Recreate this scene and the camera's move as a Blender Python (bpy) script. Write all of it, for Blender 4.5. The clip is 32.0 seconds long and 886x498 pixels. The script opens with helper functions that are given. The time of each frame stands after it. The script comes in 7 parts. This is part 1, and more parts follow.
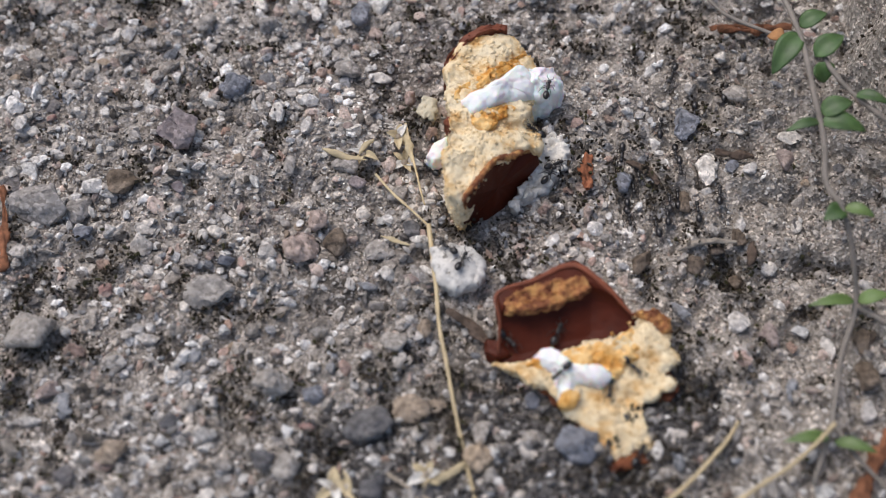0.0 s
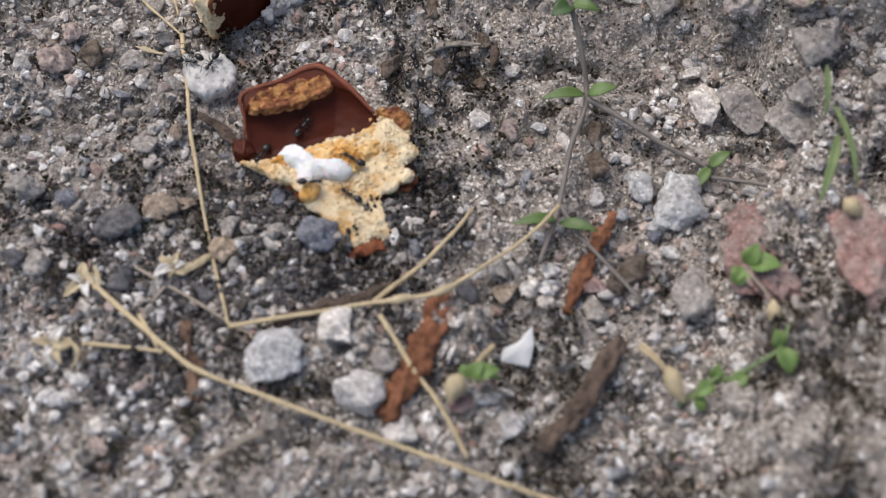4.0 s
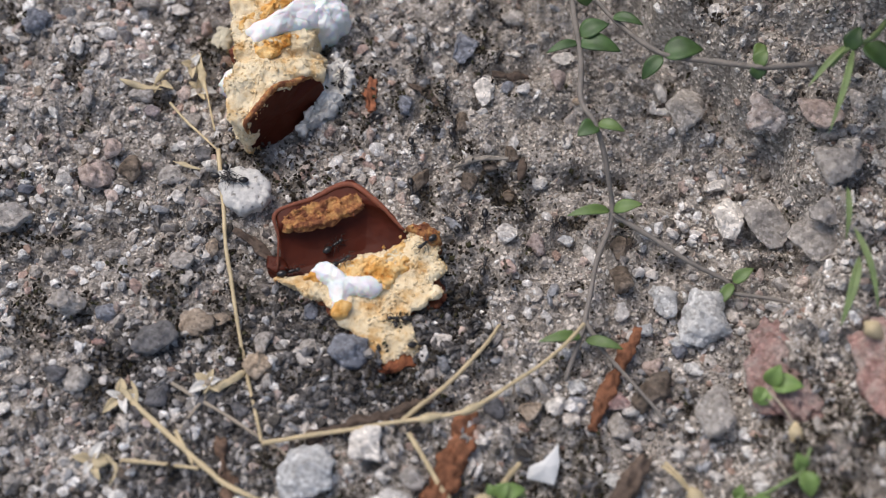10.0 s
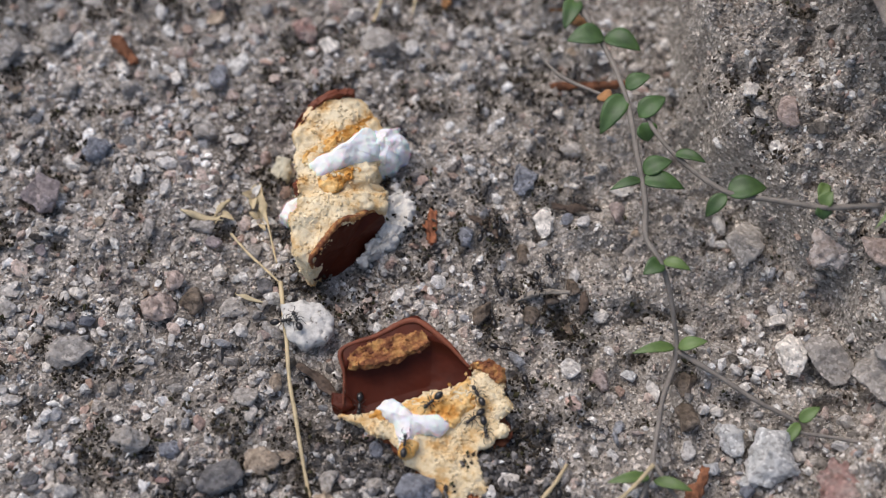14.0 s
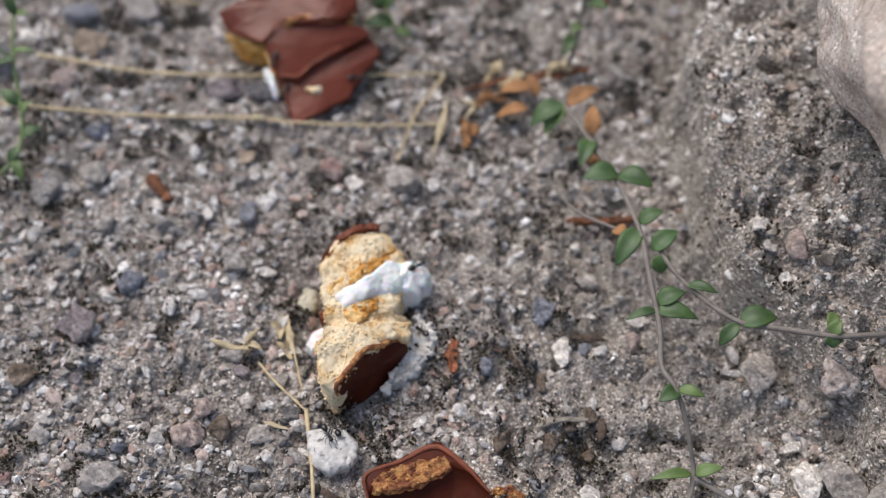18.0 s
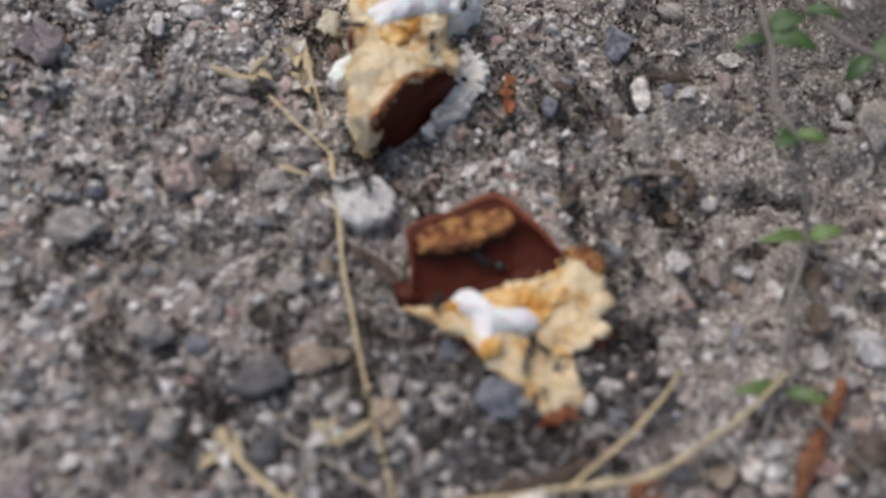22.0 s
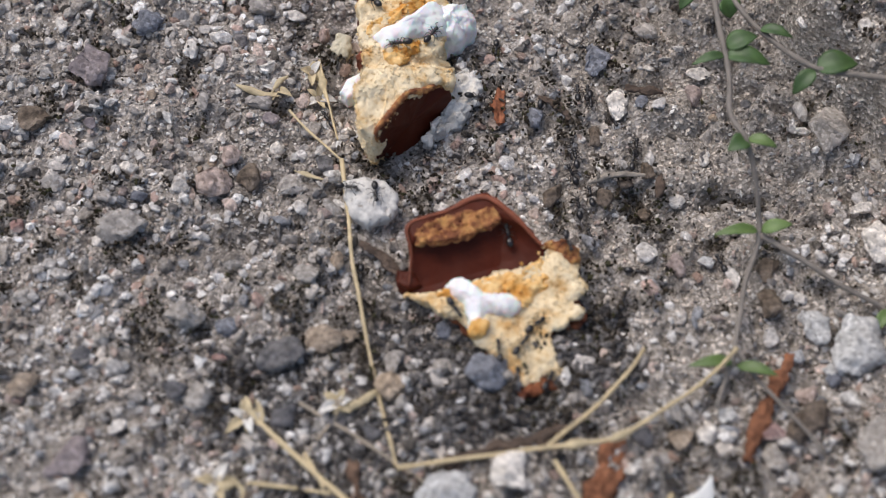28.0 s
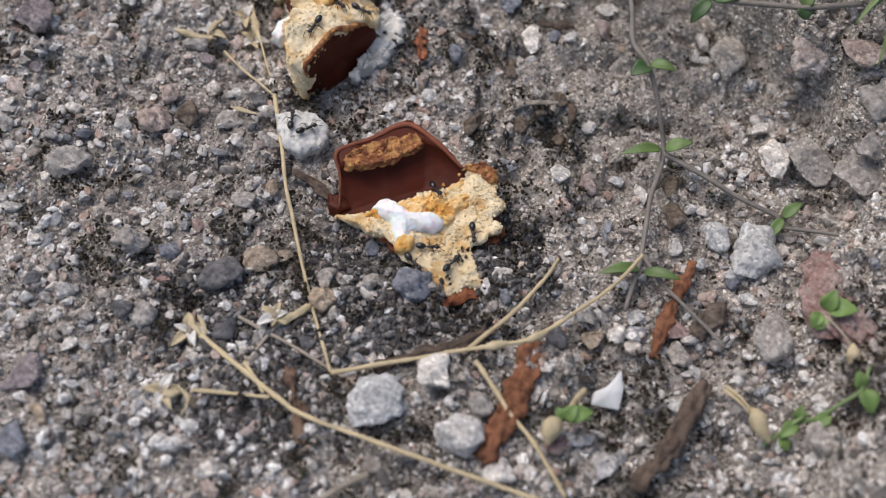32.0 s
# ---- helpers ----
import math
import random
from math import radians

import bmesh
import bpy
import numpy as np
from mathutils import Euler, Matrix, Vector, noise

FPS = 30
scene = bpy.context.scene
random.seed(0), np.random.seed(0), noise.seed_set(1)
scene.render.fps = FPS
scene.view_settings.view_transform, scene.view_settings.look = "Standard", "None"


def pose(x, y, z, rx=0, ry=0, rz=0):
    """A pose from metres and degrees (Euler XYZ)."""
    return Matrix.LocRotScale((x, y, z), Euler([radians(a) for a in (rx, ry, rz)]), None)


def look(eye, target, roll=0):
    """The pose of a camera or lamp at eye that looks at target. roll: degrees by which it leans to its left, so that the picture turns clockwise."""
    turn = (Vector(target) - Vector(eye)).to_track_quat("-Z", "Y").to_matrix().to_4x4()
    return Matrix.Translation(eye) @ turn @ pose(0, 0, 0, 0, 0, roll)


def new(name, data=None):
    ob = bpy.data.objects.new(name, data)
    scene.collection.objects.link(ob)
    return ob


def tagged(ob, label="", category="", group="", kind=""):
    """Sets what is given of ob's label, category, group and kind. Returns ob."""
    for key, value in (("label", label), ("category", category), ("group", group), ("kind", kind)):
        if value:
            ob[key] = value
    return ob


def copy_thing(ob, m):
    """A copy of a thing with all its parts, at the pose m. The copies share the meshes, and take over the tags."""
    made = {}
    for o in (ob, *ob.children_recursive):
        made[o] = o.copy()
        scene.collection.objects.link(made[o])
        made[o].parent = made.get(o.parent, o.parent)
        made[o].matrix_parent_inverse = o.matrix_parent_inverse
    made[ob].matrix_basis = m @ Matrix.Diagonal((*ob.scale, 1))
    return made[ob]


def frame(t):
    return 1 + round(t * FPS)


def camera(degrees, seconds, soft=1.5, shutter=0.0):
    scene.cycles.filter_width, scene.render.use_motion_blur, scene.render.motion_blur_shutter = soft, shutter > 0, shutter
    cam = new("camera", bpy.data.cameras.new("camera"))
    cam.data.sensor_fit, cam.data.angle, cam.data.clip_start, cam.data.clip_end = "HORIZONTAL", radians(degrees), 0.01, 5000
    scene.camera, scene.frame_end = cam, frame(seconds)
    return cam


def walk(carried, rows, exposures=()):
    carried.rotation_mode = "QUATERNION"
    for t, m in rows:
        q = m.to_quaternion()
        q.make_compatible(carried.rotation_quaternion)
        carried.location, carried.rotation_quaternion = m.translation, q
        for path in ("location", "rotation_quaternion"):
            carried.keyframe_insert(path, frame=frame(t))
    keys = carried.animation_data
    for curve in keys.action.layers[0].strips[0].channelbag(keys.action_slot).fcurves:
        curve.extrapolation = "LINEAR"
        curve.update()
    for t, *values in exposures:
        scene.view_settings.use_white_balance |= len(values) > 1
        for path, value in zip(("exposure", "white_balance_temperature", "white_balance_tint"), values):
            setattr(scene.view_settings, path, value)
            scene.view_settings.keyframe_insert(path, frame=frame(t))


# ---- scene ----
cam = camera(38.0, 32.0, soft=1.1)
cam.data.dof.use_dof = True
cam.data.dof.focus_distance = 0.2252
cam.data.dof.aperture_fstop = 9.8
PATH = [
    (0, (-0.00177, -0.11057, 0.18940), (-0.01322, 0.01155, -0.02844), -1.71),
    (0.5, (-0.00118, -0.11223, 0.19133), (-0.01259, 0.00803, -0.02755), -1.66),
    (1, (-0.00190, -0.11519, 0.19691), (-0.01282, 0.00417, -0.02249), -1.45),
    (1.5, (0.00052, -0.11920, 0.19746), (-0.01310, 0.00102, -0.02131), -2.37),
    (2, (0.00498, -0.11735, 0.19764), (-0.00961, -0.00213, -0.02375), -3.03),
    (2.5, (0.02041, -0.11963, 0.19285), (0.01394, -0.00597, -0.02973), -0.27),
    (3, (0.02253, -0.12575, 0.18896), (0.02364, -0.01360, -0.03447), 2.54),
    (3.5, (0.02808, -0.12931, 0.18868), (0.03413, -0.02165, -0.03687), 4.30),
    (5.5, (0.01775, -0.12101, 0.19445), (0.01886, -0.01662, -0.03271), 1.96),
    (6, (0.01685, -0.11922, 0.19484), (0.01684, -0.01565, -0.03270), 1.44),
    (6.5, (0.01423, -0.11850, 0.19600), (0.01460, -0.01548, -0.03179), 1.86),
    (7, (0.01599, -0.11854, 0.19772), (0.01385, -0.01488, -0.02976), 0.67),
    (7.5, (0.01890, -0.11415, 0.20217), (0.01393, -0.01090, -0.02545), -0.63),
    (8, (0.02357, -0.11669, 0.20514), (0.01878, -0.00745, -0.01968), -0.45),
    (8.5, (0.02451, -0.11979, 0.20672), (0.01976, -0.00761, -0.01664), -0.50),
    (9, (0.03009, -0.11953, 0.20276), (0.02468, -0.00638, -0.02010), -0.90),
    (9.5, (0.02694, -0.12081, 0.20057), (0.02606, -0.00697, -0.02201), 1.08),
    (10, (0.02740, -0.11681, 0.20070), (0.02598, -0.00690, -0.02384), 0.82),
    (10.5, (0.02907, -0.11567, 0.20146), (0.02650, -0.00699, -0.02367), 0.26),
    (11, (0.02845, -0.11597, 0.20295), (0.02698, -0.00743, -0.02226), 0.70),
    (11.5, (0.02594, -0.11629, 0.20077), (0.02658, -0.00631, -0.02374), 1.57),
    (12, (0.01783, -0.11469, 0.19844), (0.02160, -0.00548, -0.02641), 3.03),
    (12.5, (0.01654, -0.11441, 0.19916), (0.01674, -0.00617, -0.02619), 1.55),
    (13, (0.01657, -0.11050, 0.20114), (0.01720, -0.00621, -0.02607), 1.80),
    (13.5, (0.01350, -0.11280, 0.20311), (0.01518, 0.00295, -0.01848), 2.43),
    (14, (0.01414, -0.10648, 0.20611), (0.01444, 0.01483, -0.01249), 1.83),
    (14.5, (0.00892, -0.10404, 0.20744), (0.01203, 0.02321, -0.00773), 2.93),
    (15, (0.00319, -0.10341, 0.20944), (0.00617, 0.02866, -0.00280), 2.88),
    (15.5, (0.00515, -0.09836, 0.20829), (0.00372, 0.03895, -0.00062), 0.81),
    (17.5, (0.01008, -0.10508, 0.21298), (0.00344, 0.04989, 0.01692), -0.35),
    (18, (0.01327, -0.11287, 0.21173), (0.00963, 0.03189, 0.00794), 0.50),
    (18.5, (0.01423, -0.11629, 0.20927), (0.01169, 0.02194, 0.00098), 0.62),
    (19, (0.02001, -0.10763, 0.20343), (0.01696, 0.02155, -0.01059), 0.31),
    (19.5, (0.00865, -0.10197, 0.19426), (0.01547, 0.03120, -0.01721), 4.42),
    (20, (-0.00212, -0.09959, 0.18095), (0.00244, 0.03211, -0.03150), 4.06),
    (20.5, (-0.00633, -0.09196, 0.17332), (-0.00452, 0.03704, -0.04082), 3.38),
    (21, (-0.00410, -0.09679, 0.16357), (-0.00393, 0.02870, -0.05266), 3.03),
    (21.5, (-0.00307, -0.10427, 0.16448), (0.00848, 0.01781, -0.05338), 7.61),
    (22, (-0.00353, -0.10313, 0.16505), (0.00516, 0.01439, -0.05543), 6.80),
    (22.5, (-0.00425, -0.10569, 0.16533), (0.00718, 0.01307, -0.05436), 7.93),
    (23, (-0.00514, -0.10779, 0.17037), (0.00480, 0.00658, -0.05172), 7.56),
    (23.5, (-0.00189, -0.11497, 0.17375), (0.00628, 0.00490, -0.04549), 6.36),
    (24, (-0.00097, -0.11572, 0.18018), (0.00739, -0.00145, -0.04201), 6.42),
    (24.5, (-0.00016, -0.11585, 0.18167), (0.00704, -0.00130, -0.04043), 5.88),
    (25, (0.00008, -0.11390, 0.18248), (0.00649, -0.00022, -0.04009), 5.57),
    (25.5, (-0.00462, -0.11416, 0.18440), (0.00159, 0.00207, -0.03686), 5.49),
    (26, (0.00202, -0.11371, 0.18611), (-0.00049, 0.00307, -0.03492), 1.68),
    (26.5, (0.00420, -0.11390, 0.18628), (0.00384, 0.00447, -0.03392), 2.52),
    (28.5, (0.00365, -0.11753, 0.19061), (0.00341, 0.00038, -0.02984), 2.54),
    (29, (0.00730, -0.11806, 0.19433), (0.00321, 0.00098, -0.02547), 0.74),
    (29.5, (0.00790, -0.12118, 0.19242), (0.00572, 0.00103, -0.02567), 1.47),
    (30, (0.01337, -0.12518, 0.18749), (0.01405, -0.00902, -0.03388), 2.45),
    (30.5, (0.01475, -0.12636, 0.18955), (0.01832, -0.01366, -0.03358), 3.48),
    (31, (0.01489, -0.12831, 0.19236), (0.01984, -0.01604, -0.03096), 3.77),
    (31.5, (0.01126, -0.13132, 0.19648), (0.01991, -0.01770, -0.02605), 5.13),
    (32, (0.00993, -0.13398, 0.19683), (0.01716, -0.01794, -0.02449), 4.25),
]
EXPOSURES = ((0, 0.23), (12, 0.25), (13.5, 0.24), (15, 0.09), (16.2, 0.19), (18.2, 0.29), (19.3, 0.24), (20, 0.15), (21, 0.04), (22, 0.01), (23.5, 0.24), (26, 0.27), (29, 0.21), (30, 0.18), (32, 0.19))
walk(cam, [(t, look(eye, target, roll)) for t, eye, target, roll in PATH], EXPOSURES)

# ---- light: bright open shade under a hazy sky, soft light from the far left ----
SUN_ROT, SUN_ELEV = radians(-50), radians(60)
world = bpy.data.worlds.new("sky")
scene.world = world
world.use_nodes = True
wn = world.node_tree.nodes
sky = wn.new("ShaderNodeTexSky")
sky.sky_type = 'NISHITA'
sky.sun_disc = False
sky.sun_elevation, sky.sun_rotation = SUN_ELEV, SUN_ROT
sky.air_density, sky.dust_density = 1.0, 3.0
wn["Background"].inputs["Strength"].default_value = 0.125
world.node_tree.links.new(sky.outputs["Color"], wn["Background"].inputs["Color"])
sun = new("sun", bpy.data.lights.new("sun", 'SUN'))
sun.data.energy, sun.data.angle, sun.data.color = 1.55, radians(42), (1.0, 0.965, 0.96)
sun.matrix_world = look((math.sin(SUN_ROT) * math.cos(SUN_ELEV), math.cos(SUN_ROT) * math.cos(SUN_ELEV), math.sin(SUN_ELEV)), (0, 0, 0))

# ---- noise and mesh helpers; lengths in millimetres unless said ----
MM = 0.001
_table = np.random.RandomState(7).rand(4096)


def vnoise(p, scale, seed=0):
    """Smooth value noise, -1 to 1, at points p (n x 3) with cells of the given size."""
    q = np.asarray(p, float) / scale + seed * 17.31
    i = np.floor(q).astype(np.int64)
    f = q - i
    f = f * f * (3 - 2 * f)
    out = 0
    for a in (0, 1):
        for b in (0, 1):
            for c in (0, 1):
                h = ((i[:, 0] + a) * 73856093 ^ (i[:, 1] + b) * 19349663 ^ (i[:, 2] + c) * 83492791) & 4095
                w = (f[:, 0] if a else 1 - f[:, 0]) * (f[:, 1] if b else 1 - f[:, 1]) * (f[:, 2] if c else 1 - f[:, 2])
                out = out + w * _table[h]
    return out * 2 - 1


def fbm(p, scale, octaves=3, seed=0):
    return sum(vnoise(p, scale / 2**k, seed + k) / 2**k for k in range(octaves)) / 1.6


def smoothstep(a, b, v):
    u = np.clip((v - a) / (b - a), 0, 1)
    return u * u * (3 - 2 * u)


def bank_edge(y):
    """The x at which the bank of earth and stone rises, along y."""
    return np.interp(y, [-400, -120, -60, -35, -20, 0, 15, 35, 55, 70, 80, 90, 99, 110, 121, 131, 170, 400], [40, 66, 76, 80, 86, 82, 70, 60, 57, 57, 60, 65.5, 68, 67, 62, 54, 42, 40])


NEST = (36.3, -7.5)  # mouth of the ants' hole


def height(x, y):
    """The ground's height in millimetres."""
    x, y = np.asarray(x, float), np.asarray(y, float)
    p = np.stack([x.ravel(), y.ravel(), 0 * x.ravel()], 1)
    wob = (5 * vnoise(p, 22, 31) + 2.5 * vnoise(p, 8, 32)).reshape(x.shape)
    d = x - bank_edge(y) + wob
    h = (1.5 * vnoise(p, 34, 1) + 1.0 * vnoise(p, 13, 2) + 1.1 * vnoise(p, 6, 3) + 0.85 * vnoise(p, 3.1, 4)).reshape(x.shape)
    rough = (2.8 * vnoise(p, 11, 41) + 2.4 * vnoise(p, 5, 42) + 1.3 * vnoise(p, 2.2, 43)).reshape(x.shape)
    m = smoothstep(0, 4.2, d)
    crumb = (1.9 * np.abs(vnoise(p, 6.5, 81)) + 1.1 * np.abs(vnoise(p, 2.9, 82)) - 2.4 * smoothstep(0.38, 0.8, vnoise(p, 4.4, 83)) - 1.4 * smoothstep(0.4, 0.8, vnoise(p, 2.1, 84))).reshape(x.shape)
    h = h + crumb * (0.55 + 0.6 * smoothstep(12, 32, x))
    pits = (-4.5 * smoothstep(0.3, 0.8, vnoise(p, 7.5, 85)) - 2.6 * smoothstep(0.3, 0.8, vnoise(p, 3.4, 86))).reshape(x.shape)
    rise = np.interp(y, [-60, -20, 5, 30, 60, 85, 102, 140], [7, 9, 14, 20, 23, 26, 33, 36])
    h = h + m * (rise + rough + pits) + smoothstep(8, 50, d) * 15
    h = h - 4.5 * np.exp(-((x - NEST[0]) / 2.0) ** 2 - ((y - NEST[1]) / 1.6) ** 2)
    h = h - 1.6 * np.exp(-((x - 44) / 14) ** 2 - ((y + 6) / 18) ** 2)
    near = np.exp(-(x / 400) ** 4 - (y / 400) ** 4)
    return h * near


def ground_z(x, y):
    return float(height(np.array([x]), np.array([y]))[0])


def mesh_of(name, verts, faces, smooth=True):
    """A mesh from arrays in millimetres; faces are rows of 3 or 4 indices, or a list."""
    me = bpy.data.meshes.new(name)
    verts = np.asarray(verts, float) * MM
    faces = np.asarray(faces, np.int32)
    n, k = faces.shape
    me.vertices.add(len(verts))
    me.vertices.foreach_set("co", verts.astype(np.float32).ravel())
    me.loops.add(n * k)
    me.loops.foreach_set("vertex_index", faces.ravel())
    me.polygons.add(n)
    me.polygons.foreach_set("loop_start", np.arange(0, n * k, k, dtype=np.int32))
    me.polygons.foreach_set("use_smooth", np.full(n, smooth))
    me.update(calc_edges=True)
    return me


def part(name, me, material, parent=None, label=""):
    """Links a mesh (or bmesh) as one object, under a thing or under a part."""
    if isinstance(me, bmesh.types.BMesh):
        bm, me = me, bpy.data.meshes.new(name)
        bm.to_mesh(me)
        bm.free()
    if material is not None and not me.materials:
        me.materials.append(material)
    ob = new(name, me)
    if parent is not None:
        ob.parent = parent
    if label:
        ob["label"] = label
    return ob


def empty(name, x=0.0, y=0.0, z=0.0):
    ob = new(name)
    ob.empty_display_size = 0.002
    ob.matrix_world = pose(x * MM, y * MM, z * MM)
    return ob


def ico(sub):
    bm = bmesh.new()
    bmesh.ops.create_icosphere(bm, subdivisions=sub, radius=1.0)
    v = np.array([q.co for q in bm.verts])
    f = np.array([[w.index for w in q.verts] for q in bm.faces])
    bm.free()
    return v, f


ICO = {n: ico(n) for n in (1, 2, 3, 4, 5)}
ICO[0] = (np.array([(1, 0, 0), (-1, 0, 0), (0, 1, 0), (0, -1, 0), (0, 0, 1), (0, 0, -1)], float),
          np.array([(0, 2, 4), (2, 1, 4), (1, 3, 4), (3, 0, 4), (2, 0, 5), (1, 2, 5), (3, 1, 5), (0, 3, 5)]))


def stone_shape(sub, seed, cuts=5, rough=0.12):
    """A broken stone of radius about 1: a ball with flats cut into it."""
    rs = np.random.RandomState(seed)
    v, f = ICO[sub]
    v = v.copy()
    for _ in range(cuts):
        n = rs.normal(size=3)
        n /= np.linalg.norm(n)
        d = v @ n - rs.uniform(0.42, 0.82)
        v = v - np.outer(np.clip(d, 0, None), n)
    v = v * (1 + rough * fbm(v, 0.9, 3, seed % 97)[:, None] + 0.45 * rough * fbm(v, 0.28, 2, seed % 89)[:, None])
    return v, f


# ---- materials ----
def material(name, build):
    m = bpy.data.materials.new(name)
    m.use_nodes = True
    nt = m.node_tree
    build(nt, nt.nodes, nt.links, nt.nodes["Principled BSDF"])
    return m


def ramp(nodes, stops, mode='LINEAR'):
    r = nodes.new("ShaderNodeValToRGB")
    r.color_ramp.interpolation = mode
    el = r.color_ramp.elements
    while len(el) < len(stops):
        el.new(1.0)
    for e, (at, col) in zip(el, stops):
        e.position, e.color = at, (*col, 1)
    return r


def noise_tex(nodes, links, scale, detail=4, rough=0.6, coord="Object"):
    tc = nodes.new("ShaderNodeTexCoord")
    n = nodes.new("ShaderNodeTexNoise")
    n.inputs["Scale"].default_value, n.inputs["Detail"].default_value, n.inputs["Roughness"].default_value = scale, detail, rough
    links.new(tc.outputs[coord], n.inputs["Vector"])
    return n


def mix_col(nodes, links, mode, fac, a, b):
    m = nodes.new("ShaderNodeMix")
    m.data_type, m.blend_type = 'RGBA', mode
    for sock, v in ((m.inputs[0], fac), (m.inputs[6], a), (m.inputs[7], b)):
        if isinstance(v, bpy.types.NodeSocket):
            links.new(v, sock)
        else:
            sock.default_value = v if not isinstance(v, tuple) else (*v, 1)
    return m.outputs[2]


def bump(nodes, links, bsdf, sock, distance, strength=1.0):
    b = nodes.new("ShaderNodeBump")
    b.inputs["Distance"].default_value, b.inputs["Strength"].default_value = distance, strength
    links.new(sock, b.inputs["Height"])
    links.new(b.outputs["Normal"], bsdf.inputs["Normal"])


GRAVEL = [(0.0, (0.52, 0.49, 0.46)), (0.15, (0.70, 0.68, 0.655)), (0.35, (0.40, 0.365, 0.33)), (0.43, (0.27, 0.255, 0.24)), (0.48, (0.55, 0.50, 0.45)),
          (0.60, (0.46, 0.365, 0.32)), (0.66, (0.74, 0.72, 0.70)), (0.75, (0.15, 0.14, 0.135)), (0.81, (0.27, 0.275, 0.29)), (0.88, (0.38, 0.27, 0.22)), (0.93, (0.085, 0.075, 0.065))]


GRIT_TONES = [(0.0, (0.43, 0.39, 0.35)), (0.25, (0.53, 0.485, 0.44)), (0.45, (0.33, 0.295, 0.26)), (0.57, (0.57, 0.53, 0.485)), (0.70, (0.42, 0.34, 0.295)),
              (0.77, (0.74, 0.72, 0.69)), (0.87, (0.13, 0.115, 0.10)), (0.94, (0.05, 0.042, 0.035))]
GRAVEL_BIG = [(0.0, (0.50, 0.47, 0.44)), (0.2, (0.66, 0.635, 0.61)), (0.36, (0.34, 0.31, 0.28)), (0.5, (0.50, 0.46, 0.42)), (0.62, (0.47, 0.38, 0.335)),
              (0.72, (0.68, 0.66, 0.63)), (0.82, (0.25, 0.255, 0.27)), (0.89, (0.40, 0.29, 0.25)), (0.95, (0.15, 0.14, 0.14))]


def speckle(nodes, links, scale=1900):
    """Single mineral grains of a third of a millimetre to a half, some dark, a few bright."""
    tc = nodes.new("ShaderNodeTexCoord")
    vor = nodes.new("ShaderNodeTexVoronoi")
    vor.inputs["Scale"].default_value = scale
    links.new(tc.outputs["Object"], vor.inputs["Vector"])
    sep = nodes.new("ShaderNodeSeparateColor")
    links.new(vor.outputs["Color"], sep.inputs["Color"])
    cell = ramp(nodes, [(0.0, (0.4, 0.37, 0.34)), (0.16, (0.78, 0.76, 0.74)), (0.5, (1.0, 0.99, 0.98)), (0.75, (1.22, 1.2, 1.18)), (0.92, (1.7, 1.68, 1.66))], 'CONSTANT')
    links.new(sep.outputs["Red"], cell.inputs["Fac"])
    return cell.outputs["Color"]


def grains_mat(nt, nodes, links, bsdf, palette=GRAVEL, dust_col=(0.37, 0.33, 0.29)):
    geo = nodes.new("ShaderNodeNewGeometry")
    r = ramp(nodes, palette, 'CONSTANT')
    links.new(geo.outputs["Random Per Island"], r.inputs["Fac"])
    n = noise_tex(nodes, links, 900, 6, 0.75)
    s = ramp(nodes, [(0.3, (0.5, 0.47, 0.43)), (0.48, (1.0, 0.99, 0.97)), (0.7, (1.42, 1.4, 1.37))])
    links.new(n.outputs["Fac"], s.inputs["Fac"])
    dust = noise_tex(nodes, links, 330, 5, 0.7)
    d = ramp(nodes, [(0.46, (0, 0, 0)), (0.7, (0.4, 0.4, 0.4))])
    links.new(dust.outputs["Fac"], d.inputs["Fac"])
    c = mix_col(nodes, links, 'MIX', d.outputs["Color"], r.outputs["Color"], dust_col)
    c = mix_col(nodes, links, 'MULTIPLY', 1.0, c, s.outputs["Color"])
    c = mix_col(nodes, links, 'MULTIPLY', 0.5, c, speckle(nodes, links))
    area = noise_tex(nodes, links, 75, 3, 0.55)
    a = ramp(nodes, [(0.34, (0.72, 0.70, 0.68)), (0.5, (1.04, 1.04, 1.04)), (0.64, (1.28, 1.28, 1.28))])
    links.new(area.outputs["Fac"], a.inputs["Fac"])
    links.new(mix_col(nodes, links, 'MULTIPLY', 1.0, c, a.outputs["Color"]), bsdf.inputs["Base Color"])
    bsdf.inputs["Roughness"].default_value = 0.9
    bsdf.inputs["Specular IOR Level"].default_value = 0.3
    bump(nodes, links, bsdf, n.outputs["Fac"], 0.0005, 0.9)


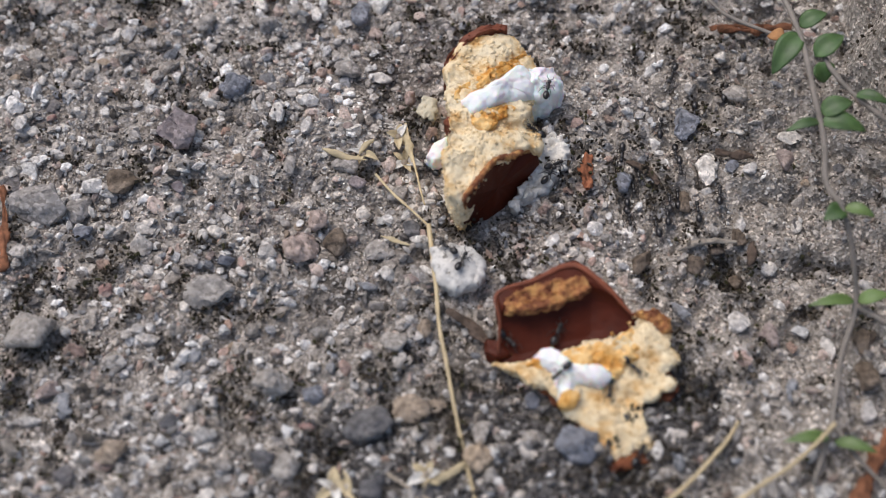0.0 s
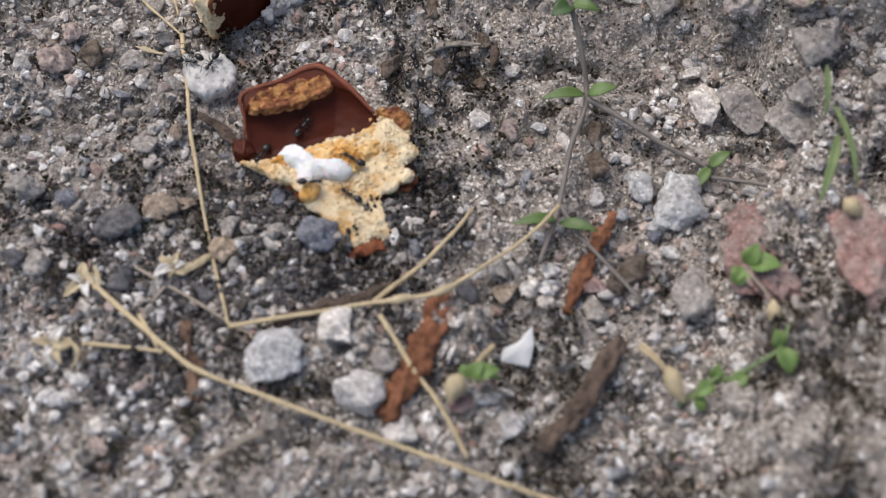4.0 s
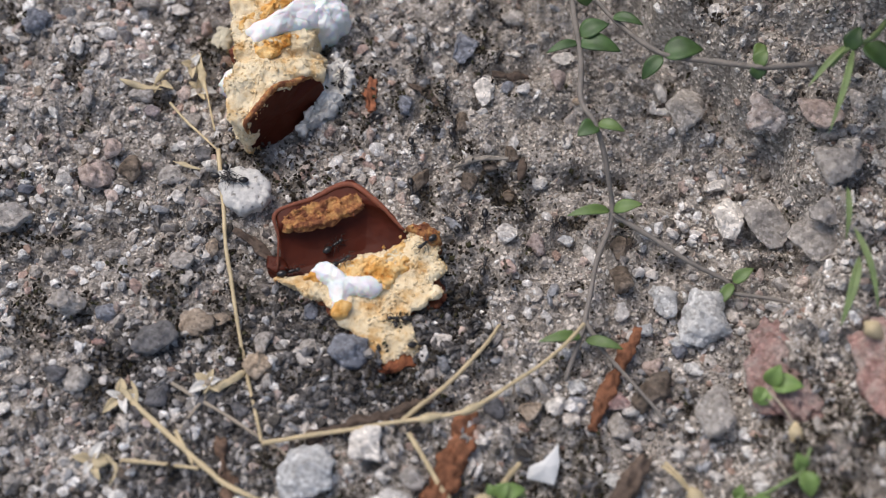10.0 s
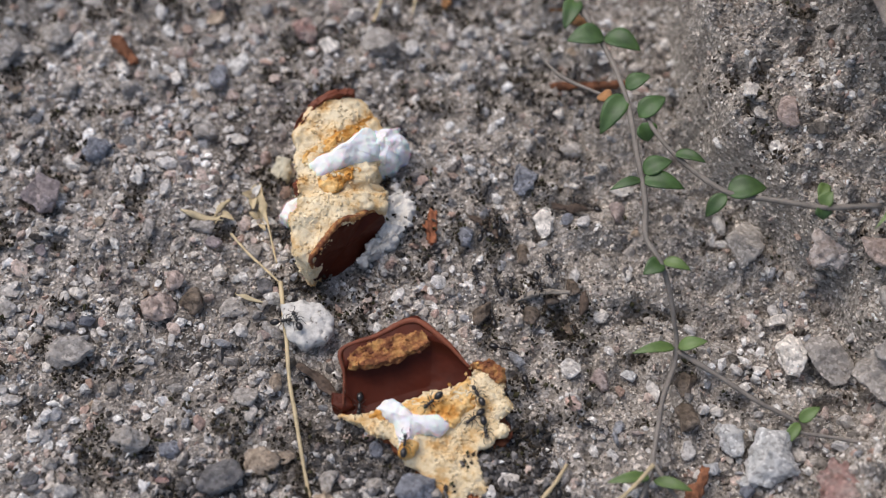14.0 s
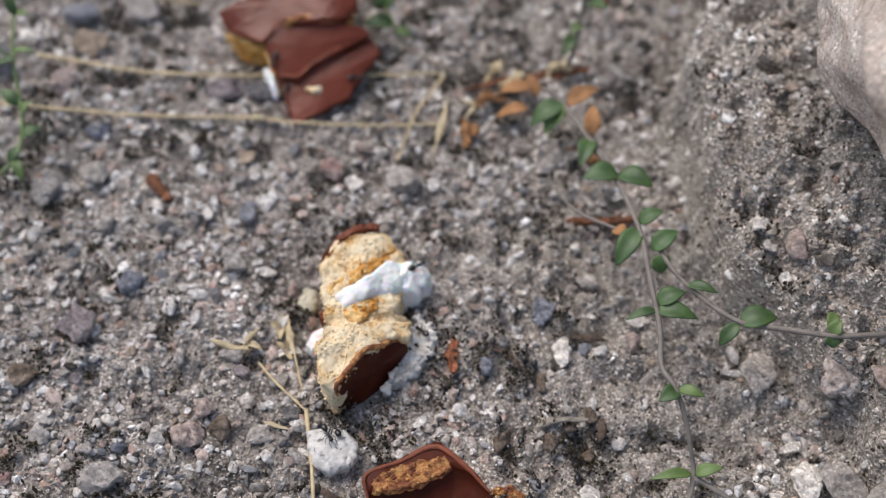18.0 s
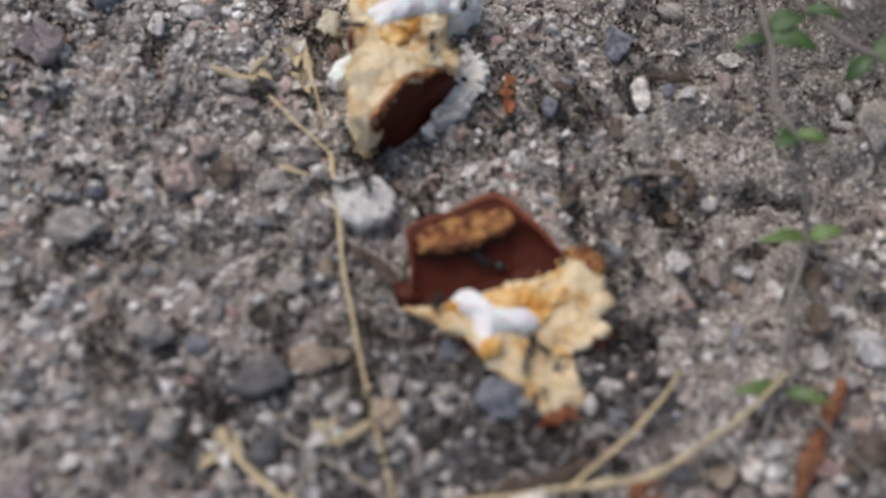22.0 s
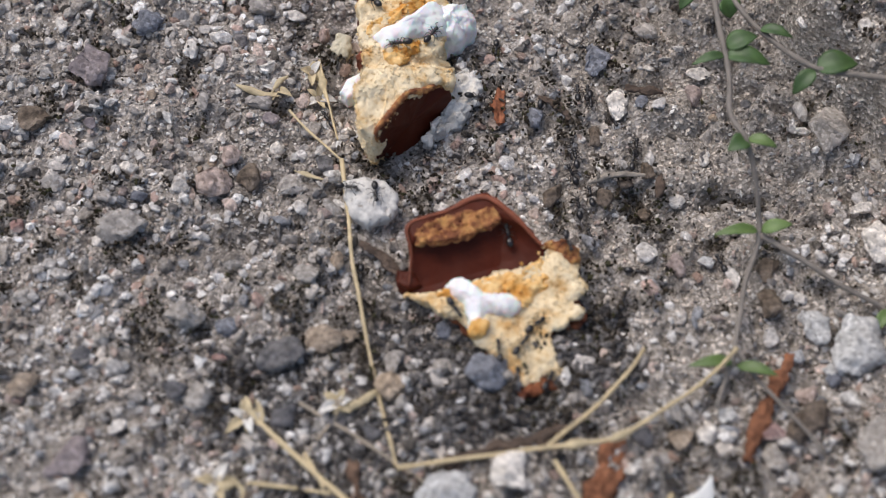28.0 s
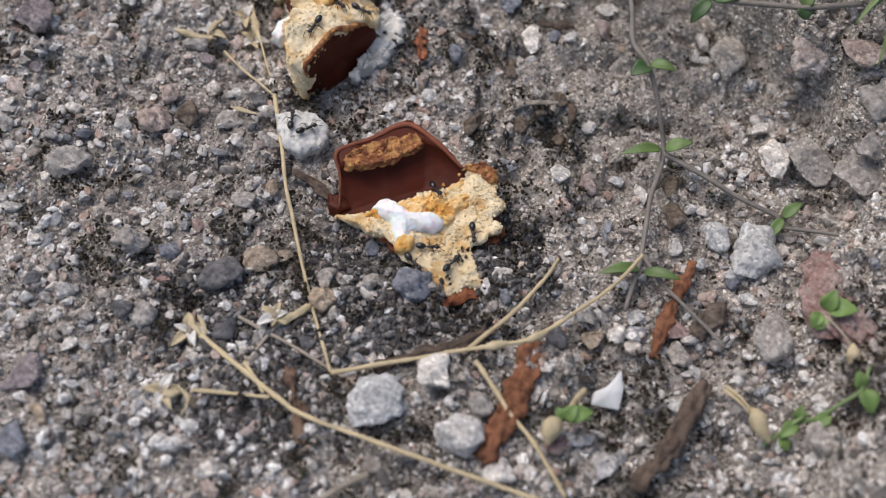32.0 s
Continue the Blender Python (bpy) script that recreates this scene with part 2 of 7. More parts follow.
def soil_mat(nt, nodes, links, bsdf):
    big = noise_tex(nodes, links, 45, 5, 0.6)
    fine = noise_tex(nodes, links, 1500, 4, 0.75)
    tc = nodes.new("ShaderNodeTexCoord")
    vor = nodes.new("ShaderNodeTexVoronoi")
    vor.inputs["Scale"].default_value = 1700
    links.new(tc.outputs["Object"], vor.inputs["Vector"])
    base = ramp(nodes, [(0.31, (0.05, 0.041, 0.033)), (0.38, (0.21, 0.183, 0.157)), (0.46, (0.41, 0.37, 0.33)), (0.7, (0.53, 0.485, 0.44))])
    links.new(big.outputs["Fac"], base.inputs["Fac"])
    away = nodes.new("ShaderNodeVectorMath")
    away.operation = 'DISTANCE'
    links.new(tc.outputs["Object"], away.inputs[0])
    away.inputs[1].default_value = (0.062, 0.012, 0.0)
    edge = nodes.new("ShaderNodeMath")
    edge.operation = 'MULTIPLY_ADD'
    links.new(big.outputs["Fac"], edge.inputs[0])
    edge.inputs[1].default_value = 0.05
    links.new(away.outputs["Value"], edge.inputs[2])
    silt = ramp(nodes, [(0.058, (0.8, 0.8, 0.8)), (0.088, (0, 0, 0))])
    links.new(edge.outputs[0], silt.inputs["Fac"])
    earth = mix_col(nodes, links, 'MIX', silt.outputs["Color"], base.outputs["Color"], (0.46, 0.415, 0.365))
    sep = nodes.new("ShaderNodeSeparateColor")
    links.new(vor.outputs["Color"], sep.inputs["Color"])
    cell = ramp(nodes, [(0.0, (0.45, 0.42, 0.38)), (0.4, (0.85, 0.83, 0.8)), (0.8, (1.15, 1.12, 1.1)), (0.92, (1.9, 1.85, 1.8))], 'CONSTANT')
    links.new(sep.outputs["Red"], cell.inputs["Fac"])
    c = mix_col(nodes, links, 'MULTIPLY', 0.8, earth, cell.outputs["Color"])
    f = ramp(nodes, [(0.3, (0.5, 0.5, 0.5)), (0.7, (1.3, 1.3, 1.3))])
    links.new(fine.outputs["Fac"], f.inputs["Fac"])
    links.new(mix_col(nodes, links, 'MULTIPLY', 0.8, c, f.outputs["Color"]), bsdf.inputs["Base Color"])
    bsdf.inputs["Roughness"].default_value = 0.95
    add = nodes.new("ShaderNodeMath")
    add.operation = 'ADD'
    links.new(fine.outputs["Fac"], add.inputs[0])
    links.new(vor.outputs["Distance"], add.inputs[1])
    bump(nodes, links, bsdf, add.outputs[0], 0.0004, 0.9)


def rock_mat(col, dark, specks=(0.9, 0.9, 0.88), scale=700, rough=0.85, dust=0.22, dust_col=(0.36, 0.325, 0.29), grain=210):
    def build(nt, nodes, links, bsdf):
        n = noise_tex(nodes, links, scale, 6, 0.7)
        b = noise_tex(nodes, links, 130, 4, 0.6)
        info = nodes.new("ShaderNodeObjectInfo")
        r = ramp(nodes, [(0.33, dark), (0.48, col), (0.62, col), (0.74, tuple(min(0.8, c * 1.35) * s for c, s in zip(col, specks)))])
        links.new(n.outputs["Fac"], r.inputs["Fac"])
        t = ramp(nodes, [(0.3, (0.7, 0.68, 0.65)), (0.65, (1.1, 1.08, 1.05))])
        links.new(b.outputs["Fac"], t.inputs["Fac"])
        c = mix_col(nodes, links, 'MULTIPLY', 0.9, r.outputs["Color"], t.outputs["Color"])
        dn = noise_tex(nodes, links, grain, 5, 0.7)
        df = ramp(nodes, [(0.42, (0, 0, 0)), (0.66, (dust, dust, dust))])
        links.new(dn.outputs["Fac"], df.inputs["Fac"])
        c = mix_col(nodes, links, 'MIX', df.outputs["Color"], c, dust_col)
        v = ramp(nodes, [(0.0, (0.85, 0.85, 0.87)), (1.0, (1.15, 1.12, 1.08))])
        links.new(info.outputs["Random"], v.inputs["Fac"])
        c = mix_col(nodes, links, 'MULTIPLY', 0.55, c, speckle(nodes, links))
        links.new(mix_col(nodes, links, 'MULTIPLY', 1.0, c, v.outputs["Color"]), bsdf.inputs["Base Color"])
        bsdf.inputs["Roughness"].default_value = rough
        bsdf.inputs["Specular IOR Level"].default_value = 0.3
        bump(nodes, links, bsdf, n.outputs["Fac"], 0.0006, 0.9)
    return build


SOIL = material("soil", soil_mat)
GRAINS = material("gravel_grains", grains_mat)
GRIT = material("grit_grains", lambda a, b, c, d: grains_mat(a, b, c, d, GRIT_TONES))
BANK = material("bank_grains", lambda a, b, c, d: grains_mat(a, b, c, d, [(k, tuple(min(0.8, q * 1.12 + 0.02) for q in col)) for k, col in GRIT_TONES], (0.44, 0.40, 0.36)))
GRAINS_BIG = material("gravel_stones", lambda a, b, c, d: grains_mat(a, b, c, d, GRAVEL_BIG))


def moss_shade_mat(nt, nodes, links, bsdf):
    geo = nodes.new("ShaderNodeNewGeometry")
    r = ramp(nodes, [(0.0, (0.036, 0.028, 0.02)), (0.35, (0.06, 0.047, 0.033)), (0.6, (0.06, 0.055, 0.028)), (0.74, (0.105, 0.084, 0.063)), (0.9, (0.18, 0.155, 0.127))], 'CONSTANT')
    links.new(geo.outputs["Random Per Island"], r.inputs["Fac"])
    links.new(r.outputs["Color"], bsdf.inputs["Base Color"])
    bsdf.inputs["Roughness"].default_value, bsdf.inputs["Specular IOR Level"].default_value = 0.95, 0.15


def damp_shade_mat(nt, nodes, links, bsdf):
    geo = nodes.new("ShaderNodeNewGeometry")
    r = ramp(nodes, [(0.0, (0.10, 0.092, 0.087)), (0.35, (0.16, 0.15, 0.143)), (0.6, (0.065, 0.058, 0.053)), (0.85, (0.28, 0.265, 0.255))], 'CONSTANT')
    links.new(geo.outputs["Random Per Island"], r.inputs["Fac"])
    n = noise_tex(nodes, links, 900, 5, 0.7)
    links.new(mix_col(nodes, links, 'MULTIPLY', 0.8, r.outputs["Color"], speckle(nodes, links)), bsdf.inputs["Base Color"])
    bsdf.inputs["Roughness"].default_value, bsdf.inputs["Specular IOR Level"].default_value = 0.95, 0.2
    bump(nodes, links, bsdf, n.outputs["Fac"], 0.0005, 0.9)


MOSS_SHADE = material("dark_moss_and_shade", moss_shade_mat)
DAMP_SHADE = material("damp_crumbs", damp_shade_mat)
STONE = {
    "cool": material("pale_blue_grey_stone", rock_mat((0.60, 0.61, 0.61), (0.36, 0.37, 0.385), dust=0.12)),
    "white": material("white_stone", rock_mat((0.78, 0.75, 0.71), (0.46, 0.44, 0.41), dust=0.1)),
    "grey": material("grey_stone", rock_mat((0.42, 0.395, 0.37), (0.24, 0.225, 0.21))),
    "dark": material("dark_stone", rock_mat((0.15, 0.15, 0.16), (0.07, 0.07, 0.075))),
    "blue": material("blue_grey_stone", rock_mat((0.235, 0.25, 0.29), (0.13, 0.14, 0.165), dust=0.06)),
    "pink": material("pink_stone", rock_mat((0.46, 0.375, 0.34), (0.29, 0.215, 0.19))),
    "red": material("red_stone", rock_mat((0.36, 0.225, 0.205), (0.20, 0.11, 0.10), scale=420, dust=0.85, grain=260)),
    "rust": material("rusty_stone", rock_mat((0.33, 0.205, 0.185), (0.17, 0.10, 0.09), scale=420, dust=0.7, grain=300)),
    "tan": material("tan_stone", rock_mat((0.42, 0.34, 0.26), (0.25, 0.19, 0.14))),
    "brown": material("brown_clod", rock_mat((0.16, 0.125, 0.095), (0.06, 0.05, 0.04))),
    "pale": material("pale_pink_rock", rock_mat((0.56, 0.48, 0.43), (0.33, 0.27, 0.24), scale=260, dust=0.95, dust_col=(0.68, 0.63, 0.575), grain=120)),
    "lilac": material("lilac_stone", rock_mat((0.30, 0.26, 0.27), (0.19, 0.165, 0.17))),
}

# ---- the ground: one sheet, fine in the middle, running out to the horizon ----
def axis(lo, hi, step):
    far = [40 * 1.35**k for k in range(1, 26)]
    return np.array([lo - d for d in reversed(far)] + list(np.arange(lo, hi, step)) + [hi + d for d in far])


gx, gy = axis(-130, 150, 0.62), axis(-120, 230, 0.7)
X, Y = np.meshgrid(gx, gy)
Z = height(X, Y)
fine = np.stack([X.ravel(), Y.ravel(), 0 * X.ravel()], 1)
Z = Z + (0.6 * vnoise(fine, 1.7, 8) + 0.35 * vnoise(fine, 0.95, 9)).reshape(X.shape) * np.exp(-(X / 300) ** 4 - (Y / 300) ** 4)
nx, ny = len(gx), len(gy)
idx = np.arange(nx * ny).reshape(ny, nx)
quads = np.stack([idx[:-1, :-1], idx[:-1, 1:], idx[1:, 1:], idx[1:, :-1]], -1).reshape(-1, 4)
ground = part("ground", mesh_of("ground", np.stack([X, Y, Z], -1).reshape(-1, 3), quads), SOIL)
tagged(ground, "dry grey-brown gritty soil scattered with small gravel", "ground", kind="structure")


def scatter(name, count, size_lo, size_hi, sub, seed, box, mat, label, category, keep=None, flat=0.65, sink=0.25, power=2.2, smooth=False):
    """Loose grains on the ground, joined into one object."""
    rs = np.random.RandomState(seed)
    shapes = [stone_shape(sub, seed * 31 + k, 7 if sub > 1 else 5, 0.34)[0] for k in range(24)]
    f = ICO[sub][1]
    x, y = rs.uniform(box[0], box[1], count), rs.uniform(box[2], box[3], count)
    if keep is not None:
        ok = rs.rand(count) < keep(x, y)
        x, y = x[ok], y[ok]
    n = len(x)
    s = size_lo + (size_hi - size_lo) * rs.rand(n) ** power
    z = height(x, y)
    ang, tilt, tax = rs.uniform(0, 6.283, n), rs.normal(0, 0.45, n), rs.uniform(0, 6.283, n)
    sc = np.stack([rs.uniform(0.8, 1.6, n), rs.uniform(0.5, 1.1, n), rs.uniform(flat - 0.25, flat + 0.25, n)], 1) * s[:, None] / 2
    pick = rs.randint(0, 24, n)
    allv = np.array(shapes)[pick] * sc[:, None, :]
    k = np.stack([np.cos(tax), np.sin(tax), 0 * tax], 1)
    c, sn = np.cos(tilt)[:, None, None], np.sin(tilt)[:, None, None]
    kd = (allv * k[:, None]).sum(-1, keepdims=True)
    allv = allv * c + np.cross(np.broadcast_to(k[:, None], allv.shape), allv) * sn + k[:, None] * kd * (1 - c)
    ca, sa = np.cos(ang)[:, None], np.sin(ang)[:, None]
    allv = np.stack([allv[..., 0] * ca - allv[..., 1] * sa, allv[..., 0] * sa + allv[..., 1] * ca, allv[..., 2]], -1)
    allv = allv + np.stack([x, y, z + sc[:, 2] * (1 - 2 * sink)], 1)[:, None]
    nv = len(shapes[0])
    faces = (f[None] + (np.arange(n) * nv)[:, None, None]).reshape(-1, 3)
    ob = part(name, mesh_of(name, allv.reshape(-1, 3), faces, smooth), mat)
    return tagged(ob, label, category, kind="stuff")


def under_cake(x, y):
    """1 where a piece of cake lies on the ground."""
    spots = ((14, -29, 10.5, 9.5), (7, -18, 9, 6), (-6, 16, 7, 17), (-24, 87, 14, 13))
    return np.max([((x - a) / c) ** 2 + ((y - b) / d) ** 2 < 1 for a, b, c, d in spots], axis=0)


def gritty(x, y):
    return 1 - 0.75 * moss_and_shade(x, y)


def gravelly(x, y):
    """More gravel to one side, less on the silty track beside the cake and on the bank."""
    p = np.stack([x, y, 0 * x], 1)
    silt = 1.75 * np.exp(-((x - 45) / 24) ** 2 - ((y - 2) / 36) ** 2) + 0.6 * np.exp(-((x - 62) / 16) ** 2 - ((y - 70) / 40) ** 2)
    return np.clip(0.72 + 0.35 * vnoise(p, 14, 51) - 0.55 * silt - 0.35 * smoothstep(-5, 15, x - bank_edge(y)), 0.05, 1) * (1 - under_cake(x, y)) * (1 - 0.8 * moss_and_shade(x, y))


def clustered(x, y):
    """Small gravel lies in drifts, with bare sandy soil between them."""
    p = np.stack([x, y, 0 * x], 1)
    return gravelly(x, y) * np.clip(0.95 + 0.7 * vnoise(p, 11, 52) + 0.6 * vnoise(p, 4.5, 53), 0.2, 1.35)


def moss_and_shade(x, y):
    """Dark tufts sit in patches, most of them where the gravel is coarse; further ones stand in for shade."""
    p = np.stack([x, y, 0 * x], 1)
    trail = np.exp(-((x - 30) / 9) ** 2 - ((y - 2) / 22) ** 2)
    d = x - bank_edge(y)
    nest = 0.75 * np.exp(-((x - NEST[0]) / 5.5) ** 2 - ((y - NEST[1] - 1) / 4.5) ** 2)
    # band of dark crumbs that paints the shaded foot of the bank
    foot = np.exp(-((d - 3) / 4) ** 2) * smoothstep(-0.1, 0.5, vnoise(p, 7, 63)) * smoothstep(-40, 10, y)
    # dark crumbs in pits, gravel gaps and beside the cakes also paint shade
    return 0.85 * smoothstep(0.36, 0.62, 0.62 * vnoise(p, 10, 61) + 0.75 * vnoise(p, 3.0, 62) + 0.52 * trail) * (0.05 + 0.95 * smoothstep(52, 18, x)) + 0.75 * smoothstep(0.05, 0.5, vnoise(p, 8, 64) + 0.6 * vnoise(p, 4, 65)) * smoothstep(36, 46, x) * smoothstep(-36, -46, y) + 0.22 * foot * (1 + 2.2 * smoothstep(40, 65, y)) + nest + 0.6 * smoothstep(1, 5, d) * smoothstep(82, 95, y) * (0.6 + 0.4 * vnoise(p, 5, 66)) + sum(0.7 * np.exp(-((x - a) / c) ** 2 - ((y - b) / e) ** 2) * (0.7 + 0.5 * vnoise(p, 3, 68)) for a, b, c, e in ((9, 9, 4.5, 8), (29, -25, 4, 8), (-6, 74, 6, 6), (-1, -3, 5, 4), (20, -44, 8, 3))) + 0.7 * smoothstep(0.4, 0.66, vnoise(p, 4.4, 83)) * smoothstep(-0.25, 0.35, vnoise(p, 17, 67)) + 0.5 * smoothstep(0.45, 0.7, vnoise(p, 7.5, 85)) * smoothstep(0, 6, d)


NEAR = (-108, 122, -92, 178)
scatter("fine_grit", 150000, 0.28, 1.1, 0, 11, NEAR, GRIT, "fine pale and dark grit grains strewn over the soil", "grit", gritty, 0.8, 0.3, 1.6)
scatter("small_gravel", 60000, 0.5, 2.5, 1, 13, NEAR, GRAINS, "small mixed pale and dark gravel grains on the soil", "gravel", clustered, 0.7, 0.2, 2.4)
scatter("gravel", 5200, 1.6, 3.8, 2, 12, NEAR, GRAINS_BIG, "mixed grey, white and pinkish angular gravel on the soil", "gravel", gravelly, 0.66, 0.3, 2.2)



def on_bank(x, y):
    return smoothstep(-4, 6, x - bank_edge(y)) * 0.9 + 0.5 * np.exp(-((x - 54) / 9) ** 2 - ((y - 62) / 26) ** 2)


scatter("bank_grit", 26000, 0.4, 1.5, 0, 16, (44, 122, -70, 150), BANK, "pale dusty grit and crumbs covering the earth bank", "grit", on_bank, 0.8, 0.3, 1.8)
scatter("bank_clods", 320, 1.6, 4.2, 2, 17, (50, 122, -60, 150), BANK, "rough crumbling clods of pale earth on the bank", "earth", lambda x, y: smoothstep(0, 6, x - bank_edge(y)), 0.75, 0.5, 2.0)
scatter("moss", 230000, 0.3, 1.1, 0, 14, NEAR, MOSS_SHADE, "dark green-brown moss, humus crumbs and painted shade between the gravel", "moss", moss_and_shade, 1.3, -0.55, 1.4)


def damp(x, y):
    """The damp dark patch of crumbly soil below the cake, and the cake's contact shade laid in the same crumbs."""
    p = np.stack([x, y, 0 * x], 1)
    # lobes at x 27 and 29: dark soil plus the cake's contact shade
    near = sum(w * np.exp(-((x - a) / c) ** 2 - ((y - b) / d) ** 2) for a, b, c, d, w in ((-14, -50, 13, 7, 1.5), (-14, -62, 9, 5, 1.3), (-24, -40, 7, 4, 1.0), (12, -45, 13, 5, 1.3), (27, -34, 5, 8, 1.4), (29, -22, 4, 6, 0.9), (4, -36, 6, 5, 1.0)))
    return near * (0.75 + 0.5 * vnoise(p, 7, 71))


scatter("damp_crumbs", 26000, 0.4, 1.9, 1, 15, (-45, 45, -75, -25), DAMP_SHADE, "damp dark grey soil crumbs below the cake, painted contact shade at its right", "soil", damp, 0.8, 0.15, 2.2)

# ---- shapes of the things ----
def resample(pts, m):
    """A closed outline as m even steps, slightly rounded."""
    p = np.asarray(pts, float)
    q = np.vstack([p, p[:1]])
    d = np.r_[0, np.cumsum(np.linalg.norm(np.diff(q, axis=0), axis=1))]
    s = np.linspace(0, d[-1], m, endpoint=False)
    r = np.stack([np.interp(s, d, q[:, k]) for k in range(q.shape[1])], 1)
    for _ in range(2):
        r = (np.roll(r, 1, 0) + 2 * r + np.roll(r, -1, 0)) / 4
    return r


def normals_of(v, f):
    f = np.asarray(f)
    n = np.zeros_like(v)
    fn = np.cross(v[f[:, 1]] - v[f[:, 0]], v[f[:, 2]] - v[f[:, 0]])
    for k in range(f.shape[1]):
        np.add.at(n, f[:, k], fn)
    return n / (np.linalg.norm(n, axis=1, keepdims=True) + 1e-12)


def solid(outline, foot=None, thick=None, centre=None, top=None, bulge=0.0, round_=0.5, m=150, rings=26, rows=10, spread=1.0,
          rough=0.0, scale=2.0, fine=0.0, tear=0.0, seed=0, face=(0, 0, 1), settle=False):
    """A lump with the given upper outline (x, y, z), star-shaped round its centre, that goes down to the height foot, or is thick
    millimetres thick along its own normal. top(x, y) adds height to the upper face, rough and fine are the relief, tear frays the rim."""
    b = resample(outline, m)
    c = b.mean(0) if centre is None else np.array(centre, float)
    if tear:
        away = b - c
        away[:, 2] = 0
        away /= np.linalg.norm(away, axis=1, keepdims=True) + 1e-9
        b = b + away * (tear * fbm(b, 2.4, 3, seed + 5))[:, None]
    if thick is not None:
        u, _, w = np.linalg.svd(b - b.mean(0))
        nrm = w[2] if w[2] @ np.array(face, float) > 0 else -w[2]
        low = b - nrm * thick
    else:
        nrm = np.array([0, 0, 1.0])
        low = c + (b - c) * (spread, spread, 1)
        low[:, 2] = foot
    rad = np.linalg.norm(b - c, axis=1).mean()
    e = min(0.4, round_ / rad)
    layers = []
    if settle:
        fit = np.linalg.lstsq(np.column_stack([b[:, :2], np.ones(len(b))]), b[:, 2], rcond=None)[0]
        c[2] = fit @ (c[0], c[1], 1.0)
        dev = b[:, 2] - (b[:, :2] @ fit[:2] + fit[2])
    for s in np.linspace(0, 1 - e, rings)[1:]:
        layers.append(c + (b - c) * s + nrm * bulge * (1 - s * s))
        if settle:
            layers[-1][:, 2] += dev * (s * s * s - s)
    for a in np.linspace(0, 1, 5)[1:]:
        ang = a * math.pi / 2
        s = 1 - e + e * math.sin(ang)
        layers.append(c + (b - c) * s + nrm * (bulge * (1 - s * s)) - nrm * round_ * (1 - math.cos(ang)))
    rim = layers[-1]
    lowc = c + (low.mean(0) - b.mean(0)) if thick is not None else np.array([c[0], c[1], foot])
    for k in range(1, rows + 1):
        layers.append(rim + (low - rim) * k / rows)
    for s in (0.93, 0.8, 0.5, 0.2):
        layers.append(lowc + (low - lowc) * s)
    v = np.vstack([c + nrm * bulge] + layers + [lowc])
    nl = len(layers)
    i = np.arange(m)
    j = (i + 1) % m
    f = [np.stack([0 * i, 1 + i, 1 + j], 1)]
    for k in range(nl - 1):
        a, d = 1 + k * m, 1 + (k + 1) * m
        f += [np.stack([a + i, d + i, d + j], 1), np.stack([a + i, d + j, a + j], 1)]
    f.append(np.stack([1 + (nl - 1) * m + i, 0 * i + len(v) - 1, 1 + (nl - 1) * m + j], 1))
    f = np.vstack(f)
    area = np.sum(b[:, 0] * np.roll(b[:, 1], -1) - b[:, 1] * np.roll(b[:, 0], -1))
    turn = np.cross(b - c, np.roll(b, -1, 0) - c).sum(0) @ nrm if thick is not None else area
    if turn < 0:
        f = f[:, ::-1]
    if top is not None:
        k = 1 + (rings + 3) * m
        v[:k, 2] += top(v[:k, 0], v[:k, 1])
        v[k:k + rows * m] += (np.linspace(1, 0, rows + 1)[1:].repeat(m) * np.tile(top(rim[:, 0], rim[:, 1]), rows))[:, None] * (0, 0, 1)
    if rough or fine:
        n = normals_of(v, f)
        disp = rough * fbm(v, scale, 3, seed) + fine * (0.9 * vnoise(v, 1.1, seed + 3) - 2.2 * np.clip(vnoise(v, 0.8, seed + 4) - 0.3, 0, 1) + 0.5 * vnoise(v, 0.5, seed + 6))
        v = v + n * disp[:, None]
    return v, f


def merge(*shapes):
    vs, fs, at = [], [], 0
    for v, f in shapes:
        vs.append(v)
        fs.append(np.asarray(f) + at)
        at += len(v)
    return np.vstack(vs), np.vstack(fs)


def curve(pts, steps=8):
    """A smooth run through the points (any columns)."""
    p = np.asarray(pts, float)
    q = np.vstack([2 * p[0] - p[1], p, 2 * p[-1] - p[-2]])
    out = []
    for k in range(len(p) - 1):
        a, b, c, d = q[k:k + 4]
        for u in np.arange(steps) / steps:
            out.append(0.5 * (2 * b + (c - a) * u + (2 * a - 5 * b + 4 * c - d) * u * u + (3 * b - a - 3 * c + d) * u**3))
    return np.array(out + [p[-1]])


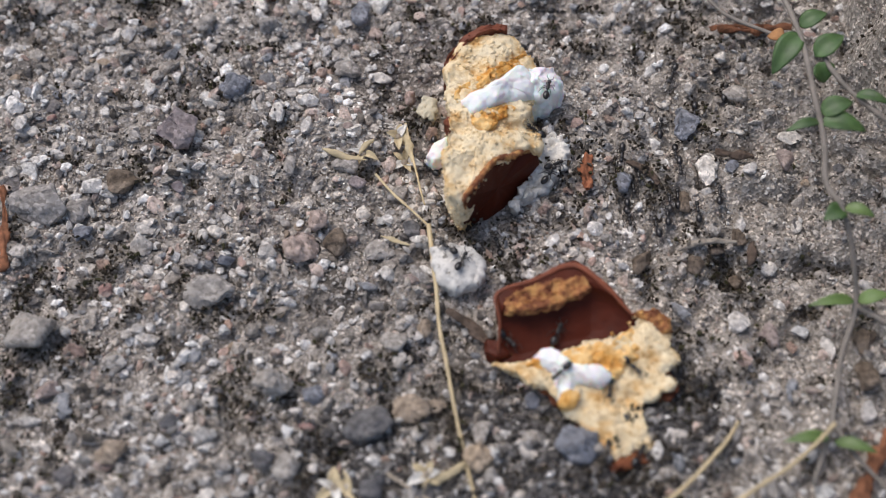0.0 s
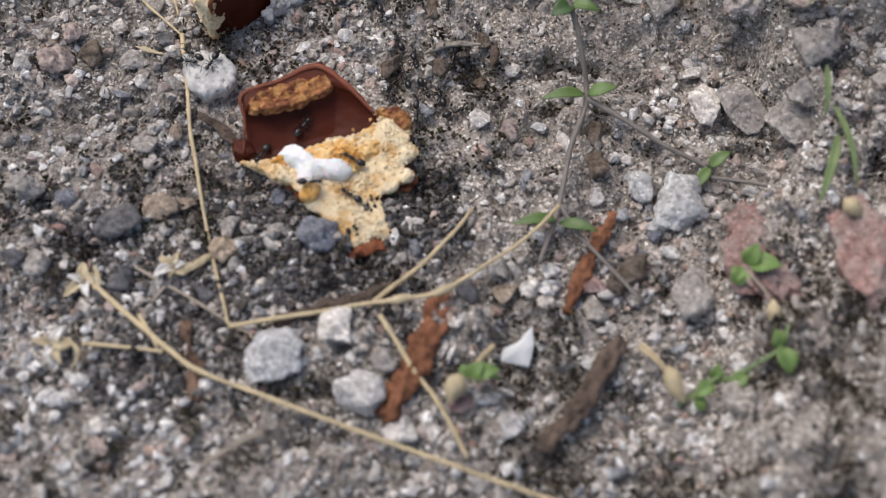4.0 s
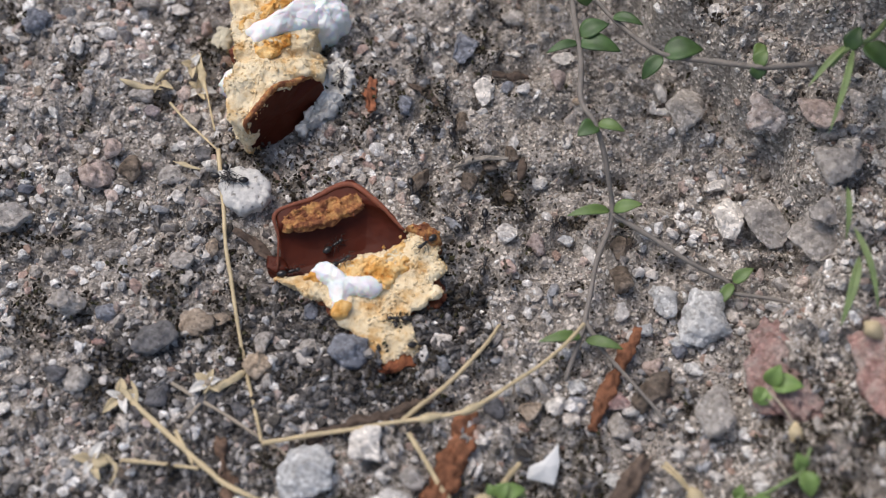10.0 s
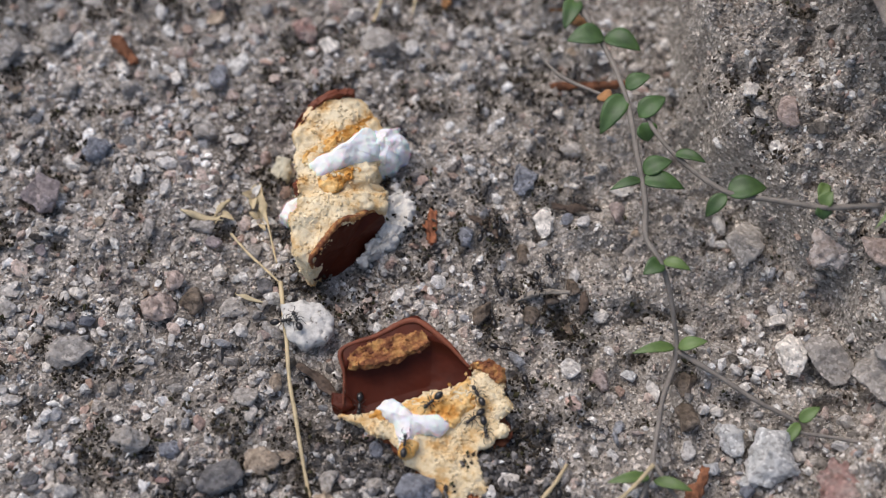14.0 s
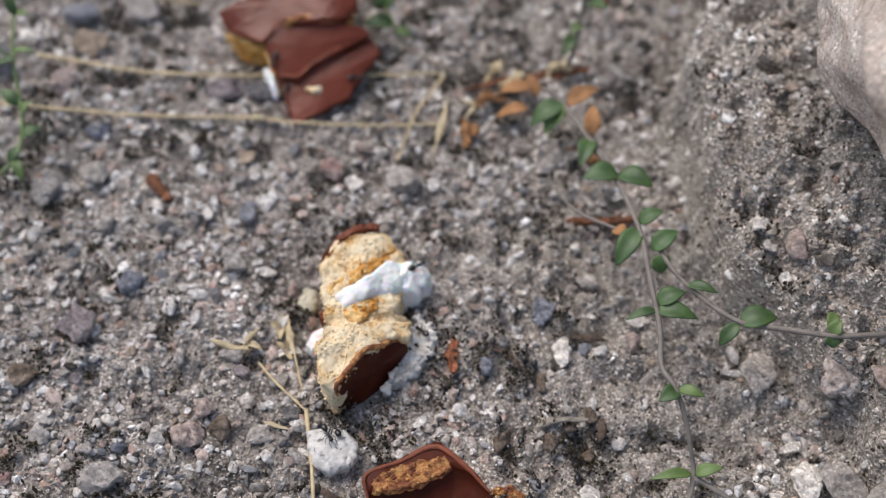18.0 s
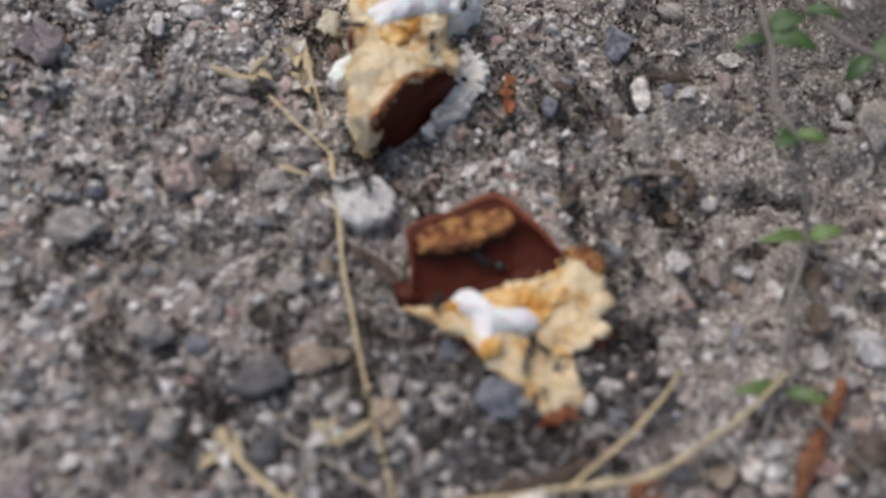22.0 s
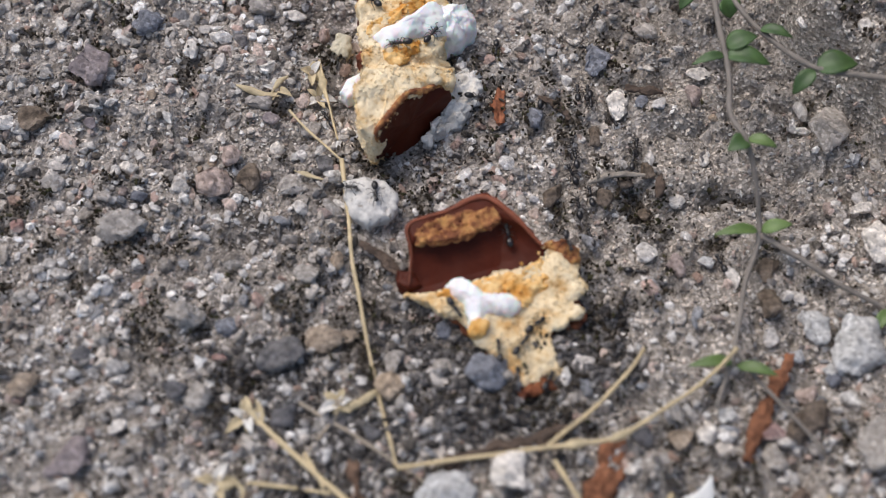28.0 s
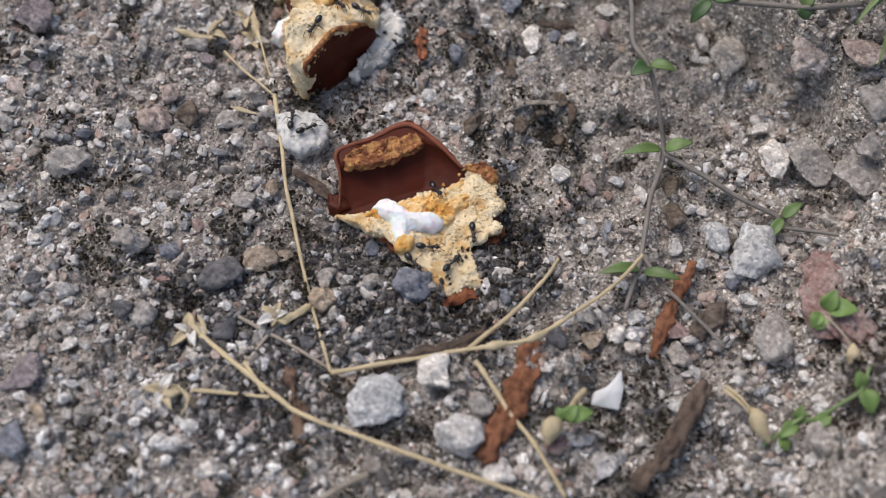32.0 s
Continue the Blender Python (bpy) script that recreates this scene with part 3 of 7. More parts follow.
def tube(pts, radius, sides=8, flat=1.0, wob=0.0, seed=0, steps=8):
    """A stem through the points; radius is a number or one for each point."""
    r = np.broadcast_to(np.asarray(radius, float), (len(pts),))
    c = curve(np.column_stack([np.asarray(pts, float), r]), steps)
    path, r = c[:, :3], np.maximum(c[:, 3], 0.02)
    if wob:
        path = path + wob * np.stack([vnoise(path, 6, seed + k) for k in range(3)], 1)
        r = r * (1 + 0.18 * vnoise(path, 1.2, seed + 9))
    d = np.gradient(path, axis=0)
    d /= np.linalg.norm(d, axis=1, keepdims=True) + 1e-9
    side = np.cross(d, (0, 0, 1))
    side /= np.linalg.norm(side, axis=1, keepdims=True) + 1e-9
    up = np.cross(side, d)
    ang = np.arange(sides) * 2 * math.pi / sides
    v = (path[:, None] + r[:, None, None] * (side[:, None] * np.cos(ang)[:, None] + flat * up[:, None] * np.sin(ang)[:, None])).reshape(-1, 3)
    n = len(path)
    i = np.arange(sides)
    j = (i + 1) % sides
    f = []
    for k in range(n - 1):
        a, b = k * sides, (k + 1) * sides
        f += [np.stack([a + i, a + j, b + j], 1), np.stack([a + i, b + j, b + i], 1)]
    v = np.vstack([v, path[:1], path[-1:]])
    f += [np.stack([0 * i + n * sides, j, i], 1), np.stack([0 * i + n * sides + 1, (n - 1) * sides + i, (n - 1) * sides + j], 1)]
    return v, np.vstack(f)


def plain(col, rough=0.6, var=0.25, scale=400, bmp=0.0001, spec=0.5, dark=None, sub=0.0):
    """A material of one stuff, mottled at two scales."""
    def build(nt, nodes, links, bsdf):
        n = noise_tex(nodes, links, scale, 5, 0.65)
        b = noise_tex(nodes, links, scale / 6, 3, 0.5)
        r = ramp(nodes, [(0.3, dark or tuple(c * (1 - var) for c in col)), (0.55, col), (0.75, tuple(min(0.9, c * (1 + var * 0.6)) for c in col))])
        links.new(n.outputs["Fac"], r.inputs["Fac"])
        t = ramp(nodes, [(0.3, (1 - var,) * 3), (0.7, (1 + var * 0.4,) * 3)])
        links.new(b.outputs["Fac"], t.inputs["Fac"])
        links.new(mix_col(nodes, links, 'MULTIPLY', 0.7, r.outputs["Color"], t.outputs["Color"]), bsdf.inputs["Base Color"])
        bsdf.inputs["Roughness"].default_value = rough
        bsdf.inputs["Specular IOR Level"].default_value = spec
        if sub:
            bsdf.inputs["Subsurface Weight"].default_value, bsdf.inputs["Subsurface Scale"].default_value = sub, 0.001
        if bmp:
            bump(nodes, links, bsdf, n.outputs["Fac"], bmp, 0.8)
    return build


def sponge_mat(pale, mid, gold, brown, shift=0.0, patch=210):
    """Crumb of a cake: pale, yellow, syrup-soaked and browned by turns, a shade of its own for every loose crumb."""
    def build(nt, nodes, links, bsdf):
        n = noise_tex(nodes, links, 1500, 6, 0.75)
        pore = noise_tex(nodes, links, 620, 4, 0.7)
        big = noise_tex(nodes, links, patch, 5, 0.65)
        tone = ramp(nodes, [(0.36 + shift, pale), (0.48 + shift, mid), (0.58 + shift, gold), (0.72 + shift, brown)])
        links.new(big.outputs["Fac"], tone.inputs["Fac"])
        r = ramp(nodes, [(0.3, (0.86, 0.79, 0.68)), (0.5, (1, 1, 1)), (0.7, (1.1, 1.1, 1.1))])
        links.new(n.outputs["Fac"], r.inputs["Fac"])
        q = ramp(nodes, [(0.28, (0.87, 0.77, 0.6)), (0.4, (1, 1, 1))])
        links.new(pore.outputs["Fac"], q.inputs["Fac"])
        geo = nodes.new("ShaderNodeNewGeometry")
        own = ramp(nodes, [(0.0, (0.88, 0.82, 0.72)), (0.3, (0.97, 0.95, 0.92)), (1.0, (1.16, 1.16, 1.16))])
        links.new(geo.outputs["Random Per Island"], own.inputs["Fac"])
        c = mix_col(nodes, links, 'MULTIPLY', 1.0, tone.outputs["Color"], r.outputs["Color"])
        c = mix_col(nodes, links, 'MULTIPLY', 1.0, c, q.outputs["Color"])
        links.new(mix_col(nodes, links, 'MULTIPLY', 0.85, c, own.outputs["Color"]), bsdf.inputs["Base Color"])
        bsdf.inputs["Roughness"].default_value = 0.9
        bsdf.inputs["Specular IOR Level"].default_value = 0.25
        add = nodes.new("ShaderNodeMath")
        add.operation = 'MULTIPLY_ADD'
        links.new(pore.outputs["Fac"], add.inputs[0])
        add.inputs[1].default_value = 2.0
        links.new(n.outputs["Fac"], add.inputs[2])
        bump(nodes, links, bsdf, add.outputs[0], 0.0002, 0.7)
    return build


def crumbly(shape, count, lo, hi, seed, above=-9.0, keep=None):
    """The lump itself with loose crumbs stuck all over it, in one mesh."""
    v, f = shape
    n = normals_of(v, f)
    rs = np.random.RandomState(seed)
    ok = (n[:, 2] > -0.2) & (v[:, 2] > above)
    if keep is not None:
        ok &= keep(v)
    w = np.zeros(len(v))
    tri = np.linalg.norm(np.cross(v[f[:, 1]] - v[f[:, 0]], v[f[:, 2]] - v[f[:, 0]]), axis=1)
    for k in range(3):
        np.add.at(w, f[:, k], tri)
    w *= ok * (0.15 + smoothstep(-0.5, 0.3, vnoise(v, 2.6, seed)))
    lumps = [stone_shape(1, seed * 13 + k, 1, 0.3)[0] for k in range(12)]
    vs, fs = [v], [np.asarray(f)]
    at = len(v)
    for i in rs.choice(len(v), int(count * 0.34), p=w / w.sum()):
        s = lo + 0.8 * (hi - lo) * rs.rand() ** 2
        p = lumps[rs.randint(12)] * s / 2 * rs.uniform(0.7, 1.3, 3)
        vs.append(p + v[i] + n[i] * s * rs.uniform(-0.3, 0.22))
        fs.append(ICO[1][1] + at)
        at += len(p)
    return np.vstack(vs), np.vstack(fs)


SPONGE = material("sponge", sponge_mat((0.80, 0.68, 0.47), (0.74, 0.58, 0.35), (0.62, 0.38, 0.15), (0.42, 0.20, 0.065), 0.05))
SPONGE_GOLD = material("syrupy_sponge", sponge_mat((0.82, 0.60, 0.30), (0.74, 0.44, 0.15), (0.62, 0.29, 0.06), (0.38, 0.13, 0.03)))
CRUST = material("gold_crust", sponge_mat((0.56, 0.33, 0.13), (0.42, 0.20, 0.075), (0.22, 0.085, 0.04), (0.12, 0.04, 0.02), -0.03, 620))
BAKED = material("baked_crust", sponge_mat((0.34, 0.14, 0.06), (0.24, 0.085, 0.04), (0.15, 0.048, 0.025), (0.08, 0.025, 0.015)))
def pitted_mat(nt, nodes, links, bsdf):
    """Pale stone with small grey pits."""
    plain((0.71, 0.675, 0.62), 0.9, 0.14, 1300, 0.0, 0.2, dark=(0.54, 0.51, 0.465))(nt, nodes, links, bsdf)
    col = bsdf.inputs["Base Color"].links[0].from_socket
    n = noise_tex(nodes, links, 760, 3, 0.55)
    pit = ramp(nodes, [(0.33, (0.5, 0.48, 0.46)), (0.4, (1, 1, 1))])
    links.new(n.outputs["Fac"], pit.inputs["Fac"])
    links.new(mix_col(nodes, links, 'MULTIPLY', 1.0, col, pit.outputs["Color"]), bsdf.inputs["Base Color"])
    bump(nodes, links, bsdf, pit.outputs["Color"], 0.0004, 0.8)


PALE = material("pale_speckled_stone", pitted_mat)
CREAM = material("marshmallow_cream", plain((0.88, 0.87, 0.84), 0.7, 0.06, 600, 0.0001, 0.25, sub=0.4))
CHOC = material("milk_chocolate", plain((0.082, 0.0165, 0.0072), 0.45, 0.25, 260, 0.00004, 0.12))
CHOC_GLOSS = material("glossy_chocolate", plain((0.15, 0.032, 0.014), 0.34, 0.22, 200, 0.00003, 0.3))
CHOC_DARK = material("broken_chocolate", plain((0.13, 0.04, 0.024), 0.55, 0.3, 500, 0.00008, 0.35))
STRAW = material("dry_straw", plain((0.58, 0.455, 0.265), 0.65, 0.3, 300, 0.00005))
STRAW_GREY = material("grey_dry_stalk", plain((0.34, 0.28, 0.21), 0.7, 0.3, 300, 0.00005))
HUSK = material("seed_husk", plain((0.56, 0.45, 0.27), 0.7, 0.3, 400, 0.0001))
BARK = material("rusty_bark", plain((0.27, 0.115, 0.06), 0.9, 0.6, 700, 0.0005, 0.25))
BARK_BROWN = material("brown_bark", plain((0.20, 0.125, 0.085), 0.9, 0.5, 700, 0.0005, 0.25))
WOOD = material("rotten_wood", plain((0.14, 0.10, 0.075), 0.9, 0.5, 700, 0.0005, 0.25))
STEM = material("woody_stem", plain((0.22, 0.19, 0.16), 0.7, 0.3, 500, 0.0001))
GREEN_STEM = material("green_stem", plain((0.20, 0.27, 0.10), 0.6, 0.25, 400, 0.00005))
LEAF = material("green_leaf", plain((0.06, 0.115, 0.03), 0.5, 0.4, 350, 0.00008, 0.5))
LEAF_PALE = material("pale_green_leaf", plain((0.13, 0.20, 0.055), 0.5, 0.3, 350, 0.00008, 0.5))
LEAF_WEED = material("weed_leaf", plain((0.17, 0.26, 0.07), 0.5, 0.3, 350, 0.00008, 0.4))
CHIP_RED = material("red_bark", plain((0.40, 0.15, 0.075), 0.85, 0.5, 600, 0.0004, 0.25))
TWIG = material("grey_twig", plain((0.40, 0.345, 0.28), 0.9, 0.5, 700, 0.0003, 0.25))
GRASS = material("grass_blade", plain((0.22, 0.29, 0.11), 0.55, 0.3, 350, 0.00005, 0.4))
CHOC_EDGE = material("chocolate_edge", plain((0.22, 0.065, 0.032), 0.6, 0.35, 500, 0.0001, 0.3))
LEAF_DRY = material("dry_orange_leaf", plain((0.36, 0.18, 0.075), 0.75, 0.45, 350, 0.0001, 0.3))
FLAKE = material("white_flake", plain((0.80, 0.755, 0.68), 0.95, 0.25, 700, 0.0007, 0.15))
OLD_CRUMB = material("old_crumb", plain((0.60, 0.54, 0.40), 0.9, 0.25, 700, 0.0003, 0.2))
SHELL = material("eggshell_chip", plain((0.70, 0.685, 0.65), 0.5, 0.1, 200, 0.00003))
ANT_BODY = material("ant_shell", plain((0.018, 0.014, 0.012), 0.28, 0.3, 2500, 0.00002, 0.6))
ANT_LEG = material("ant_leg", plain((0.03, 0.018, 0.013), 0.4, 0.3, 2500, 0.0, 0.5))

_pool = {}


def stone(kind, x, y, a, b, turn=0.0, c=None, sink=0.1, seed=0, name="pebble", label="", cat="stone", lift=0.0, sub=4, rough=0.24, cuts=9):
    """A stone of a by b millimetres, lying at x, y and sunk a little into the soil."""
    c = 0.62 * min(a, b) if c is None else c
    sub = 3 if sub == 4 and max(a, b) < 6.5 else sub
    v, f = stone_shape(sub, seed * 7 + 3, cuts, rough + 0.018 * max(0.0, min(a, 14) - 6))
    v = v * (a / 2, b / 2, c / 2)
    t = math.radians(turn)
    v = np.stack([v[:, 0] * math.cos(t) - v[:, 1] * math.sin(t), v[:, 0] * math.sin(t) + v[:, 1] * math.cos(t), v[:, 2]], 1)
    v = v + normals_of(v, f) * (0.3 * vnoise(v, 1.5, seed) + 0.22 * vnoise(v, 0.75, seed + 1))[:, None] * min(1.0, min(a, b) / 5)
    ring = [ground_z(x + 0.36 * a * math.cos(q), y + 0.36 * b * math.sin(q)) for q in np.arange(6) * math.pi / 3]
    z = max(ground_z(x, y), 0.35 * max(ring) + 0.65 * sum(ring) / 6) + c * (0.5 - sink) + lift
    ob = part(name, mesh_of(name, v, f), STONE[kind] if isinstance(kind, str) else kind)
    ob.matrix_world = pose(x * MM, y * MM, z * MM)
    words = {"white": "pale white-grey rough stone lying in the gravel", "grey": "light grey rough stone half sunk in the gravel",
             "dark": "dark grey stone half sunk in the soil", "blue": "blue-grey angular stone lying in the gravel",
             "pink": "pinkish weathered stone lying in the gravel", "red": "dull red stone lying on the soil",
             "tan": "yellowish tan stone chip in the gravel", "brown": "dark brown clod of earth on the gravel", "lilac": "lilac-grey smooth stone in the gravel", "cool": "pale bluish-white crumbly stone in the gravel"}
    return tagged(ob, label or words[kind], cat, "pebbles on the ground" if name == "pebble" else "")


def thing_mesh(name, shape, mat, label, cat, group="", smooth=True):
    """A thing of one mesh, with its origin at its base."""
    v, f = shape
    o = np.array([v[:, 0].mean(), v[:, 1].mean(), v[:, 2].min()])
    ob = part(name, mesh_of(name, v - o, f, smooth), mat)
    ob.matrix_world = pose(*(o * MM))
    return tagged(ob, label, cat, group)


def sub_mesh(name, shape, mat, parent, label=""):
    """A part of a thing, given in world millimetres."""
    v, f = shape
    o = np.array(parent.matrix_world.translation) / MM
    return part(name, mesh_of(name, v - o, f), mat, parent, label)


def straw(pts, r, mat=None, label="dry yellow straw stalk lying across the gravel", nodes=(), flat=0.8, seed=0, cat="straw"):
    """A dry stalk with swollen joints at the points named."""
    base, r = np.array(pts[0], float), r * 1.3
    ob = empty("straw_stalk", *base)
    rr = [r * (1.0 - 0.25 * k / max(1, len(pts) - 1)) for k in range(len(pts))]
    run = curve(np.column_stack([np.array(pts, float), rr]), 6)
    floor = height(run[:, 0], run[:, 1]) + 0.5 + run[:, 3]
    for _ in range(4):
        run[:, 2] = np.maximum(run[:, 2], floor)
        run[1:-1, 2] = (run[:-2, 2] + 2 * run[1:-1, 2] + run[2:, 2]) / 4
    pts = [tuple(run[6 * k, :3]) for k in range(len(pts))]
    sub_mesh("stalk", tube(run[:, :3], run[:, 3], 8, flat, 0.2, seed, 2), mat or STRAW, ob)
    for k in nodes:
        p = np.array(pts[k], float)
        d = np.array(pts[min(k + 1, len(pts) - 1)], float) - np.array(pts[k - 1], float)
        d /= np.linalg.norm(d)
        sub_mesh("joint", tube([p - d * 4.2 * r, p - d * 1.5 * r, p + d * 1.5 * r, p + d * 4.6 * r], [r * 0.9, r * 1.75, r * 1.6, r * 0.8], 8, 0.9, 0.1, seed), HUSK, ob, "swollen pale joint")
    return tagged(ob, label, cat, "dry stalks")


def chip(pts, width, thick, mat, label, cat, name, seed=0, rough=0.95, taper=0.7):
    """A strip of bark or wood along the points."""
    w = [0.85 * width * (taper if k in (0, len(pts) - 1) else 1.0) / 2 for k in range(len(pts))]
    pts = [(x, y, max(z, ground_z(x, y) + 0.45 * thick + 0.5)) for x, y, z in pts]
    v, f = tube(pts, w, 22, thick / width, 0.5, seed, 22)
    along = np.array(pts[-1], float) - np.array(pts[0], float)
    along /= np.linalg.norm(along)
    width, thick = width * 0.85, thick
    stretched = v - np.outer(v @ along, along) * 0.7
    v = v + normals_of(v, f) * (rough * (1.3 * fbm(stretched, 0.9, 3, seed) + 0.8 * fbm(v, 2.4, 3, seed + 4)))[:, None] * min(1.3, width / 2)
    return thing_mesh(name, (v, f), mat, label, cat)


def leaf_shape(base, tip, width, fold=0.25, curl=0.12, thick=0.16):
    """A pointed oval leaf from base to tip, folded along its rib."""
    base, tip = np.array(base, float), np.array(tip, float)
    d = tip - base
    ln = np.linalg.norm(d)
    d /= ln
    side = np.cross(d, (0, 0, 1))
    side /= np.linalg.norm(side) + 1e-9
    up = np.cross(side, d)
    us, vs = np.linspace(0, 1, 11), np.linspace(-1, 1, 7)
    top = []
    for u in us:
        w = width / 2 * (math.sin(math.pi * min(1.0, u**0.75)) ** 0.8 + 0.02)
        for q in vs:
            top.append(base + d * ln * u + side * w * q + up * (fold * w * abs(q) - curl * ln * u * u + 0.12 * ln * math.sin(math.pi * u)))
    top = np.array(top)
    v = np.vstack([top, top - up * thick])
    n, k = len(us), len(vs)
    idx = np.arange(n * k).reshape(n, k)
    a, b, c, e = idx[:-1, :-1].ravel(), idx[:-1, 1:].ravel(), idx[1:, 1:].ravel(), idx[1:, :-1].ravel()
    o = n * k
    f = [np.stack([a, b, c], 1), np.stack([a, c, e], 1), np.stack([a, c, b], 1) + o, np.stack([a, e, c], 1) + o]
    ring = np.r_[idx[0], idx[1:, -1], idx[-1, -2::-1], idx[-2:0:-1, 0]]
    nxt = np.roll(ring, -1)
    f += [np.stack([ring, ring + o, nxt + o], 1), np.stack([ring, nxt + o, nxt], 1)]
    return v, np.vstack(f)


# ---- the three pieces of cake ----
CAKE = "pieces of one cake"


def outline(text, z):
    """Points "x,y x,y" at one height, or "x,y,z"."""
    out = []
    for w in text.split():
        q = [float(s) for s in w.split(",")]
        out.append(q if len(q) == 3 else q + [z])
    return np.array(out)


# piece with the cream band, standing on its chocolate side
cake_a = empty("cake_piece", -6, 16, -0.5)
tagged(cake_a, "torn yellow sponge cake piece with white cream band, standing on gravel", "cake", CAKE)
A_RIM = ("-12.6,26.4,12.4 -10.4,29.9,12.4 -7.9,31.9,12.4 -5.4,33.2,12.2 -2.9,34.2,11.3 -1.3,33.8,10.4 0.4,32.4,9.5 1.2,30.2,9.1 2.6,28.3,8.3 3.4,24.9,7.8 2.5,21.0,8.3 1.2,17.6,8.6 1.4,16.0,8.0 3.6,17.0,7.6 4.5,16.4,7.2 "
         "3.4,14.3,8.0 3.6,11.2,7.9 1.0,10.9,9.1 -1.7,7.4,10.6 -3.9,5.4,11.9 -6.1,1.8,12.6 -7.8,-0.9,12.6 -8.3,-1.9,12.0 -9.2,-2.5,12.0 -10.6,-1.6,12.4 -11.5,0.8,12.8 -12.2,3.5,13.0 -12.0,6.2,13.0 -11.3,7.8,13.0 -11.1,11.2,13.0 -12.1,14.0,12.6 -12.6,18.0,12.4 -12.8,21.5,12.6 -12.9,24.4,12.6")
a_top = lambda x, y: 0.7 * np.exp(-((y - 8) / 6) ** 2) - 1.5 * np.exp(-((y - 15.0 - 0.32 * x) / 1.2) ** 2) - 0.9 * smoothstep(28, 36, y) - 1.2 * smoothstep(0, -4, y)
sub_mesh("sponge", crumbly(solid(outline(A_RIM, 12.6), foot=-1.2, centre=(-5.6, 15.4, 12.4), top=a_top, round_=0.6, m=300, rings=52, rows=18, rough=1.0, scale=2.6, fine=0.08, tear=1.0, spread=0.9, seed=3), 10000, 0.22, 0.8, 61), SPONGE, cake_a, "pale yellow crumbly sponge")
sub_mesh("chocolate_coating", solid(outline("-8.2,-1.4,12.1 -6.1,1.7,12.3 -3.9,5.1,11.5 -1.7,7.0,10.3 1.0,10.7,8.9 3.7,10.9,7.5 4.1,11.0,1.2 0.6,6.4,0.4 -3.8,2.2,0.0 -8.2,-0.3,0.0", 8), thick=1.8, bulge=-0.1, face=(0.7, -0.7, 0), round_=0.3, rough=0.2, scale=3, tear=0.4, seed=5), CHOC, cake_a, "dark brown chocolate coating")
sub_mesh("chocolate_edge", crumbly(tube([(-8.3, -1.6, 9.0), (-8.2, -1.2, 12.0), (-6.1, 1.9, 12.4), (-3.9, 5.4, 11.7), (-1.7, 7.3, 10.5), (1.0, 11.0, 9.1), (3.6, 11.2, 7.6)], [0.2, 0.4, 0.55, 0.45, 0.6, 0.45, 0.2], 10, 1.0, 0.9, 6), 700, 0.2, 0.7, 70), CRUST, cake_a, "crumbly golden-brown chocolate edge")
sub_mesh("cream_filling", solid(outline("-9.7,17.5,12.9 -8.2,18.8,13.0 -4.8,21.6,12.6 -2.5,24.7,11.4 -0.8,27.1,10.5 0.7,28.0,9.7 1.6,26.0,9.4 2.6,24.4,8.8 2.6,21.8,8.6 1.0,21.1,9.3 -1.7,18.9,10.8 -4.6,16.8,12.2 -8.0,15.1,12.8", 12.0), foot=6.0, centre=(-3.2, 21.2, 11.9), bulge=1.0, round_=0.8, m=190, rings=34, rough=0.6, scale=2.8, fine=0.06, tear=0.7, seed=8), CREAM, cake_a, "white fluffy marshmallow cream")
sub_mesh("cream_lump", solid(outline("-0.2,28.2,9.2 2.2,27.6,9.0 4.2,28.8,8.0 5.8,30.3,6.6 7.1,28.6,6.0 6.9,25.2,6.0 5.4,22.4,6.6 3.0,20.8,8.0 0.0,21.8,9.2", 7), foot=1.5, centre=(2.8, 25.2, 8.9), bulge=0.7, round_=1.0, m=150, rings=26, rough=0.9, scale=2.0, fine=0.12, tear=0.9, seed=9), CREAM, cake_a, "white torn marshmallow cream")
sub_mesh("chocolate_rim", crumbly(solid(outline("-13.4,25.8,11.4 -12.9,27.0,12.4 -10.8,30.7,12.6 -8.3,32.9,12.6 -5.4,34.6,12.2 -2.8,35.2,11.2 -2.6,34.0,11.2 -5.4,33.2,12.5 -7.6,31.9,12.8 -9.9,29.7,12.8 -12.0,26.0,12.5", 10.6), foot=1.0, centre=(-8.6, 31.6, 12.7), round_=0.3, m=160, rings=8, rough=0.4, scale=1.6, tear=0.4, seed=11), 260, 0.25, 0.8, 71, 9), CHOC_EDGE, cake_a, "crumbly reddish brown chocolate edge")
sub_mesh("syrup_layer", crumbly(solid(outline("-9.5,14.6,12.2 -8.0,15.0,12.5 -4.6,16.7,12.0 -1.7,18.8,10.7 -0.3,18.4,9.8 -1.4,16.2,10.2 -3.5,14.6,11.3 -4.8,12.4,12.3 -6.6,12.7,12.6 -8.5,13.7,12.4", 11.1), foot=8.0, bulge=0.4, round_=0.3, rough=0.7, scale=1.6, fine=0.4, tear=0.5, seed=12), 260, 0.25, 0.9, 67, 9), SPONGE_GOLD, cake_a, "orange syrup-soaked layer")
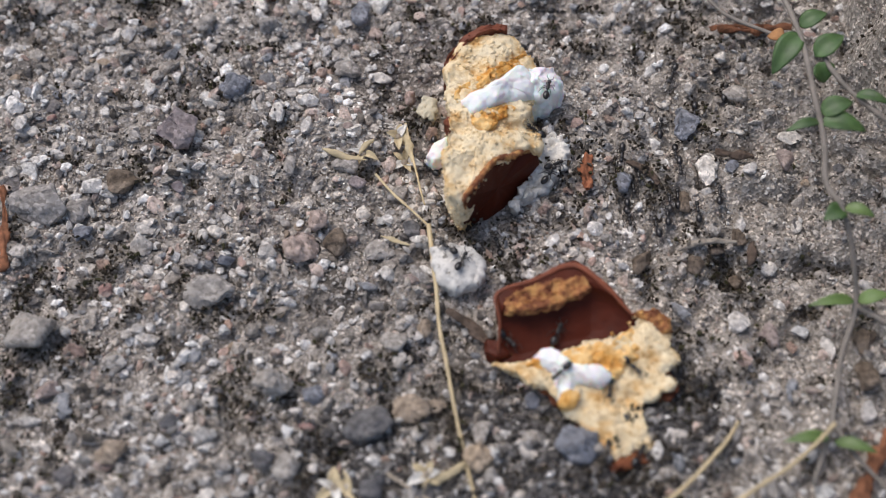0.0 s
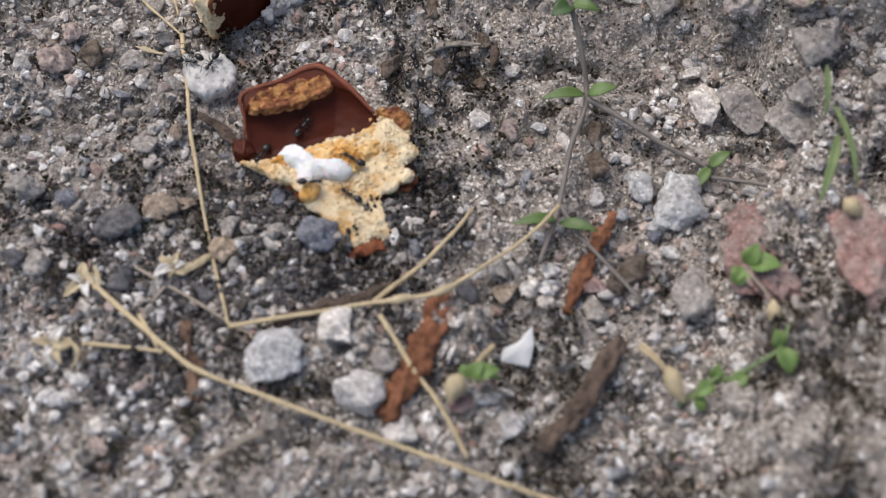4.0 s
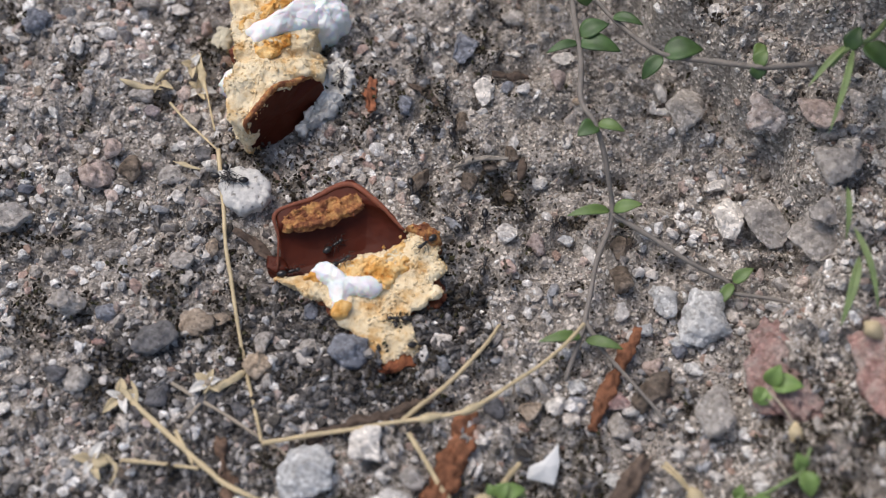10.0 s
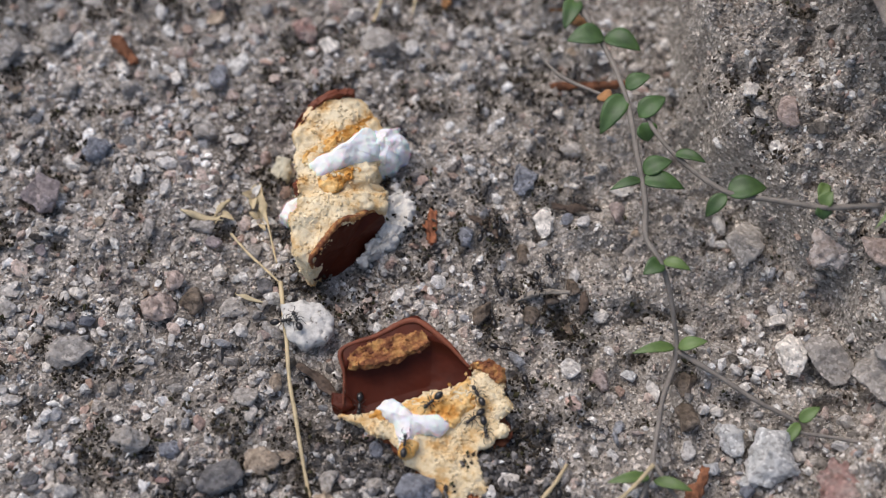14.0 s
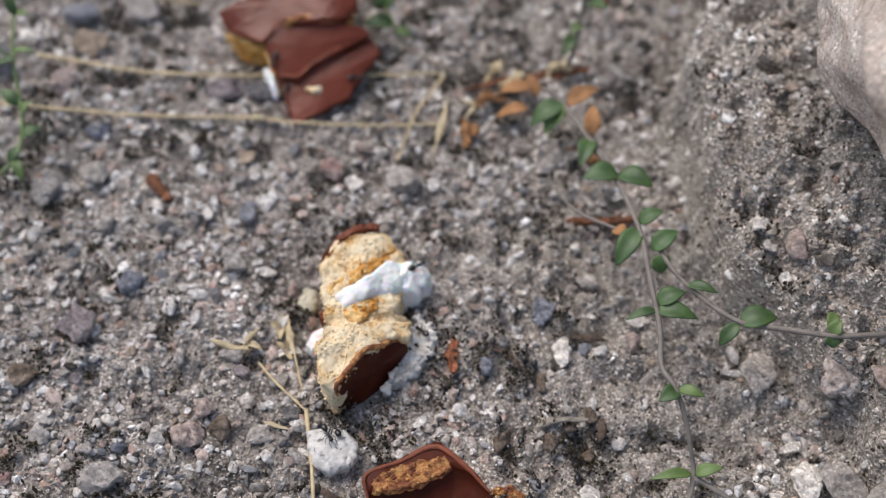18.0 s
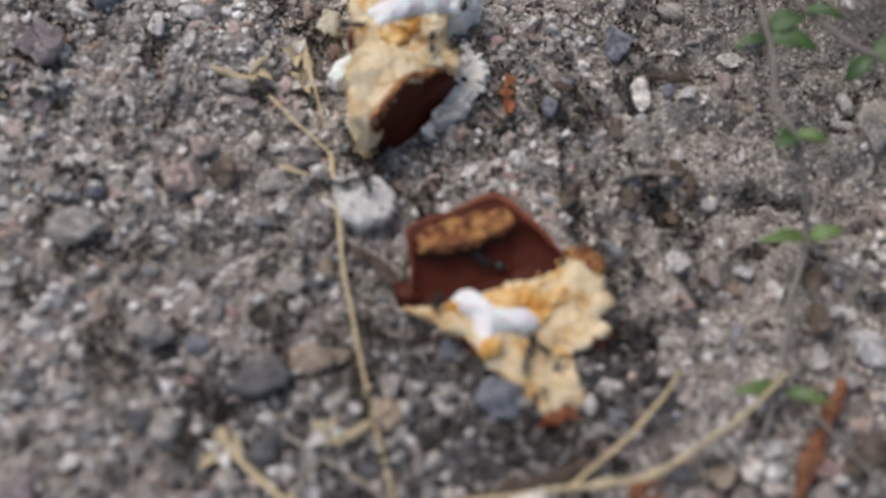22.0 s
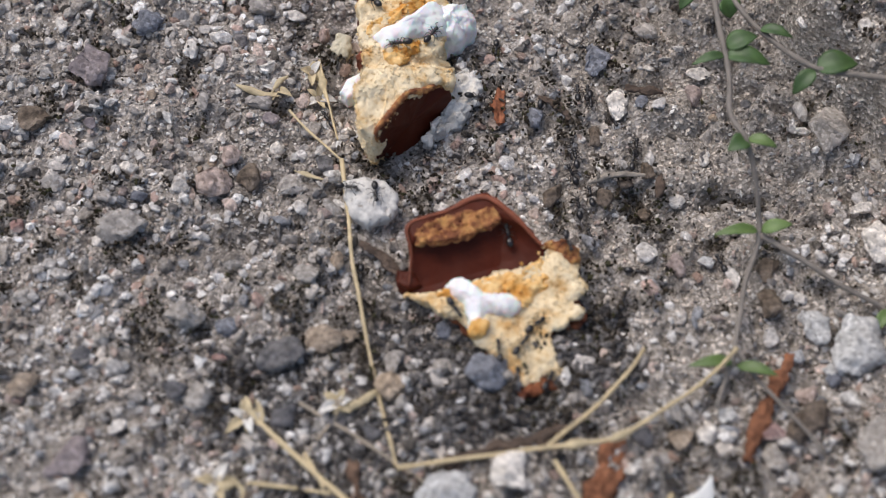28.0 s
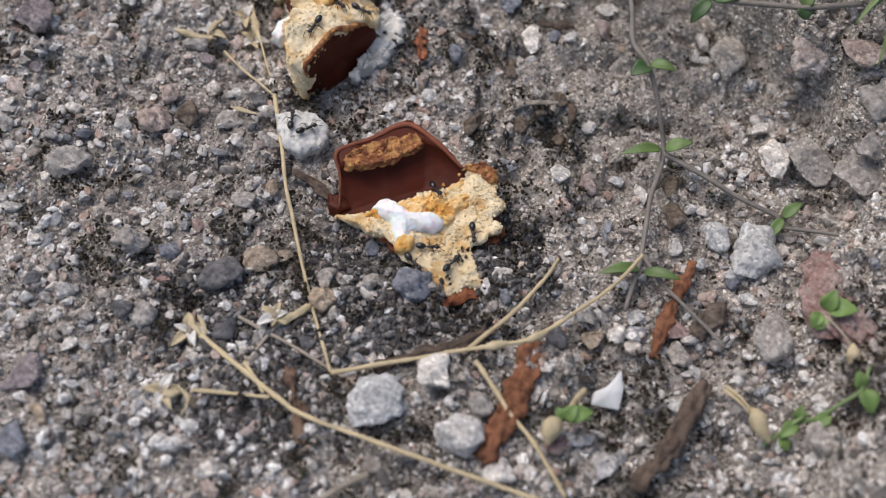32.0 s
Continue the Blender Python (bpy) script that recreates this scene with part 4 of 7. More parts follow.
sub_mesh("syrup_layer", crumbly(solid(outline("-11.5,17.6,12.6 -10.6,19.8,12.8 -7.9,22.3,12.8 -4.0,25.9,12.0 -0.3,29.6,10.2 0.9,30.4,9.4 1.3,28.6,9.2 -0.5,27.0,10.3 -2.8,24.5,11.5 -5.1,21.5,12.6 -8.2,18.7,12.9 -10.0,17.0,12.6", 11.7), foot=8.0, centre=(-5.6, 22.6, 12.8), bulge=0.25, round_=0.3, rough=0.6, scale=1.6, fine=0.4, seed=13), 200, 0.25, 0.9, 72, 9), SPONGE_GOLD, cake_a, "orange syrup-soaked layer")
sub_mesh("chocolate_crumb", crumbly(solid(outline("-12.8,13.6 -12.0,14.7 -10.0,14.2 -10.2,12.9 -11.6,12.4", 11.8), foot=8.5, bulge=0.4, round_=0.4, m=60, rings=8, rough=0.6, scale=1.2, seed=14), 60, 0.25, 0.7, 73, 10), CHOC_EDGE, cake_a, "small red-brown chocolate crumb")

# piece with the bent chocolate shell
cake_b = empty("cake_piece", 12, -26, -0.5)
tagged(cake_b, "torn sponge cake piece with bent brown chocolate shell on gravel", "cake", CAKE)
B_RIM = "-2.9,-25.4 0.5,-23.5 6,-20 13,-17.5 20.4,-16.4 24.8,-17.7 25.7,-22.0 26.3,-24.1 25.2,-26.8 26.6,-28.9 24.0,-30.8 21.4,-33.0 22.6,-38.6 16.9,-41.0 12.4,-37.4 8.3,-32.4 4.3,-30.5 0.2,-28.1"
b_top = lambda x, y: 0.9 * np.exp(-((x - 22) / 4) ** 2 - ((y + 21) / 4) ** 2) - 1.6 * smoothstep(-33, -41, y) - 0.7 * np.exp(-((x - 17) / 3) ** 2 - ((y + 33) / 2.5) ** 2) - 0.8 * smoothstep(4, -3, x) - 3.0 * smoothstep(-0.6, 1.2, y - np.interp(x, [-1, 3, 7, 12, 16.5, 20, 21], [-26.4, -26.4, -24.6, -22.6, -22, -19.5, -15]))
sub_mesh("sponge", crumbly(solid(outline(B_RIM, 4.7), foot=1.2, centre=(13.5, -27, 4.7), top=b_top, round_=0.7, m=260, rings=46, rows=12, rough=0.9, scale=3.0, fine=0.08, tear=1.6, spread=0.82, seed=21), 8000, 0.22, 0.8, 62, 1.5), SPONGE, cake_b, "pale yellow crumbly sponge")
sub_mesh("bottom_crust", crumbly(solid(outline("0.0,-24.8 3,-18 10,-14 19.6,-17.4 25.2,-19.8 26.0,-24.6 27.4,-28.2 26.0,-30.2 22.2,-31.6 21.4,-34.4 23.2,-40.2 16.6,-42.8 12.6,-38.8 9.6,-33.4 5.4,-30.6 1.8,-27.6", 2.4), foot=-1.4, spread=0.62, centre=(13.5, -27, 2.2), round_=0.5, m=220, rings=14, rough=0.9, scale=2.2, fine=0.3, tear=1.6, seed=22), 500, 0.35, 1.2, 63), BAKED, cake_b, "red-brown baked bottom crust")
ridge = lambda x: np.interp(x, [-4, -2, 13, 16, 21], [-20.4, -19.7, -14.3, -15.3, -18.3])
b_shell = lambda x, y: 1.1 * smoothstep(1.2, -1.0, ridge(x) - y) - 3.6 * np.clip((ridge(x) - y) / 6.5, 0, 1) ** 0.5
sub_mesh("chocolate_shell", solid(outline("-1.1,-26.4 -1.7,-19.5 -2.6,-16.2 3.4,-13.0 9.4,-9.9 10.4,-9.8 15.0,-13.5 16.9,-15.2 20.2,-18.7 19.8,-20.4 16.4,-22.1 11.6,-22.8 6.9,-24.8 3.2,-26.5", 7.2), foot=-1.2, centre=(7.5, -18.0, 7.2), top=b_shell, round_=0.6, m=240, rings=60, rows=12, rough=0.16, scale=2.6, tear=0.4, seed=23), CHOC, cake_b, "smooth brown chocolate shell")
sub_mesh("broken_edge", crumbly(solid(outline("-0.9,-17.3 3.3,-15.0 7.6,-13.4 11.4,-13.2 12.8,-15.0 9.2,-17.2 4.6,-18.9 -0.4,-19.9", 8.7), foot=7.0, centre=(5.4, -15.6, 8.2), bulge=0.25, round_=0.25, m=160, rings=20, rough=0.5, scale=1.3, fine=0.35, tear=0.35, seed=24), 420, 0.3, 0.9, 65, 7.8), CRUST, cake_b, "crumbly golden broken edge")
sub_mesh("chocolate_edge", tube([(-1.3, -25.4, 4.9), (-1.7, -20.6, 7.0), (-2.2, -16.7, 8.0), (3.4, -13.4, 8.3), (9.6, -10.6, 8.3), (14.9, -13.9, 7.8), (19.6, -18.4, 6.8)], [0.15, 0.25, 0.36, 0.45, 0.52, 0.46, 0.2], 12, 0.8, 0.5, 4), CHOC_EDGE, cake_b, "reddish rounded chocolate edge")
sub_mesh("syrup_layer", crumbly(solid(outline("2.6,-27.2 6,-25.2 11,-23.4 16.4,-22.3 20.2,-19.8 21.8,-22.4 18.6,-26.4 17.2,-28.6 12,-28.0 8,-27.6", 5.0), foot=3.0, centre=(13.6, -24.8, 5.0), bulge=0.6, round_=0.5, m=160, rings=22, rough=0.7, scale=2.2, fine=0.4, tear=0.6, seed=25), 420, 0.3, 1.0, 66, 4.6), SPONGE_GOLD, cake_b, "orange syrup-soaked layer")
sub_mesh("cream_filling", solid(outline("3.8,-25.8 5.2,-24.2 6.8,-23.6 8.6,-25.0 10.4,-26.6 13.2,-26.8 15.6,-26.2 16.6,-27.8 15.0,-29.6 14.4,-30.4 12.0,-29.9 10.4,-30.6 9.8,-32.9 7.9,-32.9 7.6,-30.2 6.9,-28.2 5.4,-27.0", 5.6), foot=4.4, centre=(9.9, -28.0, 6.0), bulge=1.0, round_=0.9, m=170, rings=24, rough=0.8, scale=2.6, fine=0.12, seed=26), CREAM, cake_b, "white fluffy marshmallow cream")
sub_mesh("syrup_drop", solid(outline("8.0,-34.0 8.3,-31.8 9.8,-31.1 11.3,-32.0 10.9,-33.9 9.6,-34.6", 6.2), foot=4.0, bulge=0.5, round_=0.5, m=60, rings=10, rough=0.4, scale=1.4, fine=0.2, seed=29), SPONGE_GOLD, cake_b, "orange syrup-soaked spot")
sub_mesh("side_crust", crumbly(solid(outline("19.6,-17.4 22.9,-16.8 25.6,-18.2 25.4,-20.6 22.6,-20.2", 5.8), foot=1.0, bulge=0.5, round_=0.5, m=90, rings=12, rough=0.7, scale=1.8, fine=0.3, tear=0.5, seed=27), 160, 0.3, 1.0, 68, 4), CRUST, cake_b, "browned corner crust")
sub_mesh("chocolate_crumb", solid(outline("-3.8,-22.6 -1.0,-22.8 0.6,-25.3 -1.9,-26.3 -3.6,-25", 4.4), foot=1.0, bulge=0.3, round_=0.4, m=70, rings=10, rough=0.4, scale=1.6, seed=28), CHOC, cake_b, "small brown chocolate corner")
for cx, cy in ((20.8, -17.6), (18.9, -19.6), (19.6, -18.4), (16.2, -21.6)):
    sub_mesh("cake_crumb", (lambda s: (s[0] * 0.3 + (cx, cy, 6.3), s[1]))(stone_shape(2, int(cx * 10), 3, 0.2)), SPONGE_GOLD, cake_b, "tiny yellow crumb")

# piece that lies on its face, its chocolate plates upward
cake_c = empty("cake_piece", -24, 87, -0.5)
tagged(cake_c, "broken cake piece topped with cracked glossy brown chocolate plates", "cake", CAKE)
sub_mesh("sponge", crumbly(solid(outline("-41.0,91.5,8.4 -36,93.2,10.5 -31.7,95.4,12 -20.8,101.8,13.5 -14.1,100.0,12 -11.9,91.6,10 -9.4,85.9,6 -13.5,77.7,3.0 -22.6,70.4,1.4 -27.0,77.2,3.4 -31.6,84.5,7 -38.5,88.0,7.6", 8), foot=-1.2, centre=(-22, 87, 9.0), round_=0.8, m=220, rings=34, rows=12, rough=0.8, scale=3, fine=0.4, spread=0.93, seed=31), 900, 0.35, 1.4, 64), SPONGE_GOLD, cake_c, "golden crumbly sponge under the chocolate")
sub_mesh("chocolate_plate", solid(outline("-42.1,92.7,10.4 -37.1,94.0,12.6 -32.0,94.9,14.6 -25.0,100.3,16.6 -18.4,102.7,16.8 -13.4,101.1,15.2 -10.9,92.2,13.2 -14.3,87.9,12.9 -21,86.9,13.2 -27.1,87.1,12.8 -30.9,83.7,11.0 -36,86.4,9.8 -40.0,88.9,8.8", 0), thick=1.9, bulge=0.9, round_=0.5, m=200, rings=30, rough=0.3, scale=4, tear=0.7, seed=32, settle=True, top=lambda x, y: 1.1 * np.exp(-((x + 16.5 - 0.2 * (y - 94)) / 6.5) ** 2) - 0.8 * np.exp(-((x + 28 - 0.3 * (y - 92)) / 6.0) ** 2)), CHOC_GLOSS, cake_c, "large glossy chocolate plate")
sub_mesh("chocolate_plate", solid(outline("-31.0,83.9,10.2 -27.3,88.2,12.2 -20.5,87.6,12.4 -14.4,88.2,12.2 -9.3,88.7,10.8 -8.0,87.0,9.8 -15.3,82.3,9.0 -20.0,79.2,8.0 -22.9,76.3,6.2 -27.8,77.0,6.4", 0), thick=1.8, bulge=0.6, round_=0.5, m=180, rings=26, rough=0.14, scale=4, tear=0.4, seed=33, settle=True), CHOC_GLOSS, cake_c, "cracked middle chocolate plate")
sub_mesh("chocolate_plate", solid(outline("-27.9,78.3,5.0 -23.2,77.4,5.6 -19.0,80.8,7.2 -8.4,88.4,8.4 -5.6,84.9,7.0 -9.3,80.1,5.2 -12.0,74.8,3.5 -19.6,69.9,2.4 -23.7,67.9,1.4", 0), thick=1.8, bulge=0.5, round_=0.5, m=180, rings=26, rough=0.16, scale=4, tear=0.5, seed=34, settle=True), CHOC_GLOSS, cake_c, "lower chocolate plate with a bare spot")
for crack in ([(-30.9, 83.9, 11.0), (-27.4, 87.6, 12.9), (-23.0, 87.6, 13.2), (-16.0, 87.9, 13.1), (-11.2, 91.4, 12.9)], [(-27.6, 77.9, 6.6), (-23.0, 77.0, 7.0), (-19.4, 80.2, 8.4), (-13.4, 84.4, 9.2), (-8.4, 88.0, 9.4)], [(-40.4, 89.0, 8.6), (-36.0, 86.5, 9.5), (-31.2, 83.9, 10.5)]):
    sub_mesh("chocolate_edge", crumbly(tube(crack, 0.32, 8, 0.8, 0.5, 8), 260, 0.2, 0.6, 75), CHOC_EDGE, cake_c, "paler crumbly broken chocolate edge")
sub_mesh("bare_spot", solid(outline("-21.6,75.4 -20,76.2 -18.0,75.8 -18.2,74.8 -20.2,74.4", 5.2), foot=3.0, bulge=0.1, round_=0.3, m=60, rings=10, rough=0.3, scale=1.5, fine=0.3, seed=35), SPONGE, cake_c, "bare patch of sponge")
sub_mesh("broken_edge", crumbly(solid(outline("-26.6,86.9 -23.6,89.3 -19.6,89.6 -19.2,88.0 -23,87.2", 13.6), foot=12.0, bulge=0.5, round_=0.3, m=80, rings=10, rough=0.5, scale=1.4, fine=0.4, seed=36), 120, 0.3, 0.9, 69), CRUST, cake_c, "crumbly broken chocolate edge")
sub_mesh("cream_filling", solid(outline("-31.6,82.0,4.4 -29.9,82.0,5.0 -28.3,78.4,3.8 -27.4,75.3,2.6 -28.9,75.2,2.4 -30.8,79.0,3.2", 4), foot=0.2, bulge=0.6, round_=0.7, m=90, rings=14, rough=0.6, scale=2, fine=0.15, seed=37), CREAM, cake_c, "white marshmallow cream oozing out")

# flakes of cake filling beside the pieces
flake = thing_mesh("dried_cream_flake", solid(outline("4.2,17.2,3.2 6.5,18.6,3.2 8.1,15.9,2.8 8.9,13.1,2.6 7.3,10.8,2.6 5.2,7.8,2.6 2.7,6.0,2.4 0.3,3.4,2.2 -1.2,4.0,2.2 2.0,7.9,2.8 3.0,10.5,3.2 3.6,13.6,3.4", 3), foot=-0.6, bulge=0.3, round_=0.3, rough=1.3, scale=2.4, fine=0.6, tear=1.3, seed=41), FLAKE, "grey-white crumpled dried cream flake beside the cake", "crumb")
crumb = thing_mesh("cream_crumb", solid(outline("-15.8,12.7 -14.8,15.5 -12.4,16.8 -12.3,12.6 -14.5,11.4", 2.4), foot=-0.6, bulge=0.5, round_=0.5, m=80, rings=12, rough=0.5, scale=2, seed=42), CREAM, "small white cream crumb against the sponge cake", "crumb")
crumb2 = thing_mesh("sponge_crumb", solid(outline("-18.6,22.6 -17.4,26.2 -14.8,25.6 -14.9,21.2 -17,20.6", 1.8), foot=-0.6, bulge=0.4, round_=0.4, m=80, rings=12, rough=0.6, scale=1.8, fine=0.3, tear=0.4, seed=43), OLD_CRUMB, "flat pale yellow sponge crumb beside the cake", "crumb")

# ---- stones that lie loose in the gravel ----
stone("grey", -81.2, -0.1, 11.7, 9.3, 10, seed=1)
stone("grey", -49.5, -15.6, 8.9, 6.1, -15, seed=2)
stone("blue", -50.9, 25.9, 7.2, 5.5, 10, seed=3)
stone("white", -67.1, 25.0, 2.9, 3.7, 0, seed=4)
stone("white", -42.8, 20.8, 3.6, 4.7, -10, seed=5)
stone("grey", -31.8, 30.5, 5.8, 4.6, 10, seed=6)
stone("grey", -47.3, 40.0, 4.4, 4.2, 0, seed=7)
stone("grey", -77.9, -25.1, 11.9, 8.7, 20, seed=8)
stone("red", -67.1, -15.9, 2.6, 2.9, 0, seed=9)
stone("white", -44.9, -11.2, 2.4, 2.8, -30, seed=10)
stone("white", -61.3, -11.2, 2.6, 2.7, 0, seed=11)
stone("lilac", -60.0, 16.1, 9.0, 8.4, 15, seed=12)
stone("pink", -33.4, -1.5, 4.8, 4.1, 0, seed=13)
stone("pink", -35.5, -6.0, 8.0, 6.4, -10, seed=14)
stone("grey", -29.7, 10.2, 4.9, 4.4, 0, seed=15)
stone("grey", -39.3, 9.4, 3.9, 4.2, 0, seed=16)
stone("tan", -61.1, -44.5, 6.3, 4.9, 30, seed=17)
stone("dark", -37.2, -43.8, 4.5, 4.7, 0, seed=18)
stone("grey", -33.0, -44.9, 4.9, 4.9, 0, seed=19)
stone("blue", -30.7, -32.4, 4.5, 3.4, 0, seed=20)
stone("pink", -73.4, -34.0, 5.6, 3.4, 10, seed=21)
stone("tan", -14.9, -34.8, 6.4, 5.0, 0, seed=22)
stone("tan", -13.6, -20.2, 2.9, 4.2, -20, seed=23)
stone("blue", 29.3, 21.6, 7.4, 7.4, 40, seed=24)
stone("blue", 18.3, 10.2, 4.1, 5.1, -10, seed=25)
stone("white", 33.0, 12.8, 4.7, 6.5, -20, seed=26)
stone("white", 40.0, 13.0, 2.5, 4.3, -10, seed=27)
stone("pink", 46.3, 15.5, 3.5, 4.6, 0, seed=28)
stone("grey", 37.9, 28.4, 5.7, 4.1, 20, seed=29)
stone("white", 37.3, -15.7, 4.2, 4.7, 0, seed=30)
stone("pink", 42.2, -17.2, 4.2, 4.3, 0, seed=31)
stone("grey", -22.5, -6.3, 5.5, 4.7, 0, seed=32)
stone("white", -20.4, -10.4, 3.4, 2.9, 0, seed=33)
stone("blue", -47.8, -9.0, 3.2, 3.2, 20, seed=34)
stone("white", -50.5, -3.5, 3.8, 3.2, 0, seed=35)
stone("blue", -73.2, -5.2, 3.8, 3.2, 0, seed=36)
stone("brown", -68.6, 4.9, 6.5, 4.4, 0, seed=38)
stone("white", -89.0, 16.6, 4.0, 3.8, 20, seed=39)
stone("brown", 37.9, 0.1, 3.8, 4.2, 0, seed=40)
stone("brown", -29.4, -4.9, 4.8, 5.3, 0, seed=41)
stone("white", -38.7, 42.9, 3.6, 4.0, 0, seed=42)
stone("grey", -18.0, -23.5, 5.5, 4.1, 0, seed=43)
stone("white", -2.1, -14.9, 2.4, 2.5, 0, seed=44)
stone("dark", -17.1, -1.4, 3.8, 3.9, 0, seed=45)
stone("white", -53.3, -18.0, 2.2, 2.3, 0, seed=46)
stone("grey", -75.3, -0.2, 4.5, 5.8, -20, seed=47)
stone("pink", -27.8, 39.7, 3.3, 3.3, 0, seed=48)
stone("grey", 69.3, 8.3, 6.9, 9.6, -15, seed=49)
stone("white", 75.7, -12.8, 5.6, 8.2, 10, seed=50)
stone("grey", 81.9, -13.2, 7.8, 9.4, 40, seed=51)
stone("cool", 63.9, -28.9, 6.0, 6.7, 0, seed=52)
stone("cool", 69.3, -31.2, 10.6, 10.2, 30, seed=53)
stone("grey", 70.9, -47.3, 7.1, 10.2, -10, seed=54)
stone("white", 15.2, -56.3, 7.9, 7.6, 10, seed=55)
stone("cool", 5.1, -60.0, 11.3, 8.2, 20, seed=56)
stone("dark", -22.0, -37.2, 9.2, 6.7, 10, seed=59)
stone("blue", 11.8, -38.9, 7.0, 7.2, -30, seed=60)
stone("brown", 57.2, -17.9, 4.3, 6.5, -10, seed=61)
stone("blue", 66.1, -37.0, 2.8, 3.2, 0, seed=66)
stone("white", 56.3, -30.0, 3.3, 4.2, -30, seed=67)
stone("tan", 40.8, -48.5, 4.1, 4.7, -30, seed=68)
stone("dark", 35.2, -47.9, 4.1, 4.2, 0, seed=69)
stone("white", -12.4, -44.2, 3.8, 4.2, 0, seed=70)
stone("grey", -36.6, -31.5, 6.8, 6.1, 30, seed=72)
stone("tan", -3.7, -41.9, 8.5, 6.4, 0, seed=73)
stone("grey", -3.3, -37.4, 3.4, 3.9, 0, seed=74)
stone("blue", 3.9, -31.5, 3.5, 3.2, 0, seed=75)
stone("white", 74.6, -4.4, 6.1, 2.7, 20, seed=76)
stone("brown", 60.6, -44.8, 5.6, 8.4, -30, seed=77)
stone("grey", 90.2, -15.0, 6.0, 6.9, -10, seed=78)
stone("brown", 21.8, -4.8, 4.0, 5.5, -10, seed=79)
stone("brown", 28.8, 6.4, 3.0, 4.7, -10, seed=81)
stone("brown", 56.7, -24.3, 5.5, 6.4, 0, seed=82)
stone("brown", 30.0, -6.0, 3.4, 4.4, -30, seed=83)
stone("brown", 37.7, -6.3, 4.0, 3.3, 10, seed=84)
stone("brown", 34.3, -1.7, 3.0, 3.4, 0, seed=85)
stone("grey", 92.2, -7.3, 8.2, 10.3, 0, seed=86)
stone("pink", 89.2, 0.7, 6.2, 9.3, 40, seed=87)
stone("lilac", -50.4, -55.6, 9.5, 6.3, 25, seed=88)
stone("blue", -51.0, -67.1, 5.3, 6.6, -30, seed=89)
stone("white", 18.2, -66.0, 9.4, 7.7, 10, seed=90)
stone("white", 25.2, -70.7, 7.1, 4.6, 10, seed=94)
stone("pink", 61.5, -40.0, 3.8, 4.9, 0, seed=95)
stone("grey", 22.5, -60.4, 4.6, 4.1, 0, seed=96)
stone("grey", 55.7, -50.8, 5.6, 6.3, 0, seed=98)
stone("grey", 75.6, -65.8, 4.5, 6.1, 30, seed=99)
stone("white", 42.4, -69.6, 5.4, 6.0, 0, seed=100)
stone("tan", -47.4, -63.0, 3.9, 4.4, 0, seed=103)
stone("brown", -23.5, -60.5, 3.6, 3.0, 0, seed=105)
stone("red", -14.8, 55.3, 4.9, 7.7, 10, seed=106)
stone("white", -9.3, 51.5, 4.2, 4.4, 0, seed=107)
stone("grey", 1.1, 51.4, 7.6, 7.8, 30, seed=108)
stone("white", 7.0, 52.7, 3.0, 4.6, -10, seed=109)
stone("blue", -30.3, 43.9, 4.6, 6.1, -10, seed=110)
stone("white", -42.2, 67.8, 2.9, 3.8, 0, seed=115)
stone("lilac", -40.1, 77.3, 11.3, 6.9, 0, seed=116)
stone("blue", -64.9, 65.1, 6.5, 4.8, 0, seed=117)
stone("blue", -75.3, 98.4, 8.5, 6.9, 0, seed=118)
stone("grey", -95.5, 88.1, 13.9, 18.4, 30, seed=119)
stone("grey", -63.4, 103.3, 12.5, 9.6, 0, seed=120)
stone("tan", -71.9, 90.2, 8.4, 7.1, -20, seed=121)
stone("white", -61.2, 116.5, 12.1, 12.0, -20, seed=122)
stone("lilac", -53.7, 123.2, 9.5, 9.1, 0, seed=123)
stone("white", -17.3, 126.7, 12.2, 9.1, 0, seed=124)
stone("blue", -84.0, 131.9, 9.1, 6.2, 20, seed=125)
stone("dark", -96.3, 133.2, 8.4, 7.8, 0, seed=126)
stone("pink", -75.2, 78.0, 7.4, 6.4, 0, seed=127)
stone("dark", 41.4, 111.8, 6.0, 7.4, 30, seed=129)
stone("white", -61.8, 135.2, 8.4, 9.4, 0, seed=130)
stone("grey", -63.4, 53.1, 7.0, 5.2, 0, seed=131)
stone("grey", -72.1, 47.1, 6.9, 7.7, 40, seed=132)
stone("tan", -32.9, 58.4, 4.7, 4.0, 0, seed=134)
stone("dark", -32.2, 77.4, 7.4, 5.5, 0, seed=135)
stone("white", 35.8, 37.0, 2.9, 3.2, 0, seed=136)
stone("tan", 41.2, 56.5, 4.7, 3.9, 20, seed=137)
stone("white", -24.0, 53.1, 2.3, 2.6, 0, seed=138)
stone("grey", -58.7, 40.1, 4.5, 4.3, 0, seed=139)
stone("white", -8.9, 137.0, 8.3, 6.2, 0, seed=140)
stone("dark", -33.1, 61.1, 3.6, 3.5, 0, seed=141)
stone("white", 68.4, 30.7, 3.8, 3.5, 0, seed=142)
stone("pink", 75.3, 26.7, 4.9, 6.2, 0, seed=143)
stone("grey", -89.1, 31.7, 3.4, 3.1, 17, seed=400)
stone("white", -75.0, 37.0, 2.6, 2.7, -1, seed=401)
stone("tan", -76.6, 30.8, 3.2, 1.7, -22, seed=402)
stone("tan", -79.2, 31.4, 1.7, 1.4, -17, seed=403, sub=2)
stone("grey", -82.0, 25.8, 2.9, 1.9, -25, seed=404)
stone("white", -87.3, 26.1, 1.7, 2.1, -4, seed=405, sub=2)
